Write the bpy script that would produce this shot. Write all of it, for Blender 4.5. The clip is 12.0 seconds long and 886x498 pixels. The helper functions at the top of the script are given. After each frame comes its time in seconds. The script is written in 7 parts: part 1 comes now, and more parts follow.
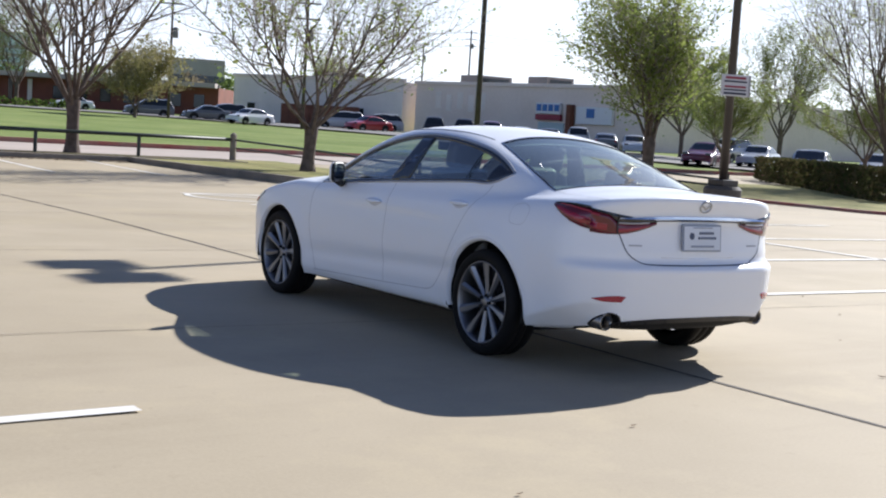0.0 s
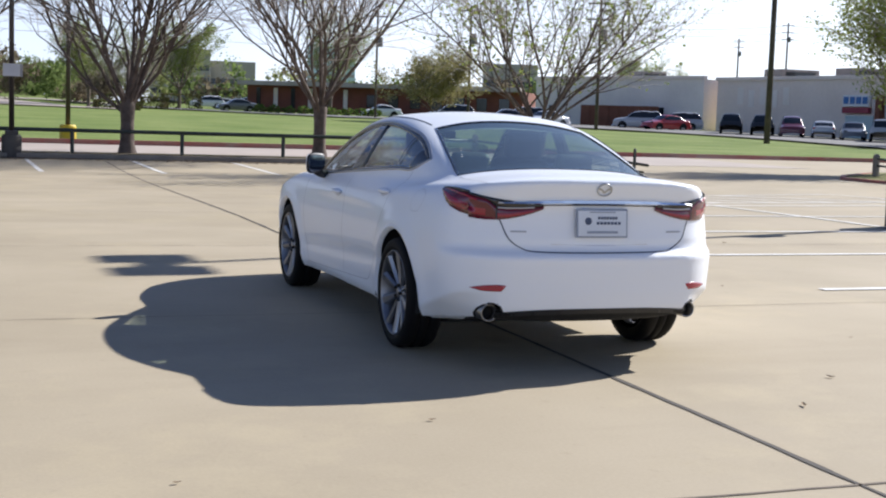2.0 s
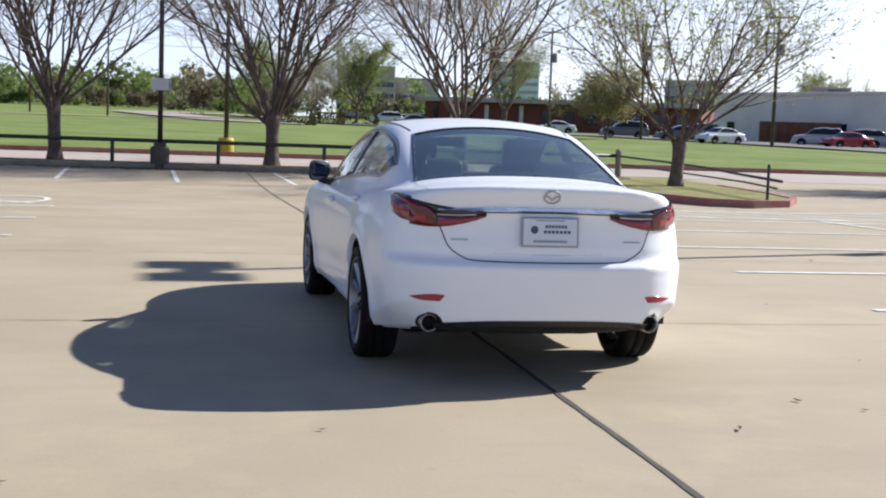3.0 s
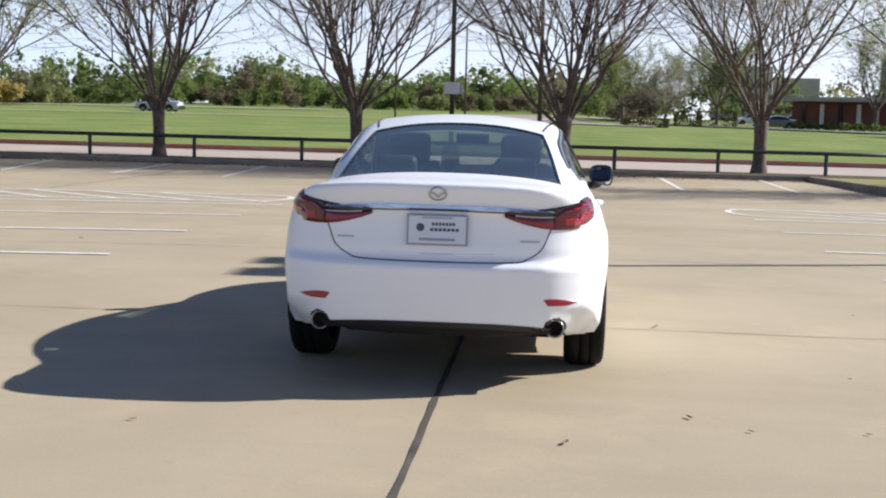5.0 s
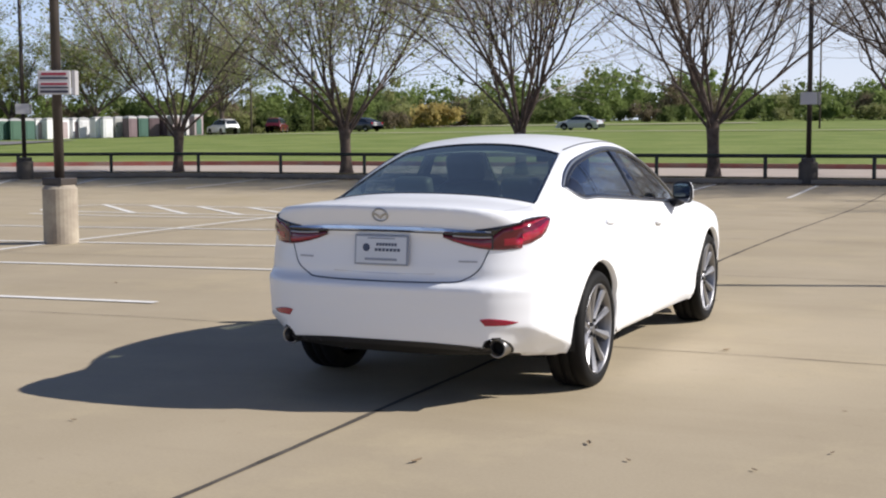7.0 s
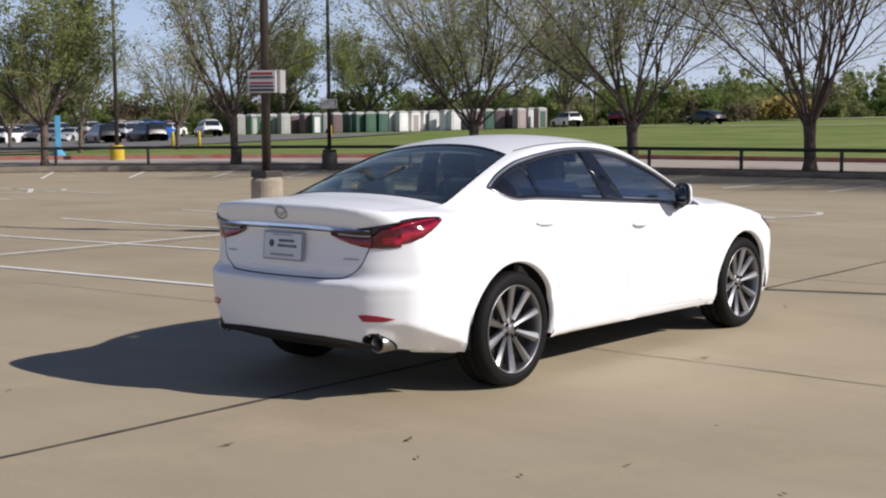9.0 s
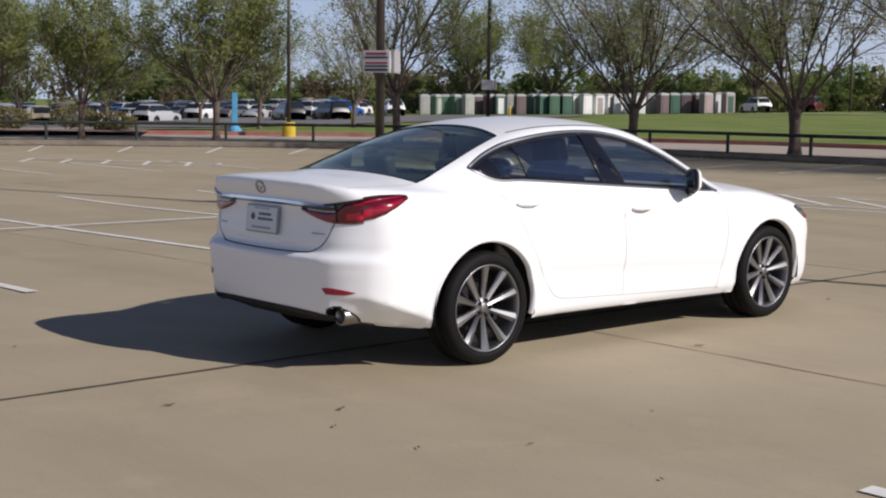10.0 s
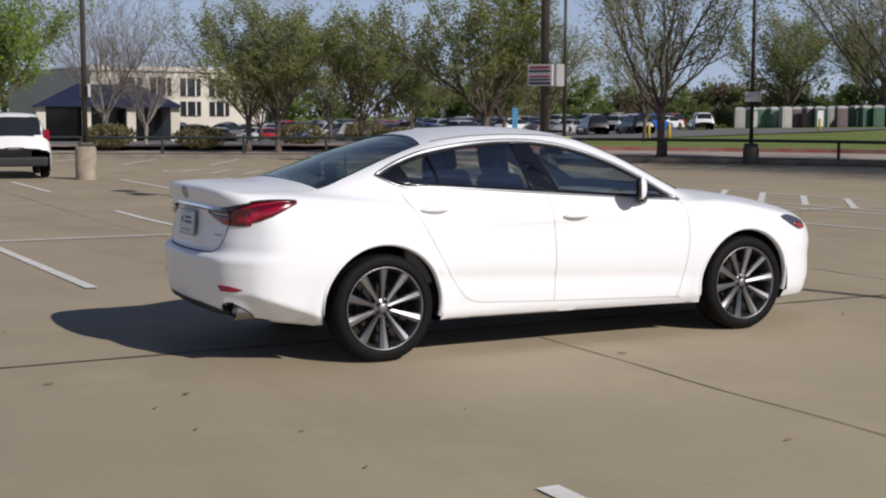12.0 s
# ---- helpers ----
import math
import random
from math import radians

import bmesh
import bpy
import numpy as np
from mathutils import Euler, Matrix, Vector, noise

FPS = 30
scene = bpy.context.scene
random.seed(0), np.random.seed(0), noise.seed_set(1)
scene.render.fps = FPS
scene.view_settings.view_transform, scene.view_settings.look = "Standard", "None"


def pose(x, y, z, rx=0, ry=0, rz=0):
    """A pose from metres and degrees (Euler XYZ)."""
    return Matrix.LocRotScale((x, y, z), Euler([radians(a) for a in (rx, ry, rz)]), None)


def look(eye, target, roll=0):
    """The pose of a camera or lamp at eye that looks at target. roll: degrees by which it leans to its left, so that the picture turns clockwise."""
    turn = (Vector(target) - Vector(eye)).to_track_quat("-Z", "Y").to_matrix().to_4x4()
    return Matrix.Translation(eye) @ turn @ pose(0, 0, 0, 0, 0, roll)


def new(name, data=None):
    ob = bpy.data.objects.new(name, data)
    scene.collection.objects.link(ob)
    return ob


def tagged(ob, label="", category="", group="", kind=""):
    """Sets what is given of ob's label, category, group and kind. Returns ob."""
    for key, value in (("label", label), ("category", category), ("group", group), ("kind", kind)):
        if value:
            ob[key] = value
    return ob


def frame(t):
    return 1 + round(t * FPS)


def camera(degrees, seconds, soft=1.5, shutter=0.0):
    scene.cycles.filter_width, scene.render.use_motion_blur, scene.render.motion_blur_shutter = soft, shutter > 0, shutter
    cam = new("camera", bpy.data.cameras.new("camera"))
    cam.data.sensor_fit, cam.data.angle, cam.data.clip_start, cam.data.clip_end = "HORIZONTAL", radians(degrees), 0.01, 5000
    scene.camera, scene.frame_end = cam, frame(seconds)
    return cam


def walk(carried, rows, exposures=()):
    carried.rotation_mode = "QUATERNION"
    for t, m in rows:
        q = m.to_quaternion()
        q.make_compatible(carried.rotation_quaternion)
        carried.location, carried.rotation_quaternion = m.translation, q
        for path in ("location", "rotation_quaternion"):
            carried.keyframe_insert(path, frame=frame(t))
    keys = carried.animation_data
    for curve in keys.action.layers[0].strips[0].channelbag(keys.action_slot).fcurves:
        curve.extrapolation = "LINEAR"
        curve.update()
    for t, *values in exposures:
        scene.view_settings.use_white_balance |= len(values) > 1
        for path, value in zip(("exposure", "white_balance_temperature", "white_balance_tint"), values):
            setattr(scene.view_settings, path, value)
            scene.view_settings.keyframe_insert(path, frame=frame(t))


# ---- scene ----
cam = camera(37.2, 12.0, soft=2.1)
PATH = [
    (0, (-5.709, -6.679, 1.408), (-4.597, -5.026, 1.226), 3.6),
    (0.5, (-5.141, -7.003, 1.409), (-4.126, -5.29, 1.227), 2.5),
    (1, (-4.561, -7.278, 1.405), (-3.705, -5.481, 1.207), 3.3),
    (1.5, (-3.982, -7.429, 1.429), (-3.181, -5.61, 1.211), 3.1),
    (2, (-3.328, -7.602, 1.421), (-2.654, -5.73, 1.219), 1.9),
    (2.5, (-2.68, -7.727, 1.408), (-2.101, -5.823, 1.21), 2.5),
    (3, (-1.996, -7.76, 1.398), (-1.59, -5.81, 1.211), 2.1),
    (3.2, (-1.741, -7.79, 1.431), (-1.389, -5.831, 1.235), 1.4),
    (4.8, (0.368, -7.777, 1.423), (0.263, -5.789, 1.233), -0.2),
    (5, (0.589, -7.753, 1.432), (0.426, -5.769, 1.232), 1.5),
    (5.5, (1.206, -7.62, 1.447), (0.912, -5.654, 1.228), 0.2),
    (6, (1.86, -7.515, 1.476), (1.351, -5.589, 1.3), 0.9),
    (6.5, (2.496, -7.409, 1.493), (1.815, -5.539, 1.295), 0.1),
    (7, (3.149, -7.243, 1.494), (2.339, -5.423, 1.311), -0.3),
    (7.2, (3.395, -7.176, 1.465), (2.545, -5.375, 1.273), -0.4),
    (8.8, (5.22, -6.229, 1.531), (4.013, -4.648, 1.32), -0.0),
    (9, (5.42, -6.085, 1.537), (4.147, -4.554, 1.345), -0.3),
    (9.5, (5.903, -5.713, 1.528), (4.508, -4.297, 1.308), 0.6),
    (10, (6.429, -5.327, 1.533), (4.95, -3.998, 1.313), 0.7),
    (10.5, (6.893, -4.912, 1.525), (5.357, -3.658, 1.261), 2.1),
    (11, (7.358, -4.413, 1.525), (5.748, -3.252, 1.284), 1.3),
    (11.5, (7.771, -3.921, 1.511), (6.065, -2.905, 1.273), -1.3),
    (12, (8.212, -3.396, 1.521), (6.446, -2.479, 1.32), 0.1),
]
walk(cam, [(t, look(eye, target, roll)) for t, eye, target, roll in PATH],
     exposures=[(0.0, 0.58, 6100, 10), (3.0, 0.58, 6130, 10), (5.5, 0.47, 6370, 10), (7.2, 0.24, 6480, 11), (9.0, -0.08, 6520, 12), (10.5, -0.34, 6520, 13), (11.5, -0.32, 6520, 13), (12.0, -0.48, 6480, 12)])
# ---- world ----
SUN_EL, SUN_AZ = 33.6, 18.8          # degrees; azimuth counted from +x towards +y
sun_dir = Vector((math.cos(radians(SUN_EL)) * math.cos(radians(SUN_AZ)),
                  math.cos(radians(SUN_EL)) * math.sin(radians(SUN_AZ)), math.sin(radians(SUN_EL))))
world = bpy.data.worlds.new("sky")
scene.world = world
world.use_nodes = True
wn, wl = world.node_tree.nodes, world.node_tree.links
wn.clear()
sky = wn.new("ShaderNodeTexSky")
sky.sky_type, sky.sun_disc = "NISHITA", False
sky.sun_elevation, sky.sun_rotation = radians(SUN_EL), radians(90 - SUN_AZ)
sky.altitude = 1500
sky.air_density, sky.dust_density, sky.ozone_density = 1.0, 0.25, 1.0
bg = wn.new("ShaderNodeBackground")
bg.inputs["Strength"].default_value = 0.080
wout = wn.new("ShaderNodeOutputWorld")
# thin haze pales the sky towards the horizon
wc, wsep, wr, wmix = wn.new("ShaderNodeTexCoord"), wn.new("ShaderNodeSeparateXYZ"), wn.new("ShaderNodeMapRange"), wn.new("ShaderNodeMix")
wmix.data_type = "RGBA"
wcool, whaze = wn.new("ShaderNodeMix"), wn.new("ShaderNodeMix")
wcool.data_type = whaze.data_type = "RGBA"
wcool.inputs[6].default_value, wcool.inputs[7].default_value = (7.0, 8.9, 12.2, 1), (8.8, 9.6, 11.2, 1)
whaze.inputs[7].default_value = (13.2, 13.5, 14.0, 1)
for k, val in enumerate((0.0, 0.34, 0.75, 0.0)):
    wr.inputs[k + 1].default_value = val
wr.interpolation_type = "SMOOTHSTEP"
wl.new(wc.outputs["Generated"], wsep.inputs[0])
wl.new(wsep.outputs[2], wr.inputs[0])
wdot, wside, waway = wn.new("ShaderNodeVectorMath"), wn.new("ShaderNodeMapRange"), wn.new("ShaderNodeMapRange")
wdot.operation, wside.interpolation_type = "DOT_PRODUCT", "SMOOTHSTEP"
waway.inputs[1].default_value, waway.inputs[2].default_value = -0.5, 0.25
wdot.inputs[1].default_value = (math.cos(radians(SUN_AZ)), math.sin(radians(SUN_AZ)), 0)
for k, val in enumerate((0.35, 0.9, 0.0, 1.0)):
    wside.inputs[k + 1].default_value = val
wl.new(wc.outputs["Generated"], wdot.inputs[0])
wl.new(wdot.outputs["Value"], wside.inputs[0])
wl.new(wdot.outputs["Value"], waway.inputs[0])
wl.new(waway.outputs[0], wcool.inputs[0])
wl.new(wcool.outputs[2], whaze.inputs[6])
wl.new(wside.outputs[0], whaze.inputs[0])
wl.new(whaze.outputs[2], wmix.inputs[7])
wl.new(wr.outputs[0], wmix.inputs[0])
wdeep = wn.new("ShaderNodeMix")
wdeep.data_type, wdeep.blend_type = "RGBA", "MULTIPLY"
wdeep.inputs[0].default_value, wdeep.inputs[7].default_value = 1.0, (0.86, 0.81, 0.94, 1)
wl.new(sky.outputs[0], wdeep.inputs[6])
wl.new(wdeep.outputs[2], wmix.inputs[6])
wl.new(wmix.outputs[2], bg.inputs[0])
wl.new(bg.outputs[0], wout.inputs[0])
sun_lamp = bpy.data.lights.new("sun", "SUN")
sun_lamp.energy, sun_lamp.angle, sun_lamp.color = 5.2, radians(0.53), (1.0, 0.95, 0.885)
sun = new("sun", sun_lamp)
sun.matrix_world = look(sun_dir * 60, (0, 0, 0))


# ---- materials ----
def mat(name, color, rough=0.6, metal=0.0, var=0.12, scale=6.0, fine=60.0, bump=0.0, coat=0.0, spec=0.5, second=None, piece=0.0):
    """Principled surface: two scales of noise vary the colour, a fine one gives relief. piece: spread per object."""
    m = bpy.data.materials.new(name)
    m.use_nodes = True
    nt = m.node_tree
    n, l = nt.nodes, nt.links
    b = n["Principled BSDF"]
    b.inputs["Roughness"].default_value, b.inputs["Metallic"].default_value = rough, metal
    b.inputs["Specular IOR Level"].default_value = spec
    b.inputs["Coat Weight"].default_value, b.inputs["Coat Roughness"].default_value = coat, 0.03
    co = n.new("ShaderNodeTexCoord")
    big, small = n.new("ShaderNodeTexNoise"), n.new("ShaderNodeTexNoise")
    for t, s, d in ((big, scale, 4), (small, fine, 3)):
        t.inputs["Scale"].default_value, t.inputs["Detail"].default_value = s, d
        l.new(co.outputs["Object"], t.inputs["Vector"])
    mix = n.new("ShaderNodeMix")
    mix.data_type = "RGBA"
    c2 = second or tuple(c * (1 - 2.2 * var) for c in color)
    mix.inputs[6].default_value, mix.inputs[7].default_value = (*color, 1), (*c2, 1)
    ramp = n.new("ShaderNodeMapRange")
    ramp.inputs[1].default_value, ramp.inputs[2].default_value = 0.35, 0.7
    l.new(big.outputs["Fac"], ramp.inputs[0])
    l.new(ramp.outputs[0], mix.inputs[0])
    hsv = n.new("ShaderNodeHueSaturation")
    val = n.new("ShaderNodeMapRange")
    val.inputs[3].default_value, val.inputs[4].default_value = 1 - var, 1 + var
    l.new(small.outputs["Fac"], val.inputs[0])
    out = val.outputs[0]
    if piece:
        info = n.new("ShaderNodeObjectInfo")
        pm = n.new("ShaderNodeMapRange")
        pm.inputs[3].default_value, pm.inputs[4].default_value = 1 - piece, 1 + piece
        l.new(info.outputs["Random"], pm.inputs[0])
        mul = n.new("ShaderNodeMath")
        mul.operation = "MULTIPLY"
        l.new(out, mul.inputs[0])
        l.new(pm.outputs[0], mul.inputs[1])
        out = mul.outputs[0]
    l.new(out, hsv.inputs["Value"])
    l.new(mix.outputs[2], hsv.inputs["Color"])
    l.new(hsv.outputs[0], b.inputs["Base Color"])
    if bump:
        bp = n.new("ShaderNodeBump")
        bp.inputs["Strength"].default_value, bp.inputs["Distance"].default_value = min(1, bump * 20), bump
        l.new(small.outputs["Fac"], bp.inputs["Height"])
        l.new(bp.outputs[0], b.inputs["Normal"])
    return m


def plain(name, color, rough=0.5, metal=0.0, coat=0.0, spec=0.5):
    m = bpy.data.materials.new(name)
    m.use_nodes = True
    b = m.node_tree.nodes["Principled BSDF"]
    b.inputs["Base Color"].default_value = (*color, 1)
    b.inputs["Roughness"].default_value, b.inputs["Metallic"].default_value = rough, metal
    b.inputs["Coat Weight"].default_value, b.inputs["Coat Roughness"].default_value = coat, 0.03
    b.inputs["Specular IOR Level"].default_value = spec
    return m


def tinted_glass(name, tint, gloss=0.02, base=0.15, sheen=(0.8, 0.8, 0.8), dust=0.0):
    """Thin pane: it lets light through with a tint and mirrors by Fresnel; a film of dust scatters a little."""
    m = bpy.data.materials.new(name)
    m.use_nodes = True
    n, l = m.node_tree.nodes, m.node_tree.links
    n.clear()
    tr, gl = n.new("ShaderNodeBsdfTransparent"), n.new("ShaderNodeBsdfGlossy")
    tr.inputs[0].default_value = (*tint, 1)
    gl.inputs["Roughness"].default_value = gloss
    gl.inputs["Color"].default_value = (*sheen, 1)
    lw, mx, out = n.new("ShaderNodeLayerWeight"), n.new("ShaderNodeMixShader"), n.new("ShaderNodeOutputMaterial")
    pw, ma = n.new("ShaderNodeMath"), n.new("ShaderNodeMath")
    pw.operation, ma.operation = "POWER", "MULTIPLY_ADD"
    pw.inputs[1].default_value, ma.inputs[1].default_value, ma.inputs[2].default_value = 3.4, 0.92, base
    lw.inputs[0].default_value = 0.5
    l.new(lw.outputs["Facing"], pw.inputs[0])
    l.new(pw.outputs[0], ma.inputs[0])
    l.new(ma.outputs[0], mx.inputs[0])
    l.new(tr.outputs[0], mx.inputs[1])
    l.new(gl.outputs[0], mx.inputs[2])
    if dust:
        film, dm = n.new("ShaderNodeBsdfGlossy"), n.new("ShaderNodeMixShader")
        film.inputs["Roughness"].default_value = 0.33
        dm.inputs[0].default_value = dust
        l.new(mx.outputs[0], dm.inputs[1])
        l.new(film.outputs[0], dm.inputs[2])
        l.new(dm.outputs[0], out.inputs[0])
    else:
        l.new(mx.outputs[0], out.inputs[0])
    return m


def leafy(name, color, second, passing=0.45):
    """Leaves: diffuse and translucent, with a colour for each leaf."""
    m = bpy.data.materials.new(name)
    m.use_nodes = True
    n, l = m.node_tree.nodes, m.node_tree.links
    n.clear()
    geo, mix = n.new("ShaderNodeNewGeometry"), n.new("ShaderNodeMix")
    mix.data_type = "RGBA"
    mix.inputs[6].default_value, mix.inputs[7].default_value = (*color, 1), (*second, 1)
    l.new(geo.outputs["Random Per Island"], mix.inputs[0])
    d, t = n.new("ShaderNodeBsdfDiffuse"), n.new("ShaderNodeBsdfTranslucent")
    ms, out = n.new("ShaderNodeMixShader"), n.new("ShaderNodeOutputMaterial")
    ms.inputs[0].default_value = passing
    for s in (d, t):
        l.new(mix.outputs[2], s.inputs[0])
    l.new(d.outputs[0], ms.inputs[1])
    l.new(t.outputs[0], ms.inputs[2])
    l.new(ms.outputs[0], out.inputs[0])
    return m


def concrete(name, a, b, stain):
    """Worn slab: cloudy tone, streaky wear across the lanes, dark spots, pitted relief."""
    m = bpy.data.materials.new(name)
    m.use_nodes = True
    n, l = m.node_tree.nodes, m.node_tree.links
    p = n["Principled BSDF"]
    p.inputs["Roughness"].default_value, p.inputs["Specular IOR Level"].default_value = 0.78, 0.35
    co = n.new("ShaderNodeTexCoord")
    mp = n.new("ShaderNodeMapping")
    mp.inputs["Scale"].default_value = (0.16, 0.75, 1)
    l.new(co.outputs["Object"], mp.inputs[0])
    shift = n.new("ShaderNodeMapping")
    shift.inputs["Location"].default_value = (13.7, -8.2, 4.0)
    l.new(co.outputs["Object"], shift.inputs[0])

    def noise_tex(s, d, src, rough=0.55):
        t = n.new("ShaderNodeTexNoise")
        t.inputs["Scale"].default_value, t.inputs["Detail"].default_value, t.inputs["Roughness"].default_value = s, d, rough
        l.new(src, t.inputs["Vector"])
        return t.outputs["Fac"]

    def rng(src, lo, hi, a0, a1):
        r = n.new("ShaderNodeMapRange")
        for k, v in enumerate((lo, hi, a0, a1)):
            r.inputs[k + 1].default_value = v
        l.new(src, r.inputs[0])
        return r.outputs[0]

    def blend(fac, c0, c1):
        x = n.new("ShaderNodeMix")
        x.data_type = "RGBA"
        l.new(fac, x.inputs[0])
        for k, c in ((6, c0), (7, c1)):
            if isinstance(c, tuple):
                x.inputs[k].default_value = (*c, 1)
            else:
                l.new(c, x.inputs[k])
        return x.outputs[2]

    cloud = noise_tex(0.55, 5, co.outputs["Object"])
    streak = noise_tex(1.0, 6, mp.outputs[0], 0.65)
    grain = noise_tex(55, 4, co.outputs["Object"], 0.7)
    pits = noise_tex(9, 6, co.outputs["Object"], 0.6)
    c = blend(rng(cloud, 0.36, 0.66, 0, 1), a, b)
    broad = noise_tex(0.09, 4, co.outputs["Object"], 0.6)
    c = blend(rng(broad, 0.40, 0.68, 0, 0.34), c, stain)
    c = blend(rng(streak, 0.5, 0.75, 0, 0.5), c, stain)
    pale = noise_tex(0.8, 7, shift.outputs[0], 0.68)
    c = blend(rng(pale, 0.52, 0.72, 0, 0.55), c, tuple(min(1.0, q * k) for q, k in zip(a, (1.12, 1.11, 1.02))))
    rust = noise_tex(0.33, 6, shift.outputs[0], 0.62)
    c = blend(rng(rust, 0.54, 0.70, 0, 0.35), c, tuple(q * k for q, k in zip(b, (0.93, 0.91, 0.76))))
    c = blend(rng(pits, 0.62, 0.72, 0, 0.28), c, stain)
    h = n.new("ShaderNodeHueSaturation")
    l.new(rng(grain, 0.3, 0.7, 0.95, 1.05), h.inputs["Value"])
    l.new(c, h.inputs["Color"])
    l.new(h.outputs[0], p.inputs["Base Color"])
    bp = n.new("ShaderNodeBump")
    bp.inputs["Strength"].default_value, bp.inputs["Distance"].default_value = 0.14, 0.004
    l.new(grain, bp.inputs["Height"])
    l.new(bp.outputs[0], p.inputs["Normal"])
    return m


M_LOT = concrete("tan_concrete", (0.446, 0.375, 0.264), (0.392, 0.327, 0.225), (0.296, 0.241, 0.164))
M_ROAD = concrete("pinkish_concrete", (0.47, 0.40, 0.35), (0.42, 0.36, 0.31), (0.33, 0.28, 0.24))
M_ASPHALT = mat("grey_asphalt", (0.21, 0.20, 0.19), 0.85, var=0.12, scale=0.4, fine=30, bump=0.004)
M_GRASS = mat("mown_grass", (0.222, 0.262, 0.085), 0.9, var=0.36, scale=0.22, fine=4.2, bump=0.03, spec=0.1, second=(0.135, 0.190, 0.047))
M_GRASS_DRY = mat("straw_green_grass", (0.30, 0.27, 0.12), 0.9, var=0.34, scale=0.9, fine=9, bump=0.03, spec=0.1, second=(0.20, 0.205, 0.075))
M_DIRT = mat("dry_verge", (0.13, 0.10, 0.065), 0.95, var=0.3, scale=1.2, fine=14, bump=0.02, spec=0.1, second=(0.075, 0.075, 0.03))
M_JOINT = mat("joint_sealant", (0.10, 0.085, 0.07), 0.85, var=0.3, scale=3, fine=40)
M_CRACK = mat("hairline_crack", (0.26, 0.21, 0.16), 0.9, var=0.3, scale=3, fine=40)
M_LINE = mat("worn_white_paint", (0.84, 0.83, 0.80), 0.7, var=0.08, scale=5, fine=38, second=(0.70, 0.67, 0.60))
M_KERB = mat("kerb_concrete", (0.29, 0.25, 0.205), 0.85, var=0.15, scale=1.5, fine=30, bump=0.004)
M_REDKERB = mat("faded_red_paint", (0.36, 0.105, 0.09), 0.75, var=0.25, scale=1.2, fine=20, second=(0.33, 0.21, 0.175))
M_RAIL = mat("dark_green_steel", (0.035, 0.045, 0.04), 0.5, var=0.2, scale=3, fine=40)
M_POLE = mat("dark_bronze_steel", (0.052, 0.042, 0.037), 0.45, var=0.2, scale=2, fine=30)
M_POLEBASE = mat("weathered_cast_concrete", (0.40, 0.35, 0.27), 0.9, var=0.16, scale=2.5, fine=25, bump=0.006, second=(0.24, 0.20, 0.16))
M_DARKBASE = mat("dark_painted_base", (0.095, 0.082, 0.07), 0.7, var=0.2, scale=3, fine=25)
M_SIGN = mat("sign_white", (0.58, 0.57, 0.58), 0.5, var=0.05, scale=2, fine=20)
M_SIGN_SIDE = mat("sign_grey_side", (0.36, 0.35, 0.36), 0.6, var=0.06, scale=2, fine=20)
M_SIGN_RED = plain("sign_red", (0.27, 0.025, 0.05), 0.5)
M_SIGN_INK = plain("sign_ink", (0.03, 0.03, 0.05), 0.5)
M_BARK = mat("grey_brown_bark", (0.155, 0.118, 0.097), 0.92, var=0.3, scale=5, fine=40, bump=0.012, second=(0.08, 0.059, 0.048))
M_TWIG = mat("reddish_young_twig", (0.44, 0.385, 0.335), 0.85, var=0.2, scale=3, fine=20, second=(0.31, 0.26, 0.22))
M_BARK_GREY = mat("pale_grey_bark", (0.27, 0.245, 0.22), 0.9, var=0.2, scale=4, fine=30, bump=0.01, second=(0.18, 0.16, 0.14))
M_LEAF = leafy("spring_leaf", (0.19, 0.245, 0.065), (0.29, 0.32, 0.11))
M_LEAF_LIME = leafy("lime_spring_leaf", (0.23, 0.295, 0.075), (0.34, 0.375, 0.125), 0.55)
M_LEAF_FRESH = leafy("fresh_green_leaf", (0.20, 0.33, 0.06), (0.31, 0.42, 0.10), 0.5)
M_LEAF_PALE = leafy("young_yellow_leaf", (0.46, 0.53, 0.22), (0.58, 0.61, 0.32), 0.6)
M_LEAF_DARK = leafy("oak_leaf", (0.075, 0.125, 0.03), (0.14, 0.185, 0.05), 0.4)
M_LEAF_DRY = leafy("dry_brown_leaf", (0.26, 0.17, 0.09), (0.19, 0.14, 0.075), 0.35)
M_LEAF_GOLD = leafy("golden_leaf", (0.50, 0.40, 0.16), (0.42, 0.34, 0.13), 0.4)
# Far woods tones lifted paler to stand in for haze over the distance.
M_HAZED_WOODS = [leafy("woods_green", (0.175, 0.235, 0.075), (0.235, 0.29, 0.105), 0.5), leafy("woods_olive", (0.125, 0.165, 0.06), (0.18, 0.215, 0.085), 0.5),
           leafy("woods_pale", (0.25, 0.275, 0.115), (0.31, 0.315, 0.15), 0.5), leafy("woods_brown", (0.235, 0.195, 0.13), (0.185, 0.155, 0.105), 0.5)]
M_LEAF_TAN = leafy("tan_green_leaf", (0.27, 0.255, 0.115), (0.36, 0.31, 0.15), 0.5)
M_PAINT = plain("pearl_white_paint", (0.875, 0.89, 0.915), 0.36, coat=0.35, spec=0.3)
M_BLACKTRIM = plain("black_plastic_trim", (0.018, 0.018, 0.02), 0.45)
M_GLOSSBLACK = plain("gloss_black", (0.008, 0.008, 0.01), 0.08, coat=0.6)
M_UNDER = mat("underbody_black", (0.011, 0.011, 0.011), 0.85, var=0.2, scale=6, fine=40)
M_CHROME = plain("chrome", (0.75, 0.76, 0.78), 0.12, metal=1.0)
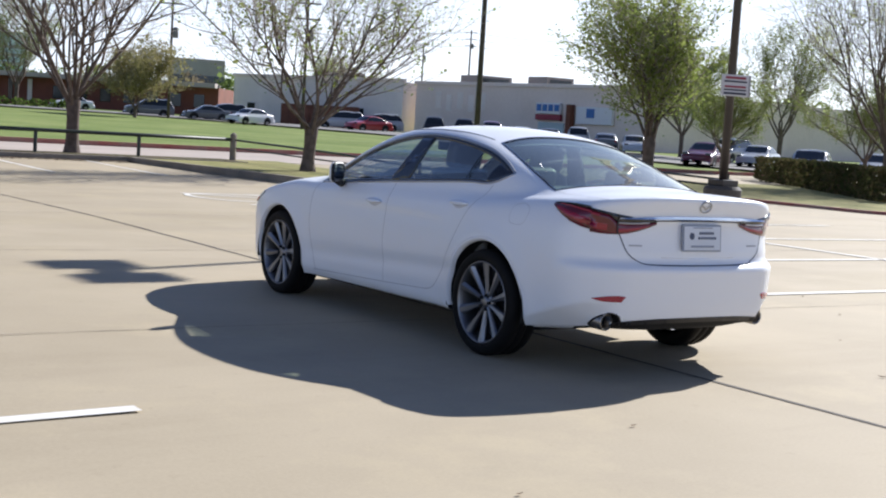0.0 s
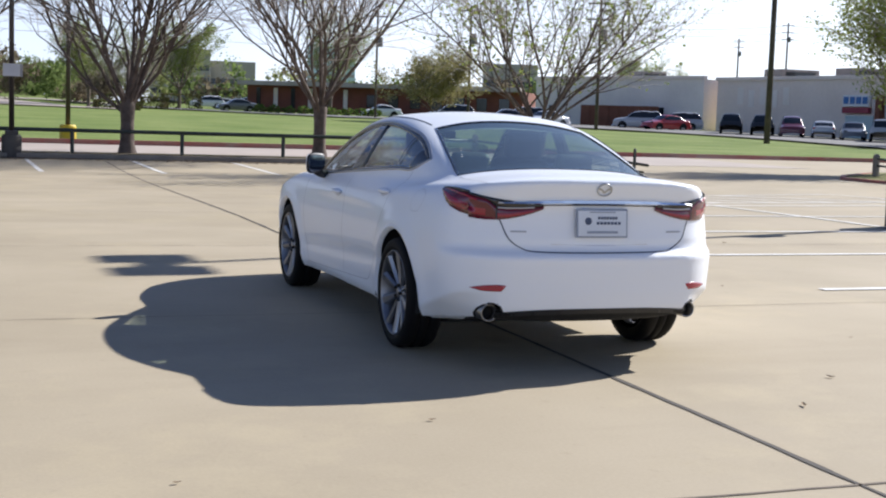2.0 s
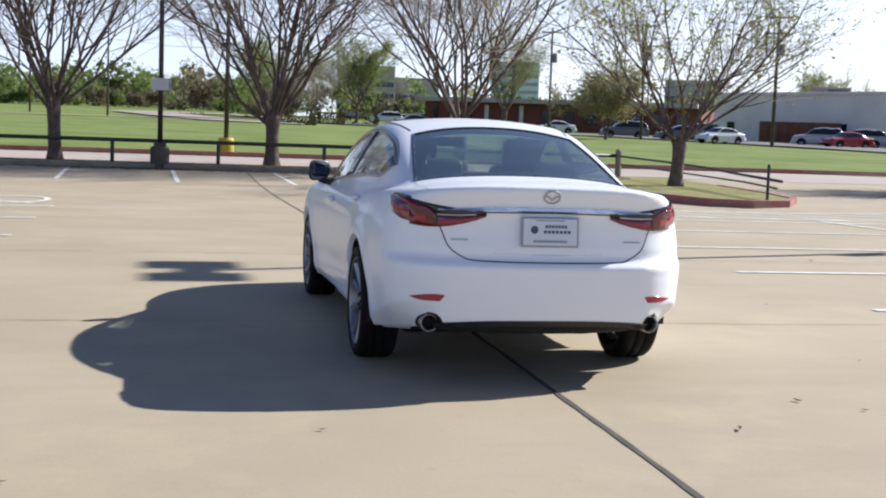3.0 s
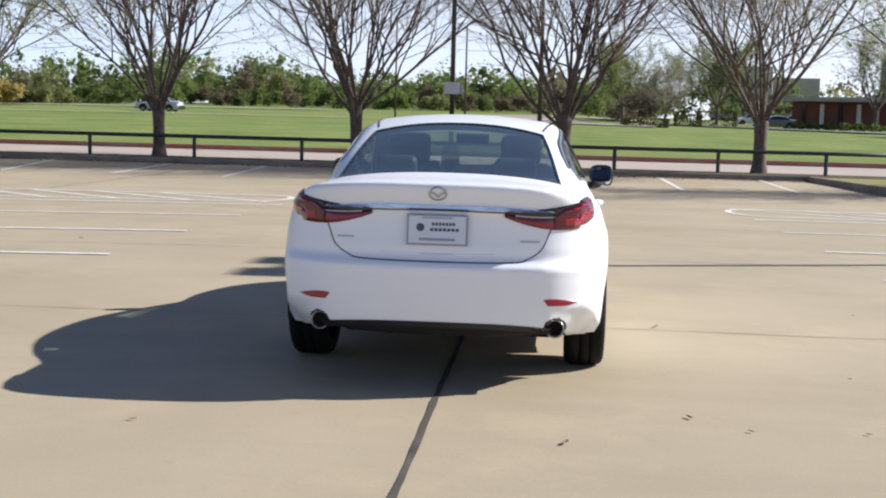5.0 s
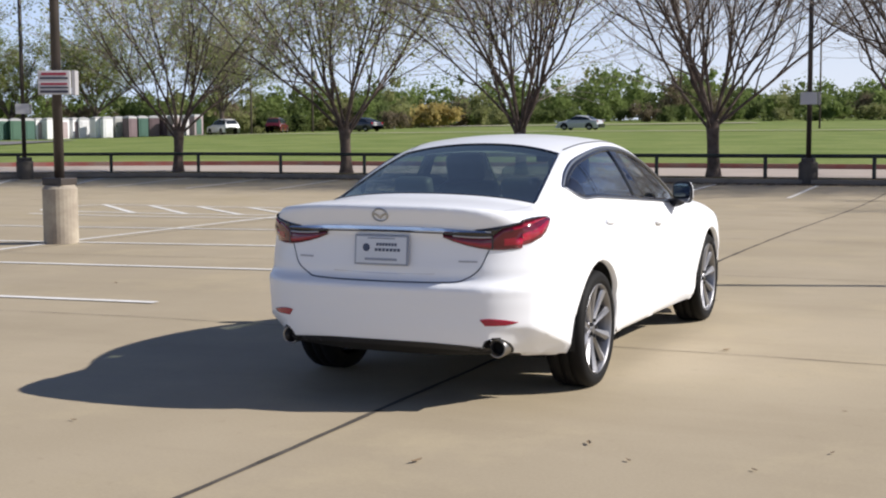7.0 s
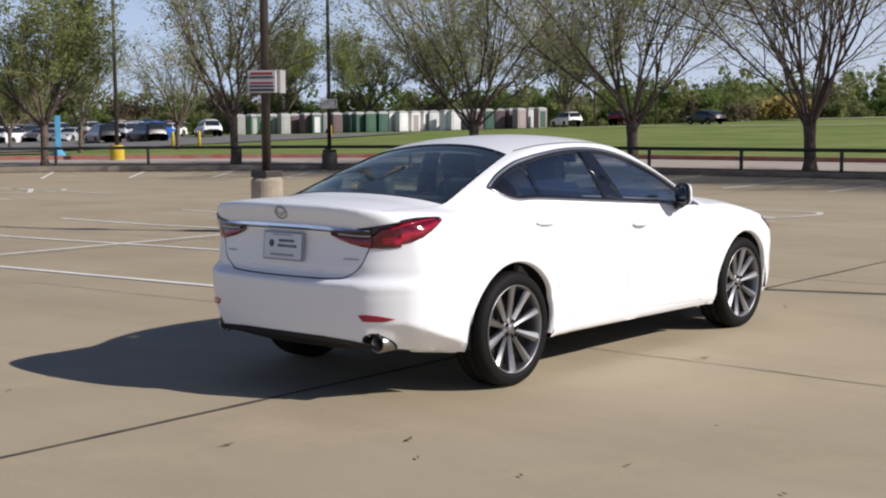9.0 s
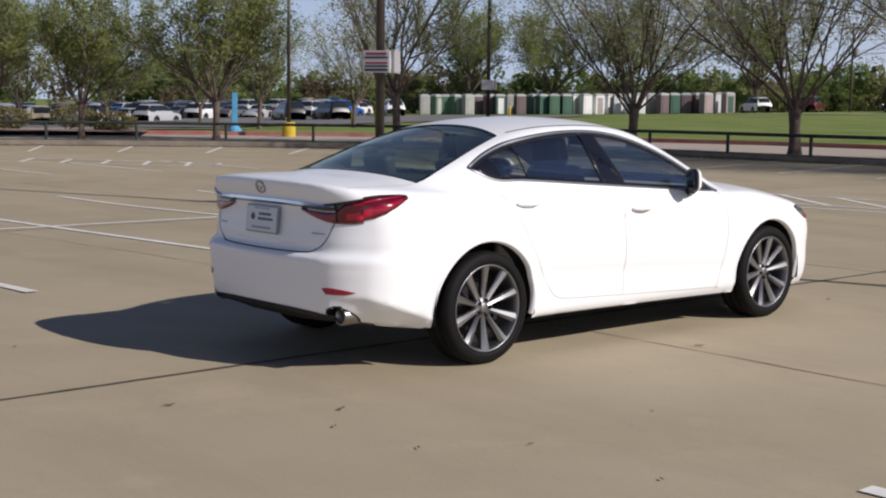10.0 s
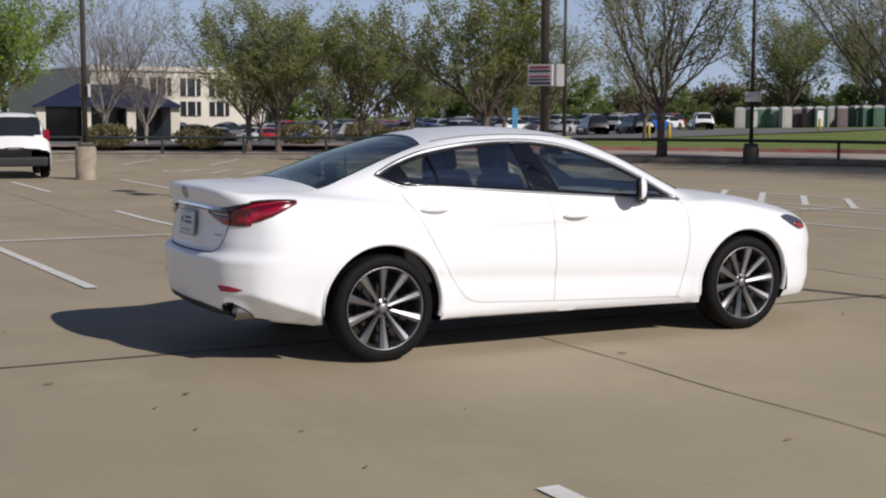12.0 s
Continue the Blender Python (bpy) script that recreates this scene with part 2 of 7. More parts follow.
M_TRIM = plain("brushed_trim", (0.42, 0.43, 0.45), 0.32, metal=1.0)
M_MIRROR = plain("mirror_silver", (0.26, 0.275, 0.31), 0.02, metal=1.0)
M_SEAM = plain("panel_gap_grey", (0.45, 0.45, 0.47), 0.7)
M_SEAM_FAINT = plain("panel_gap_pale", (0.62, 0.62, 0.64), 0.7)
M_SEAM_DARK = plain("boot_gap_dark", (0.07, 0.08, 0.11), 0.7)
M_SATIN = plain("satin_chrome", (0.60, 0.60, 0.62), 0.28, metal=1.0)
M_EXH = plain("exhaust_steel", (0.30, 0.29, 0.28), 0.3, metal=1.0)
M_TYRE = mat("tyre_rubber", (0.006, 0.0058, 0.006), 0.7, var=0.15, scale=8, fine=60, bump=0.002, spec=0.2)
M_RIM = plain("gunmetal_alloy", (0.28, 0.28, 0.295), 0.42, metal=1.0)
M_RIM_BRIGHT = plain("machined_alloy", (0.36, 0.36, 0.375), 0.45, metal=1.0)
M_GLASS = tinted_glass("side_glass", (0.90, 0.95, 0.93), base=0.22)
M_GLASS_REAR = tinted_glass("rear_glass", (0.80, 0.96, 0.86), base=0.24, sheen=(0.82, 0.84, 0.68), dust=0.15)
M_GLASS_FRONT = tinted_glass("windscreen_glass", (0.84, 0.90, 0.88))
M_SEAT = mat("black_leather", (0.12, 0.12, 0.122), 0.5, var=0.15, scale=6, fine=80)
M_INNER = mat("dark_cabin_lining", (0.33, 0.33, 0.32), 0.85, var=0.15, scale=6, fine=80)
M_LIGHTTRIM = mat("grey_headliner", (0.5, 0.5, 0.48), 0.9, var=0.1, scale=6, fine=80)
M_RED = plain("red_lens", (0.29, 0.004, 0.024), 0.10, coat=0.6)
M_RED_DEEP = plain("deep_red_lens", (0.11, 0.002, 0.012), 0.10, coat=0.6)
M_REFLECTOR = plain("red_reflector", (0.34, 0.006, 0.032), 0.2, coat=0.5)
M_LAMP = plain("clear_lamp", (0.07, 0.08, 0.11), 0.12, coat=0.8)
M_AMBER = plain("side_marker", (0.40, 0.035, 0.025), 0.2, coat=0.6)
M_PLATE = mat("paper_plate", (0.70, 0.74, 0.80), 0.5, var=0.03, scale=4, fine=30)
M_PLATE_INK = plain("plate_ink", (0.06, 0.08, 0.14), 0.5)
M_PLATE_FRAME = plain("plate_frame_grey", (0.28, 0.31, 0.38), 0.35)


# ---- mesh helpers ----
def mesh_of(name, verts, faces, smooth=False):
    me = bpy.data.meshes.new(name)
    me.from_pydata([tuple(map(float, v)) for v in verts], [], [tuple(map(int, f)) for f in faces])
    if smooth:
        me.polygons.foreach_set("use_smooth", np.ones(len(me.polygons), dtype=bool))
    me.update()
    return me


def part(name, data, material, parent=None, label="", m=None):
    """Links a bmesh, mesh or (verts, faces) as ONE mesh object under a thing or a part."""
    if isinstance(data, bmesh.types.BMesh):
        me = bpy.data.meshes.new(name)
        data.to_mesh(me)
        data.free()
    elif isinstance(data, tuple):
        me = mesh_of(name, *data)
    else:
        me = data
    if material and not me.materials:
        me.materials.append(material)
    ob = new(name, me)
    if parent is not None:
        ob.parent = parent
    if m is not None:
        ob.matrix_local = m
    if label:
        tagged(ob, label)
    return ob


def empty(name, m, label, category, group="", kind=""):
    ob = new(name)
    ob.empty_display_size = 0.2
    ob.matrix_local = m
    return tagged(ob, label, category, group, kind)


def bm_box(sx, sy, sz, at=(0, 0, 0), bevel=0.0, seg=2):
    bm = bmesh.new()
    bmesh.ops.create_cube(bm, size=1, matrix=Matrix.Translation(at) @ Matrix.Diagonal((sx, sy, sz, 1)))
    if bevel:
        bmesh.ops.bevel(bm, geom=bm.edges[:], offset=bevel, segments=seg, affect="EDGES", profile=0.6)
    return bm


def lathe(profile, n=24, axis="z", cap=True):
    """(r, h) rows turned about an axis; verts, faces, smooth."""
    v, f = [], []
    for r, h in profile:
        for k in range(n):
            a = 2 * math.pi * k / n
            c, s = r * math.cos(a), r * math.sin(a)
            v.append({"z": (c, s, h), "x": (h, c, s), "y": (s, h, c)}[axis])
    for i in range(len(profile) - 1):
        for k in range(n):
            a, b = i * n + k, i * n + (k + 1) % n
            f.append((a, b, b + n, a + n))
    if cap:
        f.append(tuple(range(n - 1, -1, -1)))
        f.append(tuple(range((len(profile) - 1) * n, len(profile) * n)))
    return v, f


def tube(path, radius, n=8):
    """A round bar along a list of points."""
    v, f = [], []
    pts = [Vector(p) for p in path]
    rs = radius if isinstance(radius, (list, tuple)) else [radius] * len(pts)
    for i, p in enumerate(pts):
        d = (pts[min(i + 1, len(pts) - 1)] - pts[max(i - 1, 0)]).normalized()
        a = d.orthogonal().normalized() if abs(d.z) > 0.9 else d.cross(Vector((0, 0, 1))).normalized()
        b = d.cross(a)
        for k in range(n):
            t = 2 * math.pi * k / n
            v.append(p + rs[i] * (math.cos(t) * a + math.sin(t) * b))
    for i in range(len(pts) - 1):
        for k in range(n):
            q, w = i * n + k, i * n + (k + 1) % n
            f.append((q, w, w + n, q + n))
    f.append(tuple(range(n - 1, -1, -1)))
    f.append(tuple(range((len(pts) - 1) * n, len(pts) * n)))
    return v, f


def strip(path, width, z0, z1, left=0.0):
    """A flat-topped band with sides along a plan line; offset to the left of it by left."""
    P = [Vector((p[0], p[1])) for p in path]
    v, f = [], []
    for i, p in enumerate(P):
        d = (P[min(i + 1, len(P) - 1)] - P[max(i - 1, 0)]).normalized()
        nrm = Vector((-d.y, d.x))
        a, b = p + nrm * left, p + nrm * (left + width)
        za = z1(p.x, p.y) if callable(z1) else z1
        zb = z0(p.x, p.y) if callable(z0) else z0
        v += [(a.x, a.y, zb), (a.x, a.y, za), (b.x, b.y, za), (b.x, b.y, zb)]
    for i in range(len(P) - 1):
        for k in range(3):
            q = 4 * i + k
            f.append((q, q + 4, q + 5, q + 1))
    e = 4 * (len(P) - 1)
    f += [(0, 1, 2, 3), (e + 3, e + 2, e + 1, e)]
    return v, f


def interp(keys, x):
    """Smooth (Catmull-Rom) curve through (x, value) rows, for arrays."""
    k = np.array(keys, float)
    xs, ys = k[:, 0], k[:, 1]
    d = np.gradient(ys, xs)
    x = np.clip(x, xs[0], xs[-1])
    i = np.clip(np.searchsorted(xs, x) - 1, 0, len(xs) - 2)
    h = xs[i + 1] - xs[i]
    t = (x - xs[i]) / h
    return ((2 * t**3 - 3 * t**2 + 1) * ys[i] + (t**3 - 2 * t**2 + t) * h * d[i]
            + (-2 * t**3 + 3 * t**2) * ys[i + 1] + (t**3 - t**2) * h * d[i + 1])


# ---- ground, car park, road ----
def z_lot(x, y):
    """The slab falls gently to a drain line before the far stalls."""
    rx, ry = max(0.0, min(1.0, (-x - 3.4) / 9.0)), max(0.0, min(1.0, (y - 8.0) / 14.0))
    r = 1 - (1 - rx) * (1 - ry * ry * (3 - 2 * ry))
    w = max(0.0, min(1.0, (x - 10.0) / 4.0))                      # the drive to the east stays level
    return (1 - w) * (-0.14 * r + 0.06 * max(0.0, min(1.0, (y - 24.0) / 5.5))) - 0.006 * w


def z_field(x, y):
    rise = 0.0155 * max(0.0, y - 44.0) if y < 260 else 0.0155 * 216
    rise *= 1 - 0.45 * max(0.0, min(1.0, x / 30.0))
    rise *= 1 - 0.86 * max(0.0, min(1.0, (-x - 65.0) / 45.0))     # the field lies lower in the west
    fall = 1.0 * max(0.0, min(1.0, (-x - 54.0) / 45.0)) * max(0.0, min(1.0, (82.0 - y) / 40.0))
    return 0.06 + rise - fall + 0.003 * max(0.0, min(x, 200.0)) * min(1.0, max(0.0, (y - 40) / 40))


RAIL_LINE = [(11.25, 30.3), (8.26, 30.3), (5.25, 30.3), (2.32, 30.3), (-0.70, 30.3), (-3.63, 30.3), (-6.75, 30.3), (-9.95, 30.3),
             (-13.1, 30.3), (-16.3, 30.3), (-19.4, 30.3), (-22.6, 30.25), (-25.5, 29.3), (-28.3, 27.9), (-30.9, 26.1),
             (-33.4, 23.9), (-35.6, 21.5), (-37.6, 18.9), (-39.4, 16.2), (-41.0, 13.4), (-42.5, 10.6), (-43.9, 7.8), (-45.2, 5.0),
             (-46.4, 2.2), (-47.5, -0.7), (-48.5, -3.6)]


def fine_line(line, step=1.5):
    out = []
    for (x0, y0), (x1, y1) in zip(line, line[1:]):
        n = max(1, int(math.hypot(x1 - x0, y1 - y0) / step))
        out += [(x0 + (x1 - x0) * k / n, y0 + (y1 - y0) * k / n) for k in range(n)]
    return out + [line[-1]]


def side_of(line, d):
    """The plan line moved by d to its left."""
    out = []
    for i, p in enumerate(line):
        a, b = Vector(line[max(i - 1, 0)]), Vector(line[min(i + 1, len(line) - 1)])
        t = (b - a).normalized()
        out.append((p[0] - t.y * d, p[1] + t.x * d))
    return out


# lines run from +x to -x, so their left side is towards the car park (-y)
EDGE = [(24.0, 30.3), (17.0, 30.3)] + RAIL_LINE
KERB_LINE = side_of(RAIL_LINE, 0.95)
FAR_KERB = side_of([(120.0, 24.0), (90.0, 27.0), (60.0, 29.0), (40.0, 30.0), (24.0, 30.3)] + RAIL_LINE, -10.2)


def build_ground():
    # lot slab, one sheet with a gentle fall
    xs = [-52] + [-46 + k for k in range(71)] + [30, 40, 60, 90, 130]
    ys = [-80, -40, -20] + [-12 + k for k in range(45)] + [34, 36, 38, 40.2]
    v, f = [], []
    for y in ys:
        for x in xs:
            v.append((x, y, z_lot(x, y)))
    w = len(xs)
    for j in range(len(ys) - 1):
        for i in range(w - 1):
            f.append((j * w + i, j * w + i + 1, (j + 1) * w + i + 1, (j + 1) * w + i))
    tagged(part("pavement", (v, f, True), M_LOT), "tan concrete car park slab with joints and stains", "pavement", kind="structure")
    # road past the rail
    road = strip(fine_line(EDGE), 9.3, -0.2, 0.0, -10.1)
    tagged(part("road", road, M_ROAD), "pinkish concrete access road behind the rail", "road", kind="structure")
    # grass to the horizon, starting at the far kerb
    inner = fine_line(FAR_KERB, 3.0)
    back = [(-75, -30), (-70, -80), (-30, -100), (40, -100), (110, -80), (140, -20)]
    inner = inner + back
    cx, cy = 20.0, -20.0
    rings = (0, 3, 7, 12, 18, 25, 33, 42, 52, 64, 77, 90, 105, 122, 140, 165, 190, 225, 260, 500, 1200, 3000)
    v, f = [], []
    for r in rings:
        for x, y in inner:
            d = Vector((x - cx, y - cy)).normalized()
            px, py = x + d.x * r, y + d.y * r
            z = z_field(px, py) + (0.05 * noise.noise((px * 0.05, py * 0.05, 0)) if 0 < r < 300 else 0)
            v.append((px, py, z))
    n = len(inner)
    for j in range(len(rings) - 1):
        for i in range(n):
            a, b = j * n + i, j * n + (i + 1) % n
            f.append((a, a + n, b + n, b))
    tagged(part("ground", (v, f, True), M_GRASS), "bright green mown grass field reaching far trees", "ground", kind="structure")
    # kerbs and verge
    tagged(part("kerb", strip(fine_line(KERB_LINE), 0.16, -0.3, 0.055), M_KERB), "grey concrete kerb along the far stalls", "kerb", kind="structure")
    tagged(part("verge", strip(fine_line(RAIL_LINE), 1.75, -0.3, 0.05, -0.8), M_DIRT), "dry earth verge under the rail", "ground", kind="structure")
    tagged(part("red_kerb", strip(fine_line(FAR_KERB), 0.18, -0.3, 0.17), M_REDKERB), "faded red painted kerb beside the grass", "kerb", kind="structure")


def flat_line(x0, y0, x1, y1, w, lift=0.008):
    """A painted or cut line on the slab, as verts and faces, laid over its fall."""
    n = max(2, int(math.hypot(x1 - x0, y1 - y0) / 0.9))
    d = Vector((x1 - x0, y1 - y0)).normalized()
    px, py = -d.y * w / 2, d.x * w / 2
    v = []
    for k in range(n + 1):
        x, y = x0 + (x1 - x0) * k / n, y0 + (y1 - y0) * k / n
        wob = 0.15 * noise.noise((x * 1.3, y * 1.3, w * 50)) if w < 0.08 else 0
        for s in (1, -1):
            v.append((x + px * (s + wob), y + py * (s + wob), z_lot(x, y) + lift))
    f = [(2 * k, 2 * k + 1, 2 * k + 3, 2 * k + 2) for k in range(n)]
    return v, f


def crooked(x0, y0, x1, y1, w, amp, seed):
    n = max(4, int(math.hypot(x1 - x0, y1 - y0) / 0.12))
    d = Vector((x1 - x0, y1 - y0)).normalized()
    v = []
    for k in range(n + 1):
        t = k / n
        off = amp * noise.noise((t * n * 0.11, seed, 0)) + 0.3 * amp * noise.noise((t * n * 0.5, seed, 3))
        x, y = x0 + (x1 - x0) * t - d.y * off, y0 + (y1 - y0) * t + d.x * off
        ww = w * (0.7 + 0.6 * noise.noise((t * n * 0.3, seed, 7)))
        for s in (1, -1):
            v.append((x - d.y * s * ww / 2, y + d.x * s * ww / 2, z_lot(x, y) + 0.004))
    return v, [(2 * k, 2 * k + 1, 2 * k + 3, 2 * k + 2) for k in range(n)]


def painted(x0, y0, x1, y1, w=0.11):
    tagged(part("parking_line", flat_line(x0, y0, x1, y1, w), M_LINE), "worn white parking stall line on concrete", "marking", "parking lines", "structure")


def rounded_box_mark(cx, cy, hx, hy, n=10, gap=1.25, lean=2.5, turn=0.0):
    """The hollow outline of a painted island with round ends, and bars inside it."""
    pts = []
    for k in range(n + 1):
        a = math.pi / 2 - math.pi * k / n
        pts.append((cx + hx - 0.6 + 0.6 * math.cos(a), cy + hy * math.sin(a)))
    for k in range(n + 1):
        a = -math.pi / 2 - math.pi * k / n
        pts.append((cx - hx + 0.6 + 0.6 * math.cos(a), cy + hy * math.sin(a)))
    pts.append(pts[0])

    def turned(x, y):
        c, s = math.cos(radians(turn)), math.sin(radians(turn))
        return cx + (x - cx) * c - (y - cy) * s, cy + (x - cx) * s + (y - cy) * c

    pts = [turned(*p) for p in pts]
    v, f = [], []
    for (x0, y0), (x1, y1) in zip(pts, pts[1:]):
        a, b = flat_line(x0, y0, x1, y1, 0.11)
        f += [tuple(i + len(v) for i in q) for q in b]
        v += a
    x = cx - hx + 0.2
    while x < cx + hx - lean + 0.1:
        a, b = flat_line(*turned(x, cy + hy), *turned(x + lean, cy - hy), 0.13, 0.007)
        f += [tuple(i + len(v) for i in q) for q in b]
        v += a
        x += gap
    tagged(part("hatched_marking", (v, f), M_LINE), "white hatched island marking with rounded ends", "marking", "hatched islands", "structure")


def build_markings():
    # joints of the slab
    for x in (0.03, -9.05, 9.15, -18.3, 18.3, -27.5):
        tagged(part("slab_joint", crooked(x, -30, x, 28.9, 0.045 if x == 0.03 else 0.03, 0.012, x), M_JOINT), "dark sealed joint between concrete slabs", "joint", "slab joints", "structure")
    for y, w in ((-3.32, 0.022), (1.33, 0.014), (5.95, 0.02), (10.5, 0.02), (15.1, 0.016), (19.7, 0.02)):
        tagged(part("slab_joint", crooked(-46 if y < 14 else -30, y, 60, y, w, 0.03, y), M_CRACK), "thin hairline joint across the concrete", "joint", "slab joints", "structure")
    # stalls on both sides of the aisle
    for k in range(-4, 5):
        y = 2.10 + 2.74 * k - (0.08 if k == -1 else 0)
        if y < 13.5:
            painted(*((-3.45, -0.83, -9.3, -0.9) if k == -1 else (-3.74, y, -9.3, y)))
            painted(-9.3, y, -14.8, y) if k > -3 else None
            yr = y + (0.14 if k == -1 else 0)
            painted(3.72, yr, 9.25, yr)
            painted(9.25, yr, 14.7, yr)
    painted(-9.3, -9, -9.4, 13.7)
    painted(9.25, -9, 9.25, 13.7)
    # islands at the ends of the rows
    rounded_box_mark(-9.8, 15.0, 5.8, 1.12)
    rounded_box_mark(9.0, 15.1, 5.4, 1.15)
    rounded_box_mark(-27.3, 10.6, 4.9, 0.95, gap=1.2, lean=0.8, turn=33.0)
    for k in range(-2, 5):
        y = 3.2 + 2.74 * k
        painted(-21.0, y - 1.0, -26.0, y - 1.0)
    # far stalls along the kerb
    for k in range(-4, 4):
        x = 0.9 + 2.74 * k
        painted(x, 23.35, x - 0.15, 29.1)
    for k in range(5, 12):
        x = 0.9 - 2.74 * k
        painted(x, 23.35, x - 0.9, 29.0)
    for k in range(10):
        a = RAIL_LINE[12 + k]
        t = (Vector(RAIL_LINE[13 + k]) - Vector(a)).normalized()
        nx, ny = -t.y, t.x
        painted(a[0] + 1.2 * nx, a[1] + 1.2 * ny, a[0] + 7.0 * nx, a[1] + 7.0 * ny)


def build_rail():
    h = 0.66
    rail = empty("guard_rail", pose(0, 0, 0), "long dark green pipe rail on short posts", "railing")
    for i, (x, y) in enumerate(RAIL_LINE):
        zz = 0.04
        tall = i == 0
        part("post", lathe([(0.055 if not tall else 0.10, -0.3), (0.055 if not tall else 0.10, h - 0.02 if not tall else 0.78), (0.03 if not tall else 0.04, h if not tall else 0.84)], 10), M_RAIL if not tall else M_KERB, rail, m=pose(x, y, zz))
    pts = [(x, y, 0.04 + h - 0.03) for x, y in RAIL_LINE]
    part("top_rail", (*tube(pts, 0.055, 8), True), M_RAIL, rail)
    low = empty("guard_rail", pose(0, 0, 0), "short bent pipe rail on the grass island", "railing")
    a, b = Vector((11.3, 30.2, 0.0)), Vector((10.75, 18.9, 0.0))
    part("top_rail", (*tube([a + Vector((0, 0, 0.66)), (11.6, 27.0, 0.6), (11.45, 24.0, 0.56), (11.1, 21.0, 0.5), b + Vector((0.1, -0.4, 0.46))], 0.032, 8), True), M_RAIL, low)
    part("lower_rail", (*tube([a + Vector((0, 0, 0.42)), (11.6, 27.0, 0.36), (11.45, 24.0, 0.34), (11.1, 21.0, 0.34), b + Vector((0.1, -0.2, 0.3))], 0.022, 8), True), M_RAIL, low)
    part("post", lathe([(0.035, -0.1), (0.035, 0.78), (0.02, 0.80)], 8), M_RAIL, low, m=pose(10.75, 18.95, 0.02))


def build_island_rail():
    """Two thin rails between a stout pale post and a slim one, by the nose of the hedge island."""
    rail = empty("guard_rail", pose(0, 0, 0), "short double pipe rail on the hedge island", "railing")
    a, b = Vector((21.7, 24.6, 0.05)), Vector((20.7, 18.9, 0.05))
    part("post", lathe([(0.10, -0.3), (0.10, 0.60), (0.05, 0.66)], 10), M_KERB, rail, m=pose(*a))
    part("post", lathe([(0.035, -0.3), (0.035, 0.60), (0.02, 0.62)], 8), M_RAIL, rail, m=pose(*b))
    over = (b - a) * 0.03
    for nm, h0, h1 in (("top_rail", 0.52, 0.44), ("lower_rail", 0.32, 0.26)):
        part(nm, (*tube([a + Vector((0, 0, h0)), (a + b) / 2 + Vector((0, 0, (h0 + h1) / 2 - 0.01)), b + over + Vector((0, 0, h1))], 0.032, 8), True), M_RAIL, rail)


def build_island():
    """The raised grass island that ends the far row, kerbed and painted red round its nose."""
    pts = [(7.6, 29.3), (8.0, 27.0), (8.5, 23.0), (8.9, 20.0), (9.3, 18.7), (10.1, 18.2), (11.0, 18.5), (11.8, 19.8), (12.3, 22.2), (12.7, 26.0), (13.2, 31.2), (8.0, 31.2)]
    bm = bmesh.new()
    vs = [bm.verts.new((x, y, 0.035)) for x, y in pts]
    bm.faces.new(vs)
    bmesh.ops.triangulate(bm, faces=bm.faces[:])
    tagged(part("grass_island", bm, M_GRASS_DRY), "grassy raised island at the end of the row", "ground", kind="structure")
    tagged(part("kerb", strip(fine_line(pts[:4], 0.8), 0.16, -0.3, 0.055, -0.08), M_KERB), "dark weathered kerb of the grass island", "kerb", kind="structure")
    tagged(part("red_kerb", strip(fine_line(pts[3:10], 0.5), 0.16, -0.3, 0.055, -0.08), M_REDKERB), "red painted kerb round the island nose", "kerb", kind="structure")
    # second island past the drive, with the hedge
    p2 = [(21.4, 13.2), (20.6, 14.2), (20.3, 18.5), (19.5, 21.8), (19.6, 23.3), (20.6, 24.6), (24.0, 27.5), (60.0, 29.5), (60.0, 8.0), (30.0, 12.0)]
    bm = bmesh.new()
    bm.faces.new([bm.verts.new((x, y, 0.055)) for x, y in p2])
    bmesh.ops.triangulate(bm, faces=bm.faces[:])
    bmesh.ops.recalc_face_normals(bm, faces=bm.faces[:])
    tagged(part("grass_island", bm, M_GRASS_DRY), "wide grass island with a clipped hedge", "ground", kind="structure")
    tagged(part("red_kerb", strip(fine_line([(60.0, 8.0), (30.0, 12.0), (21.4, 13.2), (20.6, 14.2), (20.3, 18.5), (19.5, 21.8), (19.6, 23.3), (20.6, 24.6), (24.0, 27.5)][::-1], 0.8), 0.16, -0.3, 0.075, -0.08), M_REDKERB), "red painted kerb of the hedge island", "kerb", kind="structure")


build_ground()
build_markings()
build_rail()
build_island()
build_island_rail()


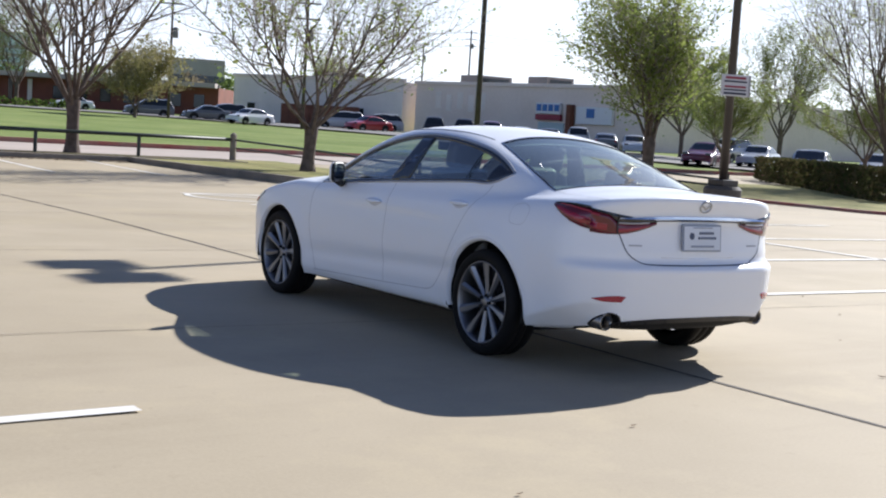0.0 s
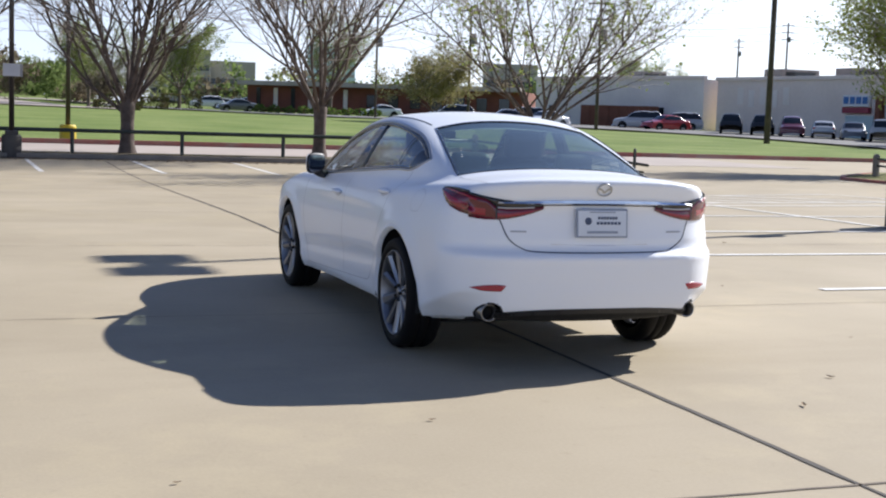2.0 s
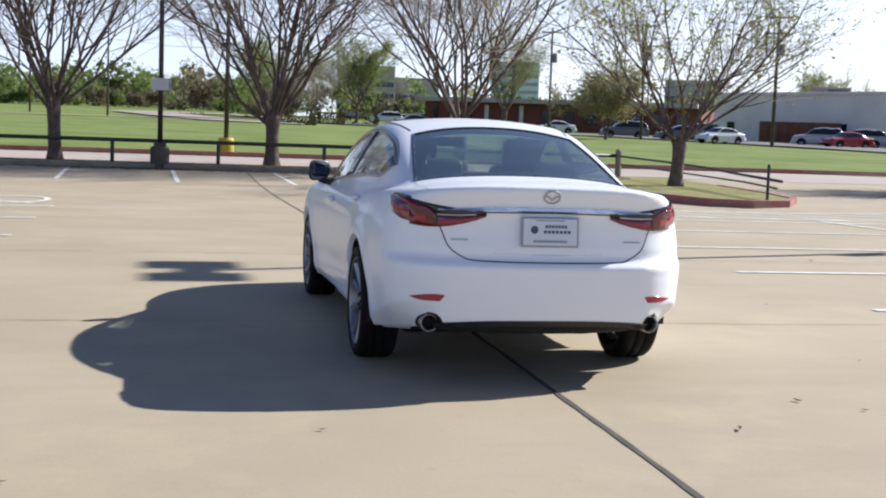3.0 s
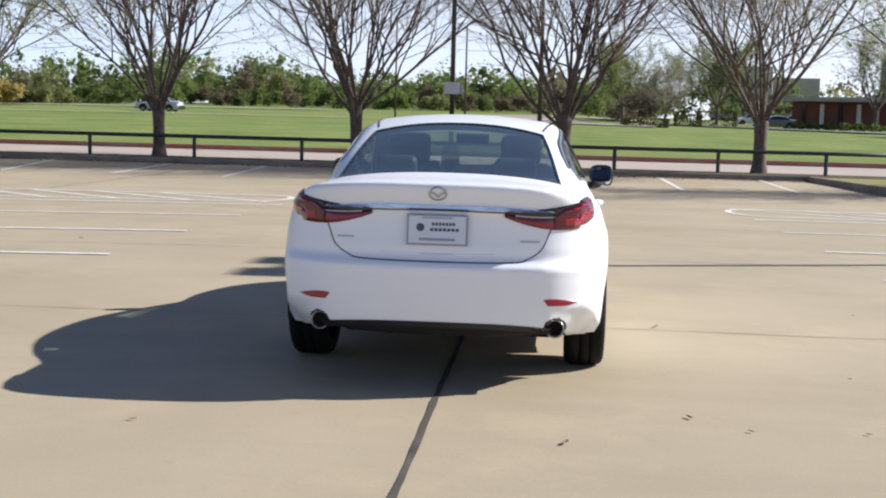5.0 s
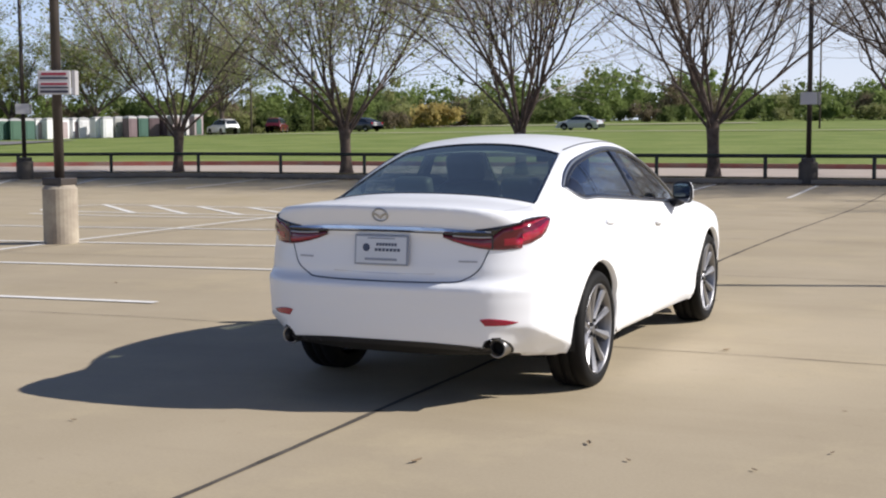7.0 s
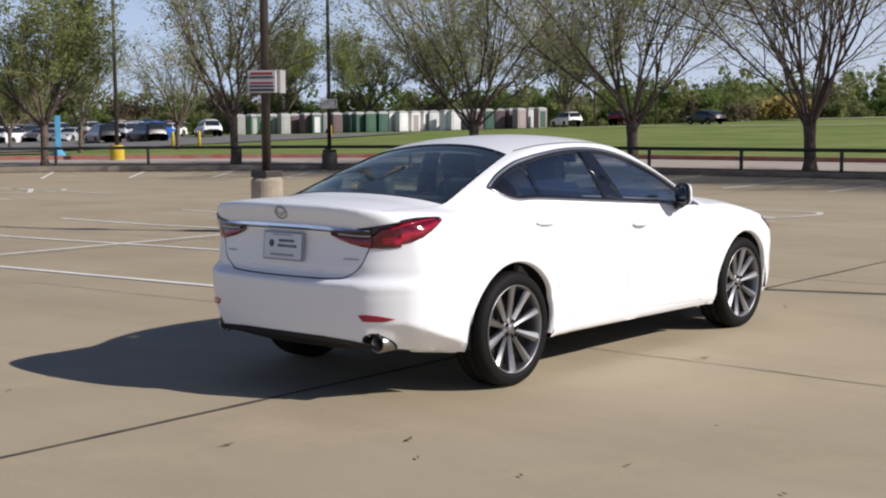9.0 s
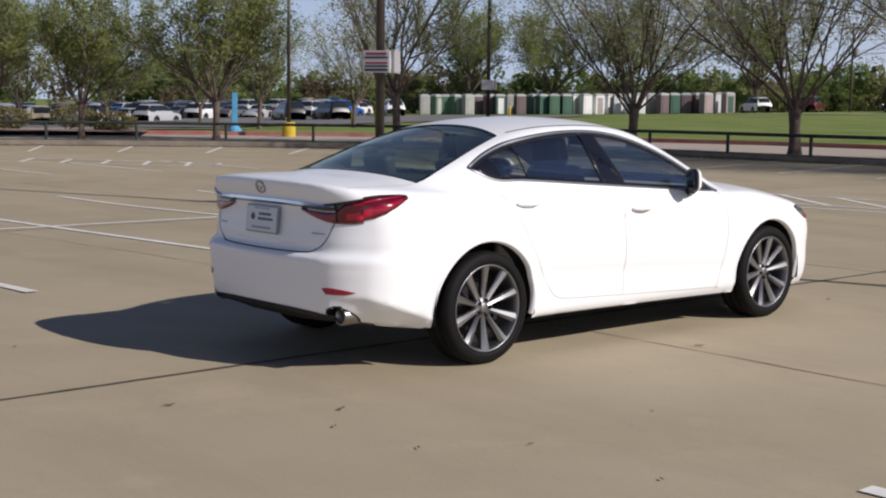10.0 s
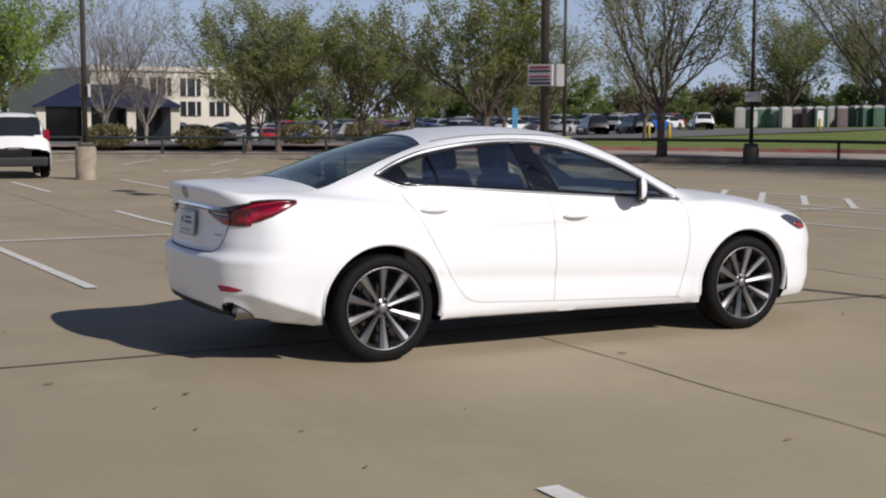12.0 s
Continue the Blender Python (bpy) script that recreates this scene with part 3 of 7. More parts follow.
# ---- light poles ----
def light_pole(x, y, top, base_h, base_r, sign_z, base_mat, label, face=-90.0, reader=True, lean=0.0, swing=0.0, big=1.0):
    p = empty("light_pole", pose(x, y, z_lot(x, y), 0, lean, 0), label, "light pole", "car park light poles")
    part("base", (*lathe([(base_r, -0.2), (base_r, base_h - 0.05), (base_r - 0.04, base_h)], 28), False), base_mat, p)
    part("shaft_cover", bm_box(0.34, 0.34, 0.1, (0, 0, base_h + 0.05), 0.015), M_POLE, p)
    part("shaft", (*lathe([(0.072, base_h), (0.056, top)], 12), True), M_POLE, p)
    part("arm", bm_box(1.0, 0.06 if big == 1.0 else 0.30, 0.06, (0, 0, top - 0.15), 0.01), M_POLE, p, m=pose(0, 0, 0, 0, 0, swing))
    for s in (-1, 1):
        along, across, off = (0.60, 0.72, 0.47) if big > 1 else (0.62, 0.40, 0.72)
        head = part("lamp_head", bm_box(along, across, 0.16, (s * off, 0, top - 0.12), 0.03), M_POLE, p, m=pose(0, 0, 0, 0, 0, swing))
        part("lens", bm_box(along - 0.1, across - 0.1, 0.02, (s * off, 0, top - 0.212)), M_SIGN, head)
    # sign boxed round the shaft
    sg = part("sign_panel", bm_box(0.44, 0.05, 0.33, (0, -0.13, sign_z), 0.006), M_SIGN, p, "white parking notice board", m=pose(0, 0, 0, 0, 0, face + 90))
    part("sign_panel", bm_box(0.05, 0.24, 0.34, (0.255, 0.0, sign_z), 0.006), M_SIGN_SIDE, p, "grey side panel", m=pose(0, 0, 0, 0, 0, face + 90))
    if reader:
        for dz, w, h, mt in ((0.118, 0.34, 0.036, M_SIGN_RED), (0.06, 0.38, 0.026, M_SIGN_INK), (-0.02, 0.36, 0.03, M_SIGN_RED), (-0.07, 0.38, 0.024, M_SIGN_INK), (-0.125, 0.38, 0.034, M_SIGN_INK)):
            part("text_bar", bm_box(w, 0.006, h, (0, -0.159, sign_z + dz)), mt, sg)
    return p


light_pole(9.55, 8.2, 8.08, 0.78, 0.30, 2.36, M_DARKBASE, "tall dark light pole on a dark base with a notice", -110, swing=92, big=2.0)
light_pole(-9.27, 7.45, 7.7, 0.82, 0.24, 2.24, M_POLEBASE, "tall dark light pole on a pale concrete drum", -62)
light_pole(-2.32, 29.42, 7.7, 0.62, 0.26, 2.32, M_DARKBASE, "tall dark light pole beside the rail", -92, False)
light_pole(-27.0, 26.75, 7.7, 0.62, 0.27, 2.30, M_DARKBASE, "tall dark light pole near the rail bend", -55, False)
light_pole(-26.5, 4.16, 7.7, 0.86, 0.27, 2.30, M_POLEBASE, "tall dark light pole on a weathered concrete drum", 75, False)


# ---- the white saloon: shape ----
from mathutils.bvhtree import BVHTree

PLAN = [(-1.1, 0.79), (-0.85, 0.83), (-0.6, 0.870), (-0.25, 0.902), (0.1, 0.915), (0.6, 0.903), (1.4, 0.897), (2.2, 0.903), (2.7, 0.915), (3.0, 0.912),
        (3.3, 0.888), (3.55, 0.845), (3.75, 0.78), (3.9, 0.70)]
SIDE = [(0.10, -0.16), (0.20, -0.075), (0.26, -0.035), (0.34, -0.022), (0.46, -0.012), (0.60, 0.0), (0.72, -0.002), (0.82, -0.014), (0.90, -0.034),
        (0.97, -0.066), (1.03, -0.10), (1.10, -0.15), (1.3, -0.30)]
DECK = [(-1.1, 1.068), (-1.0, 1.088), (-0.9, 1.098), (-0.6, 1.105), (-0.3, 1.09), (0.1, 1.045), (0.6, 1.02), (1.1, 0.995), (1.7, 0.965), (2.2, 0.95),
        (2.45, 0.975), (2.7, 0.985), (3.0, 0.955), (3.3, 0.905), (3.5, 0.855), (3.65, 0.80), (3.78, 0.725), (3.9, 0.62)]
DROP = [(-1.1, 0.065), (-0.6, 0.085), (0.0, 0.06), (1.0, 0.04), (2.2, 0.02), (2.7, 0.05), (3.2, 0.08), (3.6, 0.11), (3.9, 0.13)]
TAIL = [(0.10, -0.55), (0.22, -0.82), (0.29, -0.93), (0.345, -0.985), (0.42, -1.005), (0.52, -1.015), (0.61, -1.022), (0.665, -1.018), (0.69, -0.985),
        (0.76, -0.968), (0.85, -0.955), (0.93, -0.953), (0.985, -0.972), (1.04, -0.988), (1.085, -1.008), (1.13, -1.0), (1.3, -0.95)]
NOSE = [(0.10, 3.60), (0.2, 3.74), (0.3, 3.79), (0.5, 3.80), (0.62, 3.805), (0.72, 3.77), (0.8, 3.70), (0.9, 3.6), (1.2, 3.3)]
ROOF = [(-1.2, 0.80), (-0.75, 0.985), (-0.5, 1.08), (-0.3, 1.155), (-0.1, 1.222), (0.1, 1.288), (0.3, 1.347), (0.5, 1.397), (0.7, 1.430), (0.95, 1.448), (1.2, 1.449),
        (1.45, 1.432), (1.65, 1.396), (1.85, 1.333), (2.05, 1.255), (2.3, 1.145), (2.55, 1.03), (2.8, 0.91), (3.2, 0.7)]
CABIN = [(-1.0, 0.56), (-0.6, 0.655), (-0.2, 0.722), (0.1, 0.762), (0.5, 0.800), (1.0, 0.818), (1.5, 0.818), (2.0, 0.800), (2.4, 0.775), (2.8, 0.72)]
SKIRT = [(-1.1, 0.325), (-0.9, 0.31), (-0.55, 0.255), (-0.3, 0.235), (0.4, 0.225), (2.4, 0.205), (3.2, 0.19), (3.6, 0.20), (3.9, 0.22)]


def smax(a, b, k):
    h = np.clip(0.5 + 0.5 * (a - b) / k, 0, 1)
    return b + (a - b) * h + k * h * (1 - h)


def car_field(x, y, z):
    """Signed field of the closed body: below zero inside."""
    ax = np.abs(x)
    w = interp(PLAN, y) + interp(SIDE, z)
    # crease that rises along the doors
    crease = 0.50 + 0.05 * (2.4 - y)
    w = w - 0.010 * np.exp(-((z - crease + 0.10) / 0.05) ** 2) * np.clip((y + 0.1) / 0.4, 0, 1) * np.clip((2.6 - y) / 0.4, 0, 1)
    # flared arches
    for cy, r in ((0.0, 0.41), (2.84, 0.40)):
        d = np.sqrt((y - cy) ** 2 + (z - 0.335) ** 2)
        w = w + 0.012 * np.exp(-((d - r - 0.02) / 0.06) ** 2)
    # the lower rear corner tucks in under a crease
    chamfer = 0.455 - 0.36 * np.clip(y + 0.82, 0, 1)
    tuck = np.clip(chamfer - z, 0, 0.16)
    w = w - 1.0 * tuck * np.clip((-0.36 - y) / 0.10, 0, 1)
    side = (ax - w) / 1.03
    deck = (z - (interp(DECK, y) - interp(DROP, y) * (ax / 0.80) ** 3)) / 1.05
    tail = interp(TAIL, z) + 0.065 * (ax / 0.64) ** 2 + 1.45 * np.clip(ax - 0.52, 0, 1) ** 2 + 0.8 * tuck * np.clip((ax - 0.60) / 0.14, 0, 1)
    back = (tail - y) / np.sqrt(1 + (0.2 * ax / 0.64 + 2.9 * np.clip(ax - 0.52, 0, 1)) ** 2)
    nose = interp(NOSE, z) - 0.10 * (ax / 0.6) ** 2 - 1.5 * np.clip(ax - 0.5, 0, 1) ** 2
    front = (y - nose) / np.sqrt(1 + (0.33 * ax / 0.6 + 3.0 * np.clip(ax - 0.5, 0, 1)) ** 2)
    low = interp(SKIRT, y) + 0.0 * ax - z
    body = smax(side, deck, 0.055)
    body = smax(body, back, 0.05)
    body = smax(body, front, 0.07)
    body = smax(body, low, 0.035)
    wg = interp(CABIN, y) - 0.36 * np.clip(z - 1.0, -0.3, 1) - 0.42 * np.clip(z - 1.0, 0, 1) ** 2
    gs = (ax - wg) / 1.12
    slope = np.abs(interp(ROOF, y + 0.05) - interp(ROOF, y - 0.05)) / 0.1
    roof = (z - (interp(ROOF, y) - 0.05 * (ax / 0.6) ** 2 - 0.05 * (ax / 0.65) ** 4 * np.clip(slope * 1.5, 0, 1))) / np.sqrt(1 + slope**2)
    cab = smax(gs, roof, 0.075)
    cab = smax(cab, 0.85 - z, 0.02)
    cab = smax(cab, -0.66 - y, 0.03)
    k = 0.055
    h = np.clip(0.5 + 0.5 * (cab - body) / k, 0, 1)
    return cab + (body - cab) * h - k * h * (1 - h)


def surface_net(field, lo, hi, step):
    """Mesh of the zero surface: one vertex a cell, drawn onto the surface along the gradient."""
    ax = [np.arange(a, b + step, step) for a, b in zip(lo, hi)]
    X, Y, Z = np.meshgrid(*ax, indexing="ij")
    F = field(X, Y, Z)
    S = F < 0
    n = F.shape
    count = np.zeros([k - 1 for k in n], int)
    pos = np.zeros([k - 1 for k in n] + [3])
    cross = np.zeros([k - 1 for k in n])
    corner = [(i, j, k) for i in (0, 1) for j in (0, 1) for k in (0, 1)]

    def cut(a, o):
        return a[o[0]:n[0] - 1 + o[0], o[1]:n[1] - 1 + o[1], o[2]:n[2] - 1 + o[2]]

    for a in corner:
        for b in corner:
            if sum(b) - sum(a) == 1 and all(q >= p for p, q in zip(a, b)):
                fa, fb = cut(F, a), cut(F, b)
                c = (fa < 0) != (fb < 0)
                t = np.where(c, fa / np.where(fa == fb, 1, fa - fb), 0)
                for d in range(3):
                    pos[..., d] += np.where(c, a[d] + t * (b[d] - a[d]), 0)
                cross += c
    live = cross > 0
    idx = np.full(live.shape, -1)
    idx[live] = np.arange(live.sum())
    cell = np.argwhere(live)
    V = np.array(lo) + step * (cell + pos[live] / cross[live][:, None])
    for _ in range(3):
        e = 1e-3
        f0 = field(*V.T)
        g = np.stack([(field(*(V + e * np.eye(3)[d]).T) - f0) / e for d in range(3)], 1)
        V = V - (f0 / np.maximum((g * g).sum(1), 0.2))[:, None] * g
    quads = []
    for d in range(3):
        u, w = (d + 1) % 3, (d + 2) % 3
        a = np.moveaxis(S, (d, u, w), (0, 1, 2))
        I = np.moveaxis(idx, (d, u, w), (0, 1, 2))
        s0, s1 = a[:-1, 1:-1, 1:-1], a[1:, 1:-1, 1:-1]
        for flip in (0, 1):
            on = np.argwhere((s0 & ~s1) if not flip else (~s0 & s1))
            i, j, k = on.T
            q = np.stack([I[i, j, k], I[i, j + 1, k], I[i, j + 1, k + 1], I[i, j, k + 1]], 1)
            quads.append(q if not flip else q[:, ::-1])
    return V, np.concatenate(quads)


def inside(poly, a, b):
    """Which points (a, b) lie in a polygon."""
    ins = np.zeros(len(a), bool)
    n = len(poly)
    for i in range(n):
        (x0, y0), (x1, y1) = poly[i], poly[(i + 1) % n]
        c = ((y0 > b) != (y1 > b)) & (a < (x1 - x0) * (b - y0) / (y1 - y0 + 1e-12) + x0)
        ins ^= c
    return ins


def smooth_loop(pts, per=8, sharp=()):
    """A closed Catmull-Rom loop through points; those named sharp keep their corner."""
    out = []
    n = len(pts)
    for i in range(n):
        p0, p1, p2, p3 = (Vector(pts[(i + k) % n]) for k in (-1, 0, 1, 2))
        if i in sharp:
            p0 = p1 + (p1 - p2) * 0.2
        if (i + 1) % n in sharp:
            p3 = p2 + (p2 - p1) * 0.2
        for k in range(per):
            t = k / per
            out.append(tuple(0.5 * ((2 * p1) + (p2 - p0) * t + (2 * p0 - 5 * p1 + 4 * p2 - p3) * t * t + (3 * p1 - p0 - 3 * p2 + p3) * t**3)))
    return out


def grown(poly, d):
    """The loop moved outwards by d (inwards if below zero)."""
    P = [Vector(p) for p in poly]
    n = len(P)
    area = sum(P[i].x * P[(i + 1) % n].y - P[(i + 1) % n].x * P[i].y for i in range(n))
    s = 1 if area > 0 else -1
    out = []
    for i in range(n):
        t = (P[(i + 1) % n] - P[i - 1])
        t = t.normalized() if t.length > 1e-9 else Vector((1, 0))
        out.append((P[i].x + s * t.y * d, P[i].y - s * t.x * d))
    return out


def outward(v, f, how):
    """Turns all faces over when most of them look into the car."""
    d = {"+x": (1, 0, 0), "-x": (-1, 0, 0), "+y": (0, 1, 0), "-y": (0, -1, 0), "+z": (0, 0, 1)}[how]
    total = 0.0
    for q in f:
        a, b, c = (Vector(v[i]) for i in q[:3])
        total += (b - a).cross(c - a).dot(Vector(d))
    return f if total > 0 else [tuple(reversed(q)) for q in f]


class Shell:
    """The body surface, onto which glass, lamps, seams and trim are laid."""

    def __init__(self, field, V, Q):
        self.tree = BVHTree.FromPolygons([Vector(v) for v in V], [tuple(map(int, q)) for q in Q])

    def lay(self, a, b, how, lift):
        """A point of the shell seen along an axis: how is +x, -x (a=y, b=z), -y, +y (a=x, b=z) or +z (a=x, b=y)."""
        if how in ("+x", "-x"):
            s = 1 if how == "+x" else -1
            o, d = Vector((s * 3, a, b)), Vector((-s, 0, 0))
        elif how in ("-y", "+y"):
            s = -1 if how == "-y" else 1
            o, d = Vector((a, s * 6, b)), Vector((0, -s, 0))
        else:
            o, d = Vector((a, b, 4)), Vector((0, 0, -1))
        p, n, *_ = self.tree.ray_cast(o, d)
        if p is None:
            p, n, *_ = self.tree.find_nearest(o + d * 2.2)
        if n.dot(d) > 0:
            n = -n
        return p + n * lift

    def patch(self, loop, how, lift, rings=6, depth=0.0):
        """A filled loop that follows the shell; rings run to its middle line. depth folds the rim inwards."""
        P = [Vector(p) for p in loop]
        n = len(P)
        c = sum(P, Vector((0, 0))) / n
        spine = []
        lo_a, hi_a = min(p.x for p in P), max(p.x for p in P)
        # targets on a shortened middle line keep long shapes even
        for p in P:
            t = (p.x - lo_a) / (hi_a - lo_a + 1e-9)
            near = [q for q in P if abs(q.x - p.x) < 0.06 * (hi_a - lo_a)]
            mid = (min(q.y for q in near) + max(q.y for q in near)) / 2
            spine.append(Vector((c.x + (p.x - c.x) * 0.82, mid + (c.y - mid) * 0.15)))
        v, f = [], []
        if depth:
            v += [self.lay(p.x, p.y, how, lift - depth) for p in P]
        for r in range(rings + 1):
            for p, q in zip(P, spine):
                s = p.lerp(q, r / rings * 0.999)
                v.append(self.lay(s.x, s.y, how, lift))
        rows = rings + (1 if depth else 0)
        for r in range(rows):
            for i in range(n):
                a, b = r * n + i, r * n + (i + 1) % n
                f.append((a, b, b + n, a + n))
        f.append(tuple(rows * n + i for i in range(n)))
        return v, outward(v, f, how), True

    def ring(self, outer, inner, how, lift, depth=0.01):
        """A band between two loops of the same count, standing proud of the shell."""
        n = len(outer)
        v = [self.lay(*p, how, lift - depth) for p in outer] + [self.lay(*p, how, lift) for p in outer]
        v += [self.lay(*p, how, lift) for p in inner] + [self.lay(*p, how, lift - depth) for p in inner]
        f = []
        for r in range(3):
            for i in range(n):
                a, b = r * n + i, r * n + (i + 1) % n
                f.append((a, b, b + n, a + n))
        return v, outward(v, f, how), True

    def seam(self, line, how, width=0.006, lift=0.0012, per=10):
        """A thin dark gap along an open line."""
        pts = []
        for (a0, b0), (a1, b1) in zip(line, line[1:]):
            pts += [(a0 + (a1 - a0) * k / per, b0 + (b1 - b0) * k / per) for k in range(per)]
        pts.append(line[-1])
        v, f = [], []
        for i, p in enumerate(pts):
            a, b = Vector(pts[max(i - 1, 0)]), Vector(pts[min(i + 1, len(pts) - 1)])
            t = (b - a).normalized()
            for s in (1, -1):
                v.append(self.lay(p[0] - t.y * s * width / 2, p[1] + t.x * s * width / 2, how, lift))
        for i in range(len(pts) - 1):
            f.append((2 * i, 2 * i + 1, 2 * i + 3, 2 * i + 2))
        return v, outward(v, f, how)


def curve_line(pts, per=8):
    """An open smooth line through points."""
    out = []
    for i in range(len(pts) - 1):
        p0, p1, p2, p3 = (Vector(pts[max(0, min(len(pts) - 1, i + k))]) for k in (-1, 0, 1, 2))
        for k in range(per):
            t = k / per
            out.append(tuple(0.5 * ((2 * p1) + (p2 - p0) * t + (2 * p0 - 5 * p1 + 4 * p2 - p3) * t * t + (3 * p1 - p0 - 3 * p2 + p3) * t**3)))
    return out + [tuple(pts[-1])]


# outlines: side glass (y, z), windscreens (x, y from above), lamps
DLO = [(0.035, 1.150), (0.20, 1.228), (0.44, 1.300), (0.80, 1.350), (1.15, 1.358), (1.45, 1.318), (1.75, 1.222), (2.00, 1.108), (2.19, 1.000), (2.30, 0.948),
       (2.10, 0.957), (1.70, 0.985), (1.06, 1.030), (0.45, 1.072), (0.20, 1.080)]
REAR_GLASS = [(-0.628, -0.335), (-0.572, 0.06), (-0.512, 0.42), (-0.26, 0.47), (0.0, 0.482), (0.26, 0.47), (0.512, 0.42), (0.572, 0.06), (0.628, -0.335), (0.34, -0.385), (0.0, -0.40), (-0.34, -0.385)]
SCREEN = [(-0.66, 2.38), (-0.60, 2.05), (-0.52, 1.68), (-0.26, 1.63), (0.0, 1.62), (0.26, 1.63), (0.52, 1.68), (0.60, 2.05), (0.66, 2.38), (0.34, 2.55), (0.0, 2.60), (-0.34, 2.55)]


def build_saloon():
    V, Q = surface_net(car_field, (-1.0, -1.13, 0.14), (1.0, 3.92, 1.52), 0.018)
    # edges of the wheel openings and of the skirt run true
    for cy, r in ((0.0, 0.408), (2.84, 0.40)):
        d = np.hypot(V[:, 1] - cy, V[:, 2] - 0.335)
        m = (np.abs(V[:, 0]) > 0.5) & (np.abs(d - r) < 0.0105)
        V[m, 1] = cy + (V[m, 1] - cy) * (r / d[m])
        V[m, 2] = 0.335 + (V[m, 2] - 0.335) * (r / d[m])
    hem = interp(SKIRT, V[:, 1]) + 0.012
    m = np.abs(V[:, 2] - hem) < 0.0095
    V[m, 2] = hem[m]
    shell = Shell(car_field, V, Q)
    C = V[Q].mean(1)
    drop = np.zeros(len(Q), bool)
    dlo = smooth_loop(DLO, 6, (0, 9))
    rear = smooth_loop(REAR_GLASS, 6, (0, 2, 6, 8))
    screen = smooth_loop(SCREEN, 6, (0, 2, 6, 8))
    outer = np.abs(C[:, 0]) > 0.45
    drop |= outer & (C[:, 2] > 0.9) & inside(grown(dlo, -0.012), C[:, 1], C[:, 2])
    drop |= (C[:, 2] > 1.02) & (inside(grown(rear, 0.0), C[:, 0], C[:, 1]) | inside(grown(screen, -0.004), C[:, 0], C[:, 1]))
    for cy, r in ((0.0, 0.408), (2.84, 0.40)):
        drop |= (np.abs(C[:, 0]) > 0.5) & (np.hypot(C[:, 1] - cy, C[:, 2] - 0.335) < r)
    nrm = np.cross(V[Q[:, 1]] - V[Q[:, 0]], V[Q[:, 2]] - V[Q[:, 0]])
    nrm /= np.linalg.norm(nrm, axis=1, keepdims=True) + 1e-12
    pipe = ((np.abs(C[:, 0]) - 0.625) / 0.058) ** 2 + ((C[:, 2] - 0.342) / 0.054) ** 2 < 1
    drop |= pipe & (C[:, 1] < -0.7)
    under = (C[:, 2] < interp(SKIRT, C[:, 1]) + 0.012) & ~drop & ~((C[:, 1] < -0.42) & (np.abs(C[:, 0]) > 0.68))
    under |= (C[:, 2] < 0.352 - 0.03 * (C[:, 0] / 0.56) ** 4) & (np.abs(C[:, 0]) < 0.56) & (C[:, 1] < -0.75) & ~drop
    under |= (C[:, 2] < np.where(np.abs(C[:, 0]) < 0.60, 0.346, 0.326)) & (np.abs(C[:, 0]) < 0.66) & (C[:, 1] < -0.75) & ~drop
    up = Q[~drop & ~under]
    car = empty("white_car", pose(0, 0, 0), "white four-door saloon car standing on concrete with closed doors", "car")

    def tidy(q):
        used = np.unique(q)
        new_i = np.full(len(V), -1)
        new_i[used] = np.arange(len(used))
        return V[used], new_i[q], True

    part("body", tidy(up), M_PAINT, car, "pearl white painted body shell")
    part("underbody", tidy(Q[under]), M_UNDER, car, "black underbody panel")
    # dark lining inside pillars, roof and flanks
    e = 1e-3
    g = np.stack([(car_field(*(V + e * np.eye(3)[d]).T) - car_field(*V.T)) / e for d in range(3)], 1)
    g /= np.linalg.norm(g, axis=1, keepdims=True) + 1e-9
    inner = ~drop & ~under & (C[:, 2] > 0.45) & (C[:, 1] > -0.45) & (C[:, 1] < 2.65)
    iv, iq, _ = tidy(Q[inner])
    iv = (V - g * 0.014)[np.unique(Q[inner])]
    part("cabin_lining", (iv, iq[:, ::-1], True), M_INNER, car, "dark cabin lining")
    # glass and trim of each side
    for how, s in (("+x", 1), ("-x", -1)):
        part("window_trim", shell.ring(grown(dlo, 0.008), grown(dlo, -0.004), how, 0.006, 0.02), M_TRIM, car, "bright window surround")
        part("window_frame", shell.ring(grown(dlo, -0.004), grown(dlo, -0.020), how, 0.003, 0.02), M_GLOSSBLACK, car, "black window frame")
        part("side_window", shell.patch(grown(dlo, -0.02), how, -0.006, 5), M_GLASS, car, "tinted side window glass")
        part("door_pillar", shell.patch(
            [(a0 + (a1 - a0) * k / 6, b0 + (b1 - b0) * k / 6) for (a0, b0), (a1, b1) in (((1.03, 1.345), (1.165, 1.347)), ((1.165, 1.347), (1.325, 1.014)), ((1.325, 1.014), (1.105, 1.028)), ((1.105, 1.028), (1.03, 1.345))) for k in range(6)],
            how, 0.003, 4, 0.02), M_GLOSSBLACK, car, "gloss black door pillar")
        part("window_divider", shell.seam([(0.405, 1.287), (0.455, 1.077)], how, 0.015, 0.003), M_GLOSSBLACK, car)
        part("quarter_panel_trim", shell.patch(smooth_loop([(0.07, 1.150), (0.2, 1.208), (0.235, 1.15), (0.25, 1.088), (0.2, 1.088)], 4, (0, 1, 3)), how, 0.003, 3, 0.01), M_GLOSSBLACK, car)
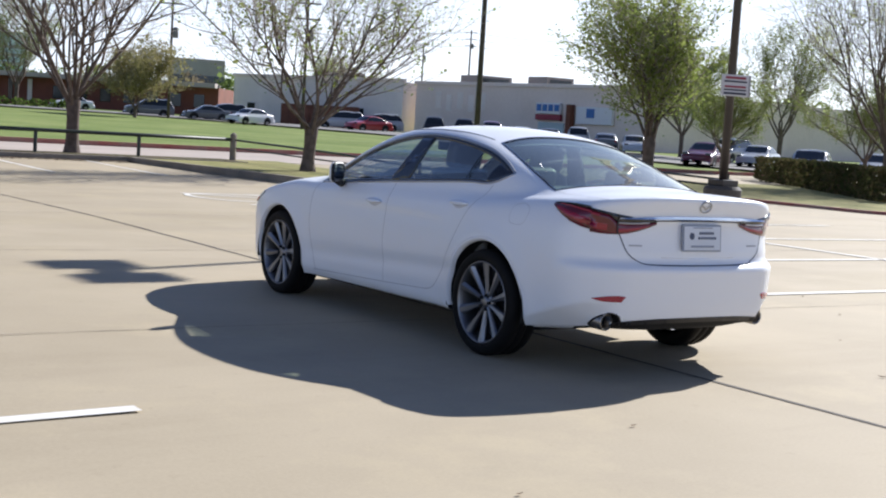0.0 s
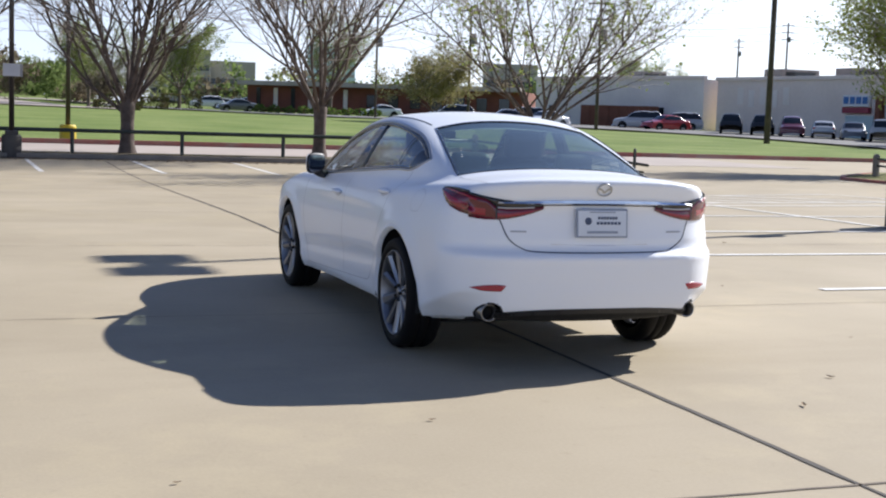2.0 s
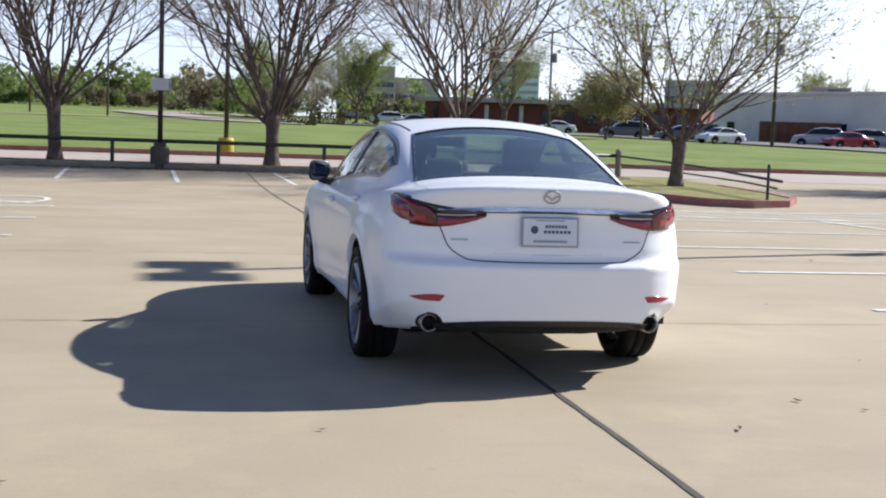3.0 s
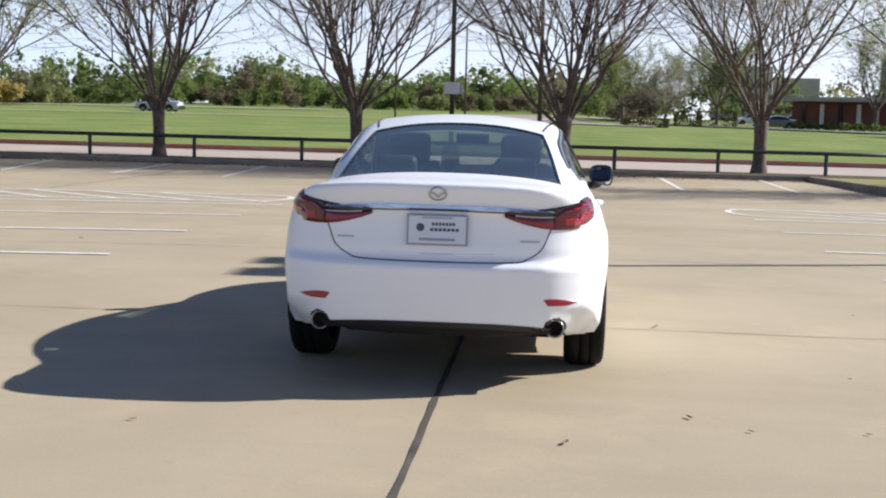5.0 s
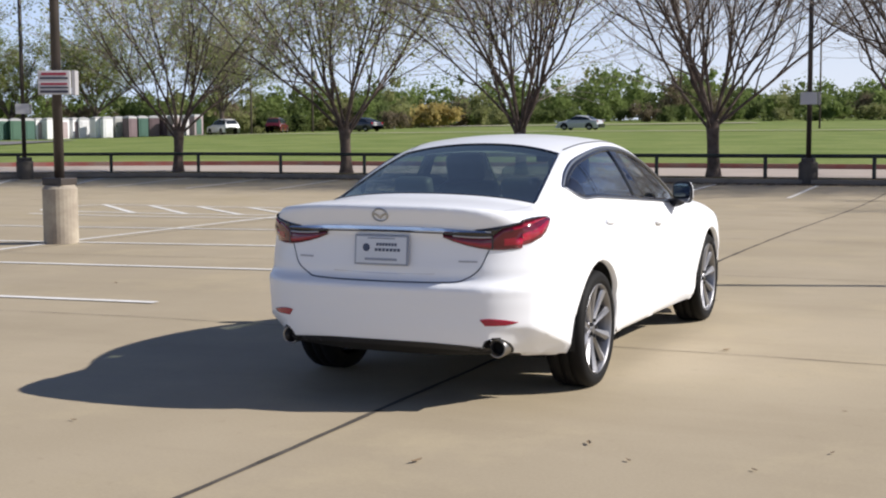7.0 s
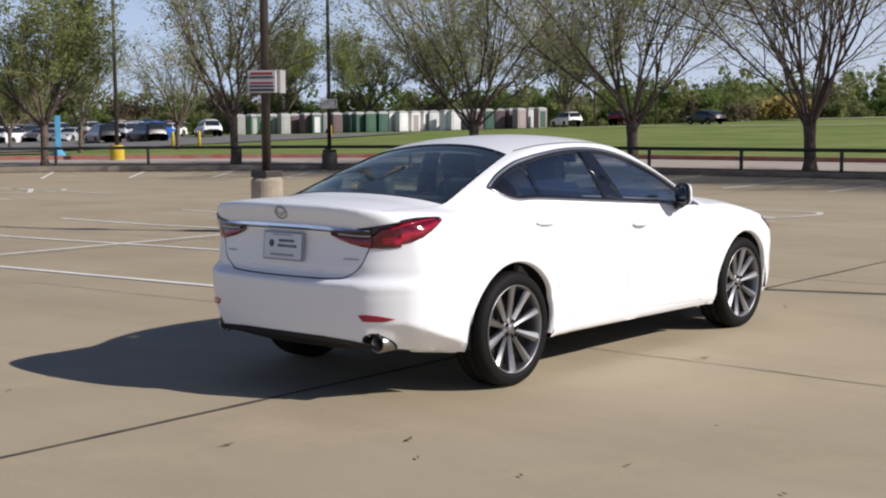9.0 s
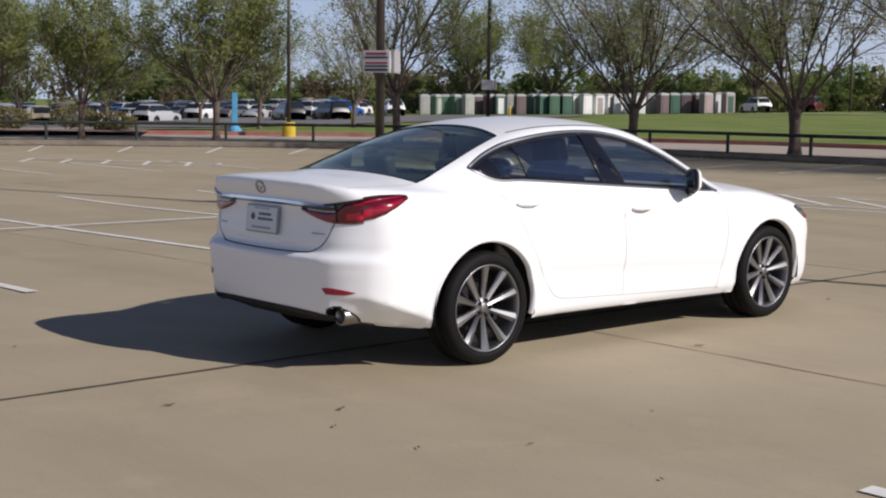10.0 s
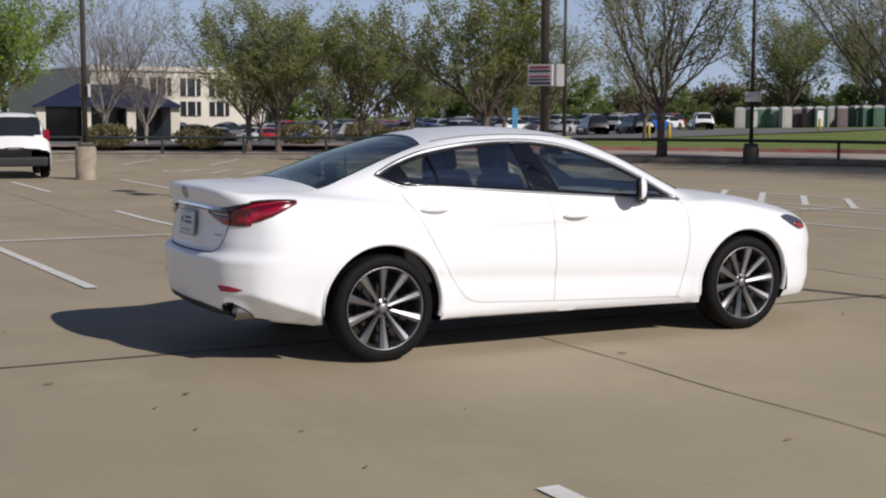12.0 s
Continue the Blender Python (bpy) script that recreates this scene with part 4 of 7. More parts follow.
        # seams of the doors
        doors = {"rear_door_seam": [(0.17, 1.07), (0.20, 0.98), (0.265, 0.86), (0.33, 0.74), (0.41, 0.60), (0.50, 0.46), (0.575, 0.37), (0.66, 0.335), (0.80, 0.325), (1.24, 0.305)],
                 "door_seam": [(1.225, 1.015), (1.235, 0.8), (1.25, 0.55), (1.245, 0.305)],
                 "front_door_seam": [(2.285, 0.94), (2.325, 0.85), (2.335, 0.65), (2.30, 0.42), (2.25, 0.28), (2.20, 0.272), (1.245, 0.305)]}
        for nm, line in doors.items():
            part(nm, shell.seam(curve_line(line, 4), how, 0.0045, 0.0015, 3), M_SEAM, car)
        # handles
        for y0, z0 in ((0.36, 0.935), (1.40, 0.865)):
            hp = shell.lay(y0, z0, how, 0.0)
            bm = bmesh.new()
            bmesh.ops.create_uvsphere(bm, u_segments=20, v_segments=10, radius=0.5)
            bmesh.ops.transform(bm, matrix=Matrix.Diagonal((0.06, 0.205, 0.036, 1)), verts=bm.verts)
            for fc in bm.faces:
                fc.smooth = True
            part("door_handle", bm, M_PAINT, car, "body-coloured door handle", m=pose(hp.x + s * 0.012, hp.y, hp.z, 0, 0, 0))
            # Flat grey patch laid on the body as the shade around the handle.
            part("handle_shade", shell.patch(smooth_loop([(y0 - 0.10, z0 - 0.002), (y0, z0 + 0.006), (y0 + 0.1, z0 - 0.002), (y0, z0 - 0.036)], 6), how, 0.0015, 3), M_SEAM_FAINT, car)
        # arch lips and liners
        for cy, r in ((0.0, 0.420), (2.84, 0.412)):
            n = 40
            arc = [math.pi * (-0.058 + 1.113 * k / n) for k in range(n + 1)]
            v, f = [], []
            for k, a in enumerate(arc):
                for rr, l in ((r, -0.004), (r, 0.001), (r - 0.022, 0.0015), (r - 0.03, -0.03)):
                    yy, zz = cy + rr * math.cos(a), max(0.222, 0.335 + rr * math.sin(a))
                    p = shell.lay(cy + r * math.cos(a), max(0.25, 0.335 + r * math.sin(a)), how, l)
                    v.append((p.x, yy, zz))
            for k in range(n):
                for j in range(3):
                    a = 4 * k + j
                    f.append((a, a + 4, a + 5, a + 1))
            part("wheel_arch", (v, f, True), M_PAINT, car)
            v, f = [], []
            for k, a in enumerate(arc):
                for xx in (0.895, 0.55):
                    v.append((s * xx, cy + (r - 0.012) * math.cos(a), max(0.235, 0.335 + (r - 0.012) * math.sin(a))))
            for k in range(n):
                f.append((2 * k, 2 * k + 1, 2 * k + 3, 2 * k + 2))
            m0 = len(v)
            v += [(s * 0.55, cy + (r - 0.012) * math.cos(a), max(0.235, 0.335 + (r - 0.012) * math.sin(a))) for a in arc]
            f.append(tuple(range(m0, m0 + n + 1)))
            part("wheel_liner", (v, f), M_UNDER, car, "black wheel housing")
        # mirror
        mir = part("door_mirror", mirror_mesh(s), M_PAINT, car, "white door mirror cap")
        part("mirror_rim", mirror_mesh(s, 0.022, 0.022, 1.868, 1.02), M_BLACKTRIM, mir, "black mirror rim")
        part("mirror_glass", mirror_mesh(s, 0.003, 0.003, 1.845, 0.86), M_MIRROR, mir, "dark mirror glass")
        part("mirror_foot", (*tube([(s * 0.83, 1.98, 0.955), (s * 0.88, 1.935, 0.962), (s * 0.92, 1.905, 0.985)], [0.035, 0.03, 0.035], 10), True), M_BLACKTRIM, mir)
        # tail lamps: outer shell seen from behind, and the wing along the flank
        tail_lamp(shell, car, s)
        head = [(3.17, 0.800), (3.28, 0.806), (3.43, 0.772), (3.50, 0.73), (3.38, 0.70), (3.26, 0.745)]
        part("headlight", shell.patch(smooth_loop(head, 5), how, 0.004, 4, 0.01), M_LAMP, car, "clear headlamp")
        part("side_marker", shell.patch(smooth_loop([(3.33, 0.745), (3.42, 0.735), (3.475, 0.712), (3.40, 0.70)], 4), how, 0.008, 3, 0.008), M_AMBER, car)
        part("reflector", shell.patch(smooth_loop([(s * 0.56, 0.498), (s * 0.60, 0.503), (s * 0.67, 0.497), (s * 0.738, 0.482), (s * 0.68, 0.467), (s * 0.585, 0.466)], 4, (0, 3, 5)), "-y", 0.004, 3, 0.012), M_REFLECTOR, car, "red bumper reflector")
        # exhaust
        ex = part("exhaust_tip", (*lathe([(0.050, 0.16), (0.051, 0.0), (0.047, -0.006), (0.040, -0.002), (0.038, 0.14)], 28, "y", False), True), M_EXH, car, "polished exhaust tip", m=pose(s * 0.625, shell.lay(s * 0.625, 0.336, "-y", 0.0).y + 0.004, 0.338))
        around = [(math.cos(2 * math.pi * k / 28), math.sin(2 * math.pi * k / 28)) for k in range(28)]
        lip = shell.ring([(s * 0.625 + 0.062 * a, 0.341 + 0.057 * b) for a, b in around], [(s * 0.625 + 0.054 * a, 0.340 + 0.052 * b) for a, b in around], "-y", 0.0008, 0.01)
        part("exhaust_surround", lip, M_BLACKTRIM, car)
        rim = [shell.lay(s * 0.625 + 0.060 * a, 0.342 + 0.056 * b, "-y", -0.003) for a, b in around]
        cup = rim + [(p.x, -0.70, p.z) for p in rim]
        part("exhaust_recess", (cup, [(k, (k + 1) % 28, 28 + (k + 1) % 28, 28 + k) for k in range(28)] + [tuple(range(28, 56))]), M_UNDER, car)
        part("exhaust_bore", lathe([(0.039, 0.06), (0.0005, 0.062)], 20, "y", False), M_UNDER, ex)
    for loop, nm, gm, lab in ((rear, "rear_window", M_GLASS_REAR, "tinted rear window"), (screen, "windscreen", M_GLASS_FRONT, "windscreen glass")):
        part(nm, shell.patch(grown(loop, 0.006), "+z", -0.003, 8), gm, car, lab)
        part("window_frame", shell.ring(grown(loop, 0.016 if nm == "windscreen" else 0.009), grown(loop, -0.024 if nm == "windscreen" else -0.006), "+z", 0.003, 0.014), M_GLOSSBLACK, car, "black glass border")
    # boot lid gap, chrome bar, bumper step, plate, badge
    lid = curve_line([(-0.588, 0.862), (-0.575, 0.83), (-0.54, 0.755), (-0.47, 0.705), (-0.38, 0.686), (0.0, 0.682), (0.38, 0.686), (0.47, 0.705), (0.54, 0.755), (0.575, 0.83), (0.588, 0.862)], 5)
    part("boot_seam", shell.seam(lid, "-y", 0.007, 0.0015, 3), M_SEAM_DARK, car)
    part("boot_shelf_seam", shell.seam(curve_line([(-0.30, 0.728), (0.0, 0.722), (0.30, 0.728)], 8), "-y", 0.004, 0.0012, 3), M_SATIN, car)
    for s in (-1, 1):
        part("boot_seam", shell.seam([(s * 0.655, -0.86), (s * 0.650, -0.6), (s * 0.632, -0.36)], "+z", 0.005, 0.0015, 8), M_SEAM, car)
        part("roof_seam", shell.seam(curve_line([(s * 0.515, 0.50), (s * 0.55, 0.8), (s * 0.565, 1.2), (s * 0.55, 1.62)], 6), "+z", 0.012, 0.0015, 2), M_BLACKTRIM, car)
    bar = curve_line([(-0.60, 0.957), (-0.40, 0.962), (-0.2, 0.966), (0, 0.967), (0.2, 0.966), (0.40, 0.962), (0.60, 0.957)], 8)
    v, f = [], []
    for x, z in bar:
        h = 0.0115 * (1 - 0.75 * max(0, abs(x) - 0.34) / 0.26)
        v += [shell.lay(x, z + h, "-y", -0.004), shell.lay(x, z + h, "-y", 0.012), shell.lay(x, z - 0.1 * h, "-y", 0.020), shell.lay(x, z - h, "-y", 0.013), shell.lay(x, z - h, "-y", -0.004)]
    for i in range(len(bar) - 1):
        for k in range(4):
            q = 5 * i + k
            f.append((q, q + 1, q + 6, q + 5))
    part("chrome_bar", (v, outward(v, f, "-y")), M_CHROME, car, "chrome strip across the boot lid")
    # Black strip laid under the chrome bar as the shade below it.
    under = curve_line([(-0.36, 0.944), (0.0, 0.949), (0.36, 0.944)], 8)
    part("bar_shade_strip", shell.seam(under, "-y", 0.008, 0.002, 2), M_BLACKTRIM, car)
    pl = part("number_plate", bm_box(0.318, 0.012, 0.162, (0, 0, 0), 0.004), M_PLATE_FRAME, car, "dealer plate with printed bars", m=pose(0, -0.974, 0.847, -5, 0, 0))
    part("plate_face", bm_box(0.298, 0.004, 0.142, (0, -0.0065, 0.0)), M_PLATE, pl)
    part("emblem_shape", (*lathe([(0.0215, -0.0095), (0.0005, -0.0096)], 16, "y", False), False), M_PLATE_INK, pl, m=pose(-0.088, 0, 0.012))
    for w, h, x, z, mt in ((0.125, 0.0155, 0.032, 0.030, M_PLATE_INK), (0.155, 0.0155, 0.038, 0.001, M_PLATE_INK), (0.19, 0.013, 0, -0.050, M_PLATE_FRAME), (0.16, 0.006, 0, 0.062, M_PLATE_FRAME)):
        n = 7 if h > 0.015 else 1
        for k in range(n):
            part("print_bar", bm_box(w / n * (0.72 if n > 1 else 1), 0.002, h, (x - w / 2 + w * (k + 0.5) / n, -0.0095, z)), mt, pl)
    b = shell.lay(0, 1.036, "-y", 0.004)
    n = 28
    loop_o = [(0.047 * math.cos(2 * math.pi * k / n), 1.036 + 0.036 * math.sin(2 * math.pi * k / n)) for k in range(n)]
    bd = part("badge", shell.ring(loop_o, [(a * 0.84, 1.036 + (c - 1.036) * 0.82) for a, c in loop_o], "-y", 0.007, 0.008), M_TRIM, car, "round chrome emblem ring")
    part("badge_wing", shell.seam(curve_line([(-0.038, 1.045), (-0.016, 1.036), (0, 1.022), (0.016, 1.036), (0.038, 1.045)], 4), "-y", 0.010, 0.006, 2), M_TRIM, bd)
    for x0, x1 in ((-0.53, -0.44), (0.43, 0.53)):
        part("model_lettering", shell.seam([(x0, 0.796), (x1, 0.796)], "-y", 0.009, 0.003, 6), M_SEAM, car)
    # black lower valance and fuel flap
    part("rear_valance", shell.seam(curve_line([(-0.602, 0.330), (-0.50, 0.340), (-0.3, 0.351), (0.0, 0.354), (0.3, 0.351), (0.50, 0.340), (0.602, 0.330)], 6), "-y", 0.030, 0.003, 2), M_BLACKTRIM, car, "black lower bumper edge")
    v, f = [], []
    cross = [-0.60 + 1.2 * k / 24 for k in range(25)]
    for x in cross:
        e = abs(x) / 0.60
        y0 = shell.lay(min(max(x, -0.55), 0.55), 0.352, "-y", -0.02).y
        drop_z = 0.268 + 0.025 * e ** 4
        fin = 0.012 * (1 if abs(abs(x) - 0.25) < 0.03 else 0)
        v += [(x, y0 + 0.01, 0.36), (x, y0 + 0.03, 0.31), (x, y0 + 0.10 - fin, drop_z + 0.012), (x, y0 + 0.17 - fin, drop_z), (x, y0 + 0.45, drop_z - 0.015), (x, y0 + 0.47, 0.30)]
    for k in range(24):
        for j in range(5):
            q = 6 * k + j
            f.append((q, q + 6, q + 7, q + 1))
    part("rear_diffuser", (v, f, True), M_UNDER, car, "black plastic diffuser under the bumper")
    # Crossmember guessed from dark shapes, added to block light and view underneath.
    part("subframe_shade_block", bm_box(1.24, 0.34, 0.10, (0, 0.08, 0.205), 0.03, 2), M_UNDER, car, "black crossmember block added to darken the ground under the car")
    # Unseen black box added as a silencer, to fill in darkness below the bumper.
    part("dark_filler", bm_box(0.92, 0.40, 0.13, (-0.09, -0.40, 0.325), 0.05, 3), M_UNDER, car, "black box added under the boot floor to fill in darkness")
    fl = smooth_loop([(-0.345, 0.96), (-0.355, 0.91), (-0.33, 0.865), (-0.275, 0.855), (-0.215, 0.865), (-0.195, 0.91), (-0.205, 0.965), (-0.275, 0.985)], 4)
    fl.append(fl[0])
    part("fuel_flap_seam", shell.seam(fl, "-x", 0.003, 0.0012, 2), M_SEAM_FAINT, car)
    # wheels
    for s in (1, -1):
        for cy in (0.0, 2.84):
            wheel(car, s, cy)
    cabin(car)
    return car


def mirror_mesh(s, fore=0.050, aft=0.012, y_mid=1.885, size=1.0):
    """A rounded shell, blunt at the back, tapering towards the door foot."""
    bm = bmesh.new()
    bmesh.ops.create_uvsphere(bm, u_segments=24, v_segments=14, radius=1)
    for v in bm.verts:
        x, y, z = v.co
        k = 1.0
        e = 0.62
        x, z = math.copysign(abs(x) ** e, x), math.copysign(abs(z) ** e, z)
        y = y * fore if y > 0 else y * aft
        tall = 0.072 * (1.0 + 0.12 * x * s)
        # the glass is turned a little towards the driver
        v.co = (s * 0.935 + x * 0.082 * size, y_mid + y - 0.044 * x * s, 1.042 + z * tall * size - 0.006 * (x * s))
    for f in bm.faces:
        f.smooth = True
    return bm


def tail_lamp(shell, car, s):
    """A wrap-round lamp: red lens with a darker upper band, drawn as rows from the inner tip round to the flank."""
    # stations from the inner tip round the corner: (how, coordinate, z of lower edge, z of band, z of upper edge)
    rows = [("-y", 0.345, 0.921, 0.945, 0.951), ("-y", 0.40, 0.899, 0.945, 0.954), ("-y", 0.47, 0.879, 0.944, 0.960), ("-y", 0.54, 0.865, 0.944, 0.968), ("-y", 0.60, 0.858, 0.946, 0.976), ("-y", 0.655, 0.857, 0.950, 0.986), ("-y", 0.70, 0.860, 0.956, 0.996),
            ("-y", 0.735, 0.866, 0.963, 1.004), ("+x", -0.805, 0.878, 0.974, 1.012), ("+x", -0.76, 0.892, 0.981, 1.016), ("+x", -0.70, 0.917, 0.989, 1.018), ("+x", -0.64, 0.944, 0.996, 1.017), ("+x", -0.58, 0.972, 1.001, 1.014), ("+x", -0.535, 0.993, 1.003, 1.009)]

    rows = [(h, c, lo, lo + (0.56 if h == "-y" and c < 0.61 else 0.90) * (hi - lo), hi) for h, c, lo, _, hi in rows]

    def point(row, t_z, lift):
        how, c = row[0], row[1]
        if how == "-y":
            return shell.lay(s * c, t_z, "-y", lift)
        return shell.lay(c, t_z, "+x" if s > 0 else "-x", lift)

    def band(k0, k1, lift, n=5, skip=0, upto=99):
        v, f = [], []
        use = rows[skip:upto]
        for row in use:
            lo, hi = row[k0], row[k1]
            v.append(point(row, lo, -0.004))
            for k in range(n + 1):
                bulge = lift * (0.45 + 0.55 * math.sin(math.pi * k / n))
                v.append(point(row, lo + (hi - lo) * k / n, bulge))
            v.append(point(row, hi, -0.004))
        m = n + 3
        for i in range(len(use) - 1):
            for k in range(m - 1):
                a = i * m + k
                f.append((a, a + 1, a + m + 1, a + m) if s > 0 else (a, a + m, a + m + 1, a + 1))
        return v, f, True

    lamp = part("tail_light", band(2, 3, 0.013), M_RED_DEEP, car, "dark red wrap-round tail lamp")
    part("smoked_band", band(3, 4, 0.013), M_GLOSSBLACK, lamp, "smoked upper band of the lamp")
    saved = rows[:]
    rows[:] = [(r[0], r[1], r[2] + 0.10 * (r[3] - r[2]), r[2] + 0.72 * (r[3] - r[2]), r[4]) for r in saved]
    part("red_lens", band(2, 3, 0.0145, 4, 1, 5), M_RED, lamp, "bright red lens on the boot lid")
    part("red_lens", band(2, 3, 0.0145, 4, 5, 13), M_RED, lamp, "bright red lens")
    rows[:] = [(r[0], r[1], r[2] + 0.82 * (r[3] - r[2]), r[2] + 0.95 * (r[3] - r[2]), r[4]) for r in saved]
    part("light_strip", band(2, 3, 0.0142, 3, 6, 13), M_RED, lamp)
    rows[:] = [(r[0], r[1], r[3] - 0.002, r[3] + 0.010, r[4]) for r in saved]
    part("chrome_strip", band(2, 3, 0.016, 3, 1, 5), M_SATIN, lamp, "thin bright strip through the lamp")
    rows[:] = saved
    v = []
    for k in range(9):
        z = 0.858 + 0.12 * k / 8
        v += [shell.lay(s * 0.598, z, "-y", 0.0175), shell.lay(s * 0.606, z, "-y", 0.0175)]
    part("lamp_gap", (v, [(2 * k, 2 * k + 1, 2 * k + 3, 2 * k + 2) for k in range(8)]), M_BLACKTRIM, lamp)


WHEEL_PARTS = {}


def wheel(car, s, cy):
    w = new("wheel")
    w.parent = car
    w.matrix_local = pose(s * 0.80, cy, 0.336, 0, 0, 0 if s > 0 else 180)
    if not WHEEL_PARTS:
        tread = [(0.252, -0.10), (0.268, -0.112), (0.30, -0.115), (0.324, -0.104), (0.334, -0.085)]
        prof = [(0.250, -0.095)] + tread[1:] + [(0.337, -0.07), (0.337, -0.034), (0.328, -0.032), (0.328, -0.026), (0.337, -0.024), (0.3375, 0.0), (0.337, 0.024), (0.328, 0.026), (0.328, 0.032), (0.337, 0.034), (0.337, 0.07), (0.333, 0.088), (0.322, 0.104), (0.30, 0.114), (0.292, 0.112), (0.286, 0.115), (0.272, 0.110), (0.260, 0.098), (0.252, 0.092)]
        WHEEL_PARTS["tyre"] = mesh_of("tyre", *lathe(prof, 56, "x", False), True)
        WHEEL_PARTS["tyre"].materials.append(M_TYRE)
        barrel = [(0.257, 0.094), (0.261, 0.102), (0.257, 0.107), (0.252, 0.104), (0.247, 0.092), (0.238, 0.06), (0.228, -0.09)]
        WHEEL_PARTS["rim"] = mesh_of("rim", *lathe(barrel, 56, "x", False), True)
        WHEEL_PARTS["rim"].materials.append(M_RIM)
        WHEEL_PARTS["disc"] = mesh_of("brake_disc", *lathe([(0.16, 0.005), (0.16, -0.02), (0.0005, -0.02)], 32, "x", False))
        WHEEL_PARTS["disc"].materials.append(M_UNDER)
        # Black disc added behind the spokes for the shade inside the wheel.
        WHEEL_PARTS["back"] = mesh_of("inner_shadow_plate", *lathe([(0.228, -0.03), (0.0005, -0.032)], 32, "x", False))
        WHEEL_PARTS["back"].materials.append(M_UNDER)
        WHEEL_PARTS["hub"] = mesh_of("hub", *lathe([(0.066, 0.03), (0.064, 0.060), (0.056, 0.066), (0.034, 0.064), (0.031, 0.074), (0.026, 0.077), (0.0005, 0.078)], 30, "x", False), True)
        WHEEL_PARTS["hub"].materials.append(M_RIM)
        for nm, mt, face in (("spoke", M_RIM, 0.0), ("bright_spoke", M_RIM_BRIGHT, 0.002)):
            v, f = [], []
            st = 7
            for k in range(st + 1):
                t = k / st
                r = 0.036 + 0.215 * t
                half = 0.0135 + 0.0185 * t**1.6
                if nm == "spoke":
                    half *= 0.95
                front = 0.066 + 0.030 * t**1.3 + face
                for yy, xx in ((-half, front - 0.014), (-half * 0.72, front - 0.002), (half * 0.25, front + 0.004), (half, front - 0.012), (half * 0.7, front - 0.045), (-half * 0.7, front - 0.045)):
                    v.append((xx, yy, r))
            for k in range(st):
                for j in range(6):
                    a, b = 6 * k + j, 6 * k + (j + 1) % 6
                    f.append((a, b, b + 6, a + 6))
            WHEEL_PARTS[nm] = mesh_of(nm, v, f)
            WHEEL_PARTS[nm].materials.append(mt)
        WHEEL_PARTS["nut"] = mesh_of("wheel_nut", *lathe([(0.0105, 0.06), (0.0105, 0.082), (0.007, 0.086), (0.0005, 0.087)], 8, "x", False))
        WHEEL_PARTS["nut"].materials.append(M_UNDER)
    part("tyre", WHEEL_PARTS["tyre"], None, w, "black tyre with a plain sidewall")
    part("rim", WHEEL_PARTS["rim"], None, w, "bright outer rim")
    part("brake_disc", WHEEL_PARTS["disc"], None, w)
    part("inner_shade_plate", WHEEL_PARTS["back"], None, w)
    part("hub", WHEEL_PARTS["hub"], None, w)
    for k in range(10):
        # spokes stand in ten even rays, alternately machined and grey
        part("spoke", WHEEL_PARTS["bright_spoke" if k % 2 else "spoke"], None, w, m=pose(0, 0, 0, 36 * k + 9 * cy, 0, 0))
    for k in range(5):
        a = math.radians(72 * k + 9 * cy + 18)
        part("wheel_nut", WHEEL_PARTS["nut"], None, w, m=pose(0, 0.046 * math.sin(a), 0.046 * math.cos(a)))


def soft_block(sx, sy, sz, at, round_=0.05, taper=0.0):
    bm = bm_box(sx, sy, sz, (0, 0, 0), min(round_, min(sx, sy, sz) * 0.48), 4)
    for v in bm.verts:
        t = v.co.z / sz + 0.5
        v.co.x *= 1 - taper * t
        v.co.y += 0.0
    bmesh.ops.transform(bm, matrix=Matrix.Translation(at), verts=bm.verts)
    for f in bm.faces:
        f.smooth = True
    return bm


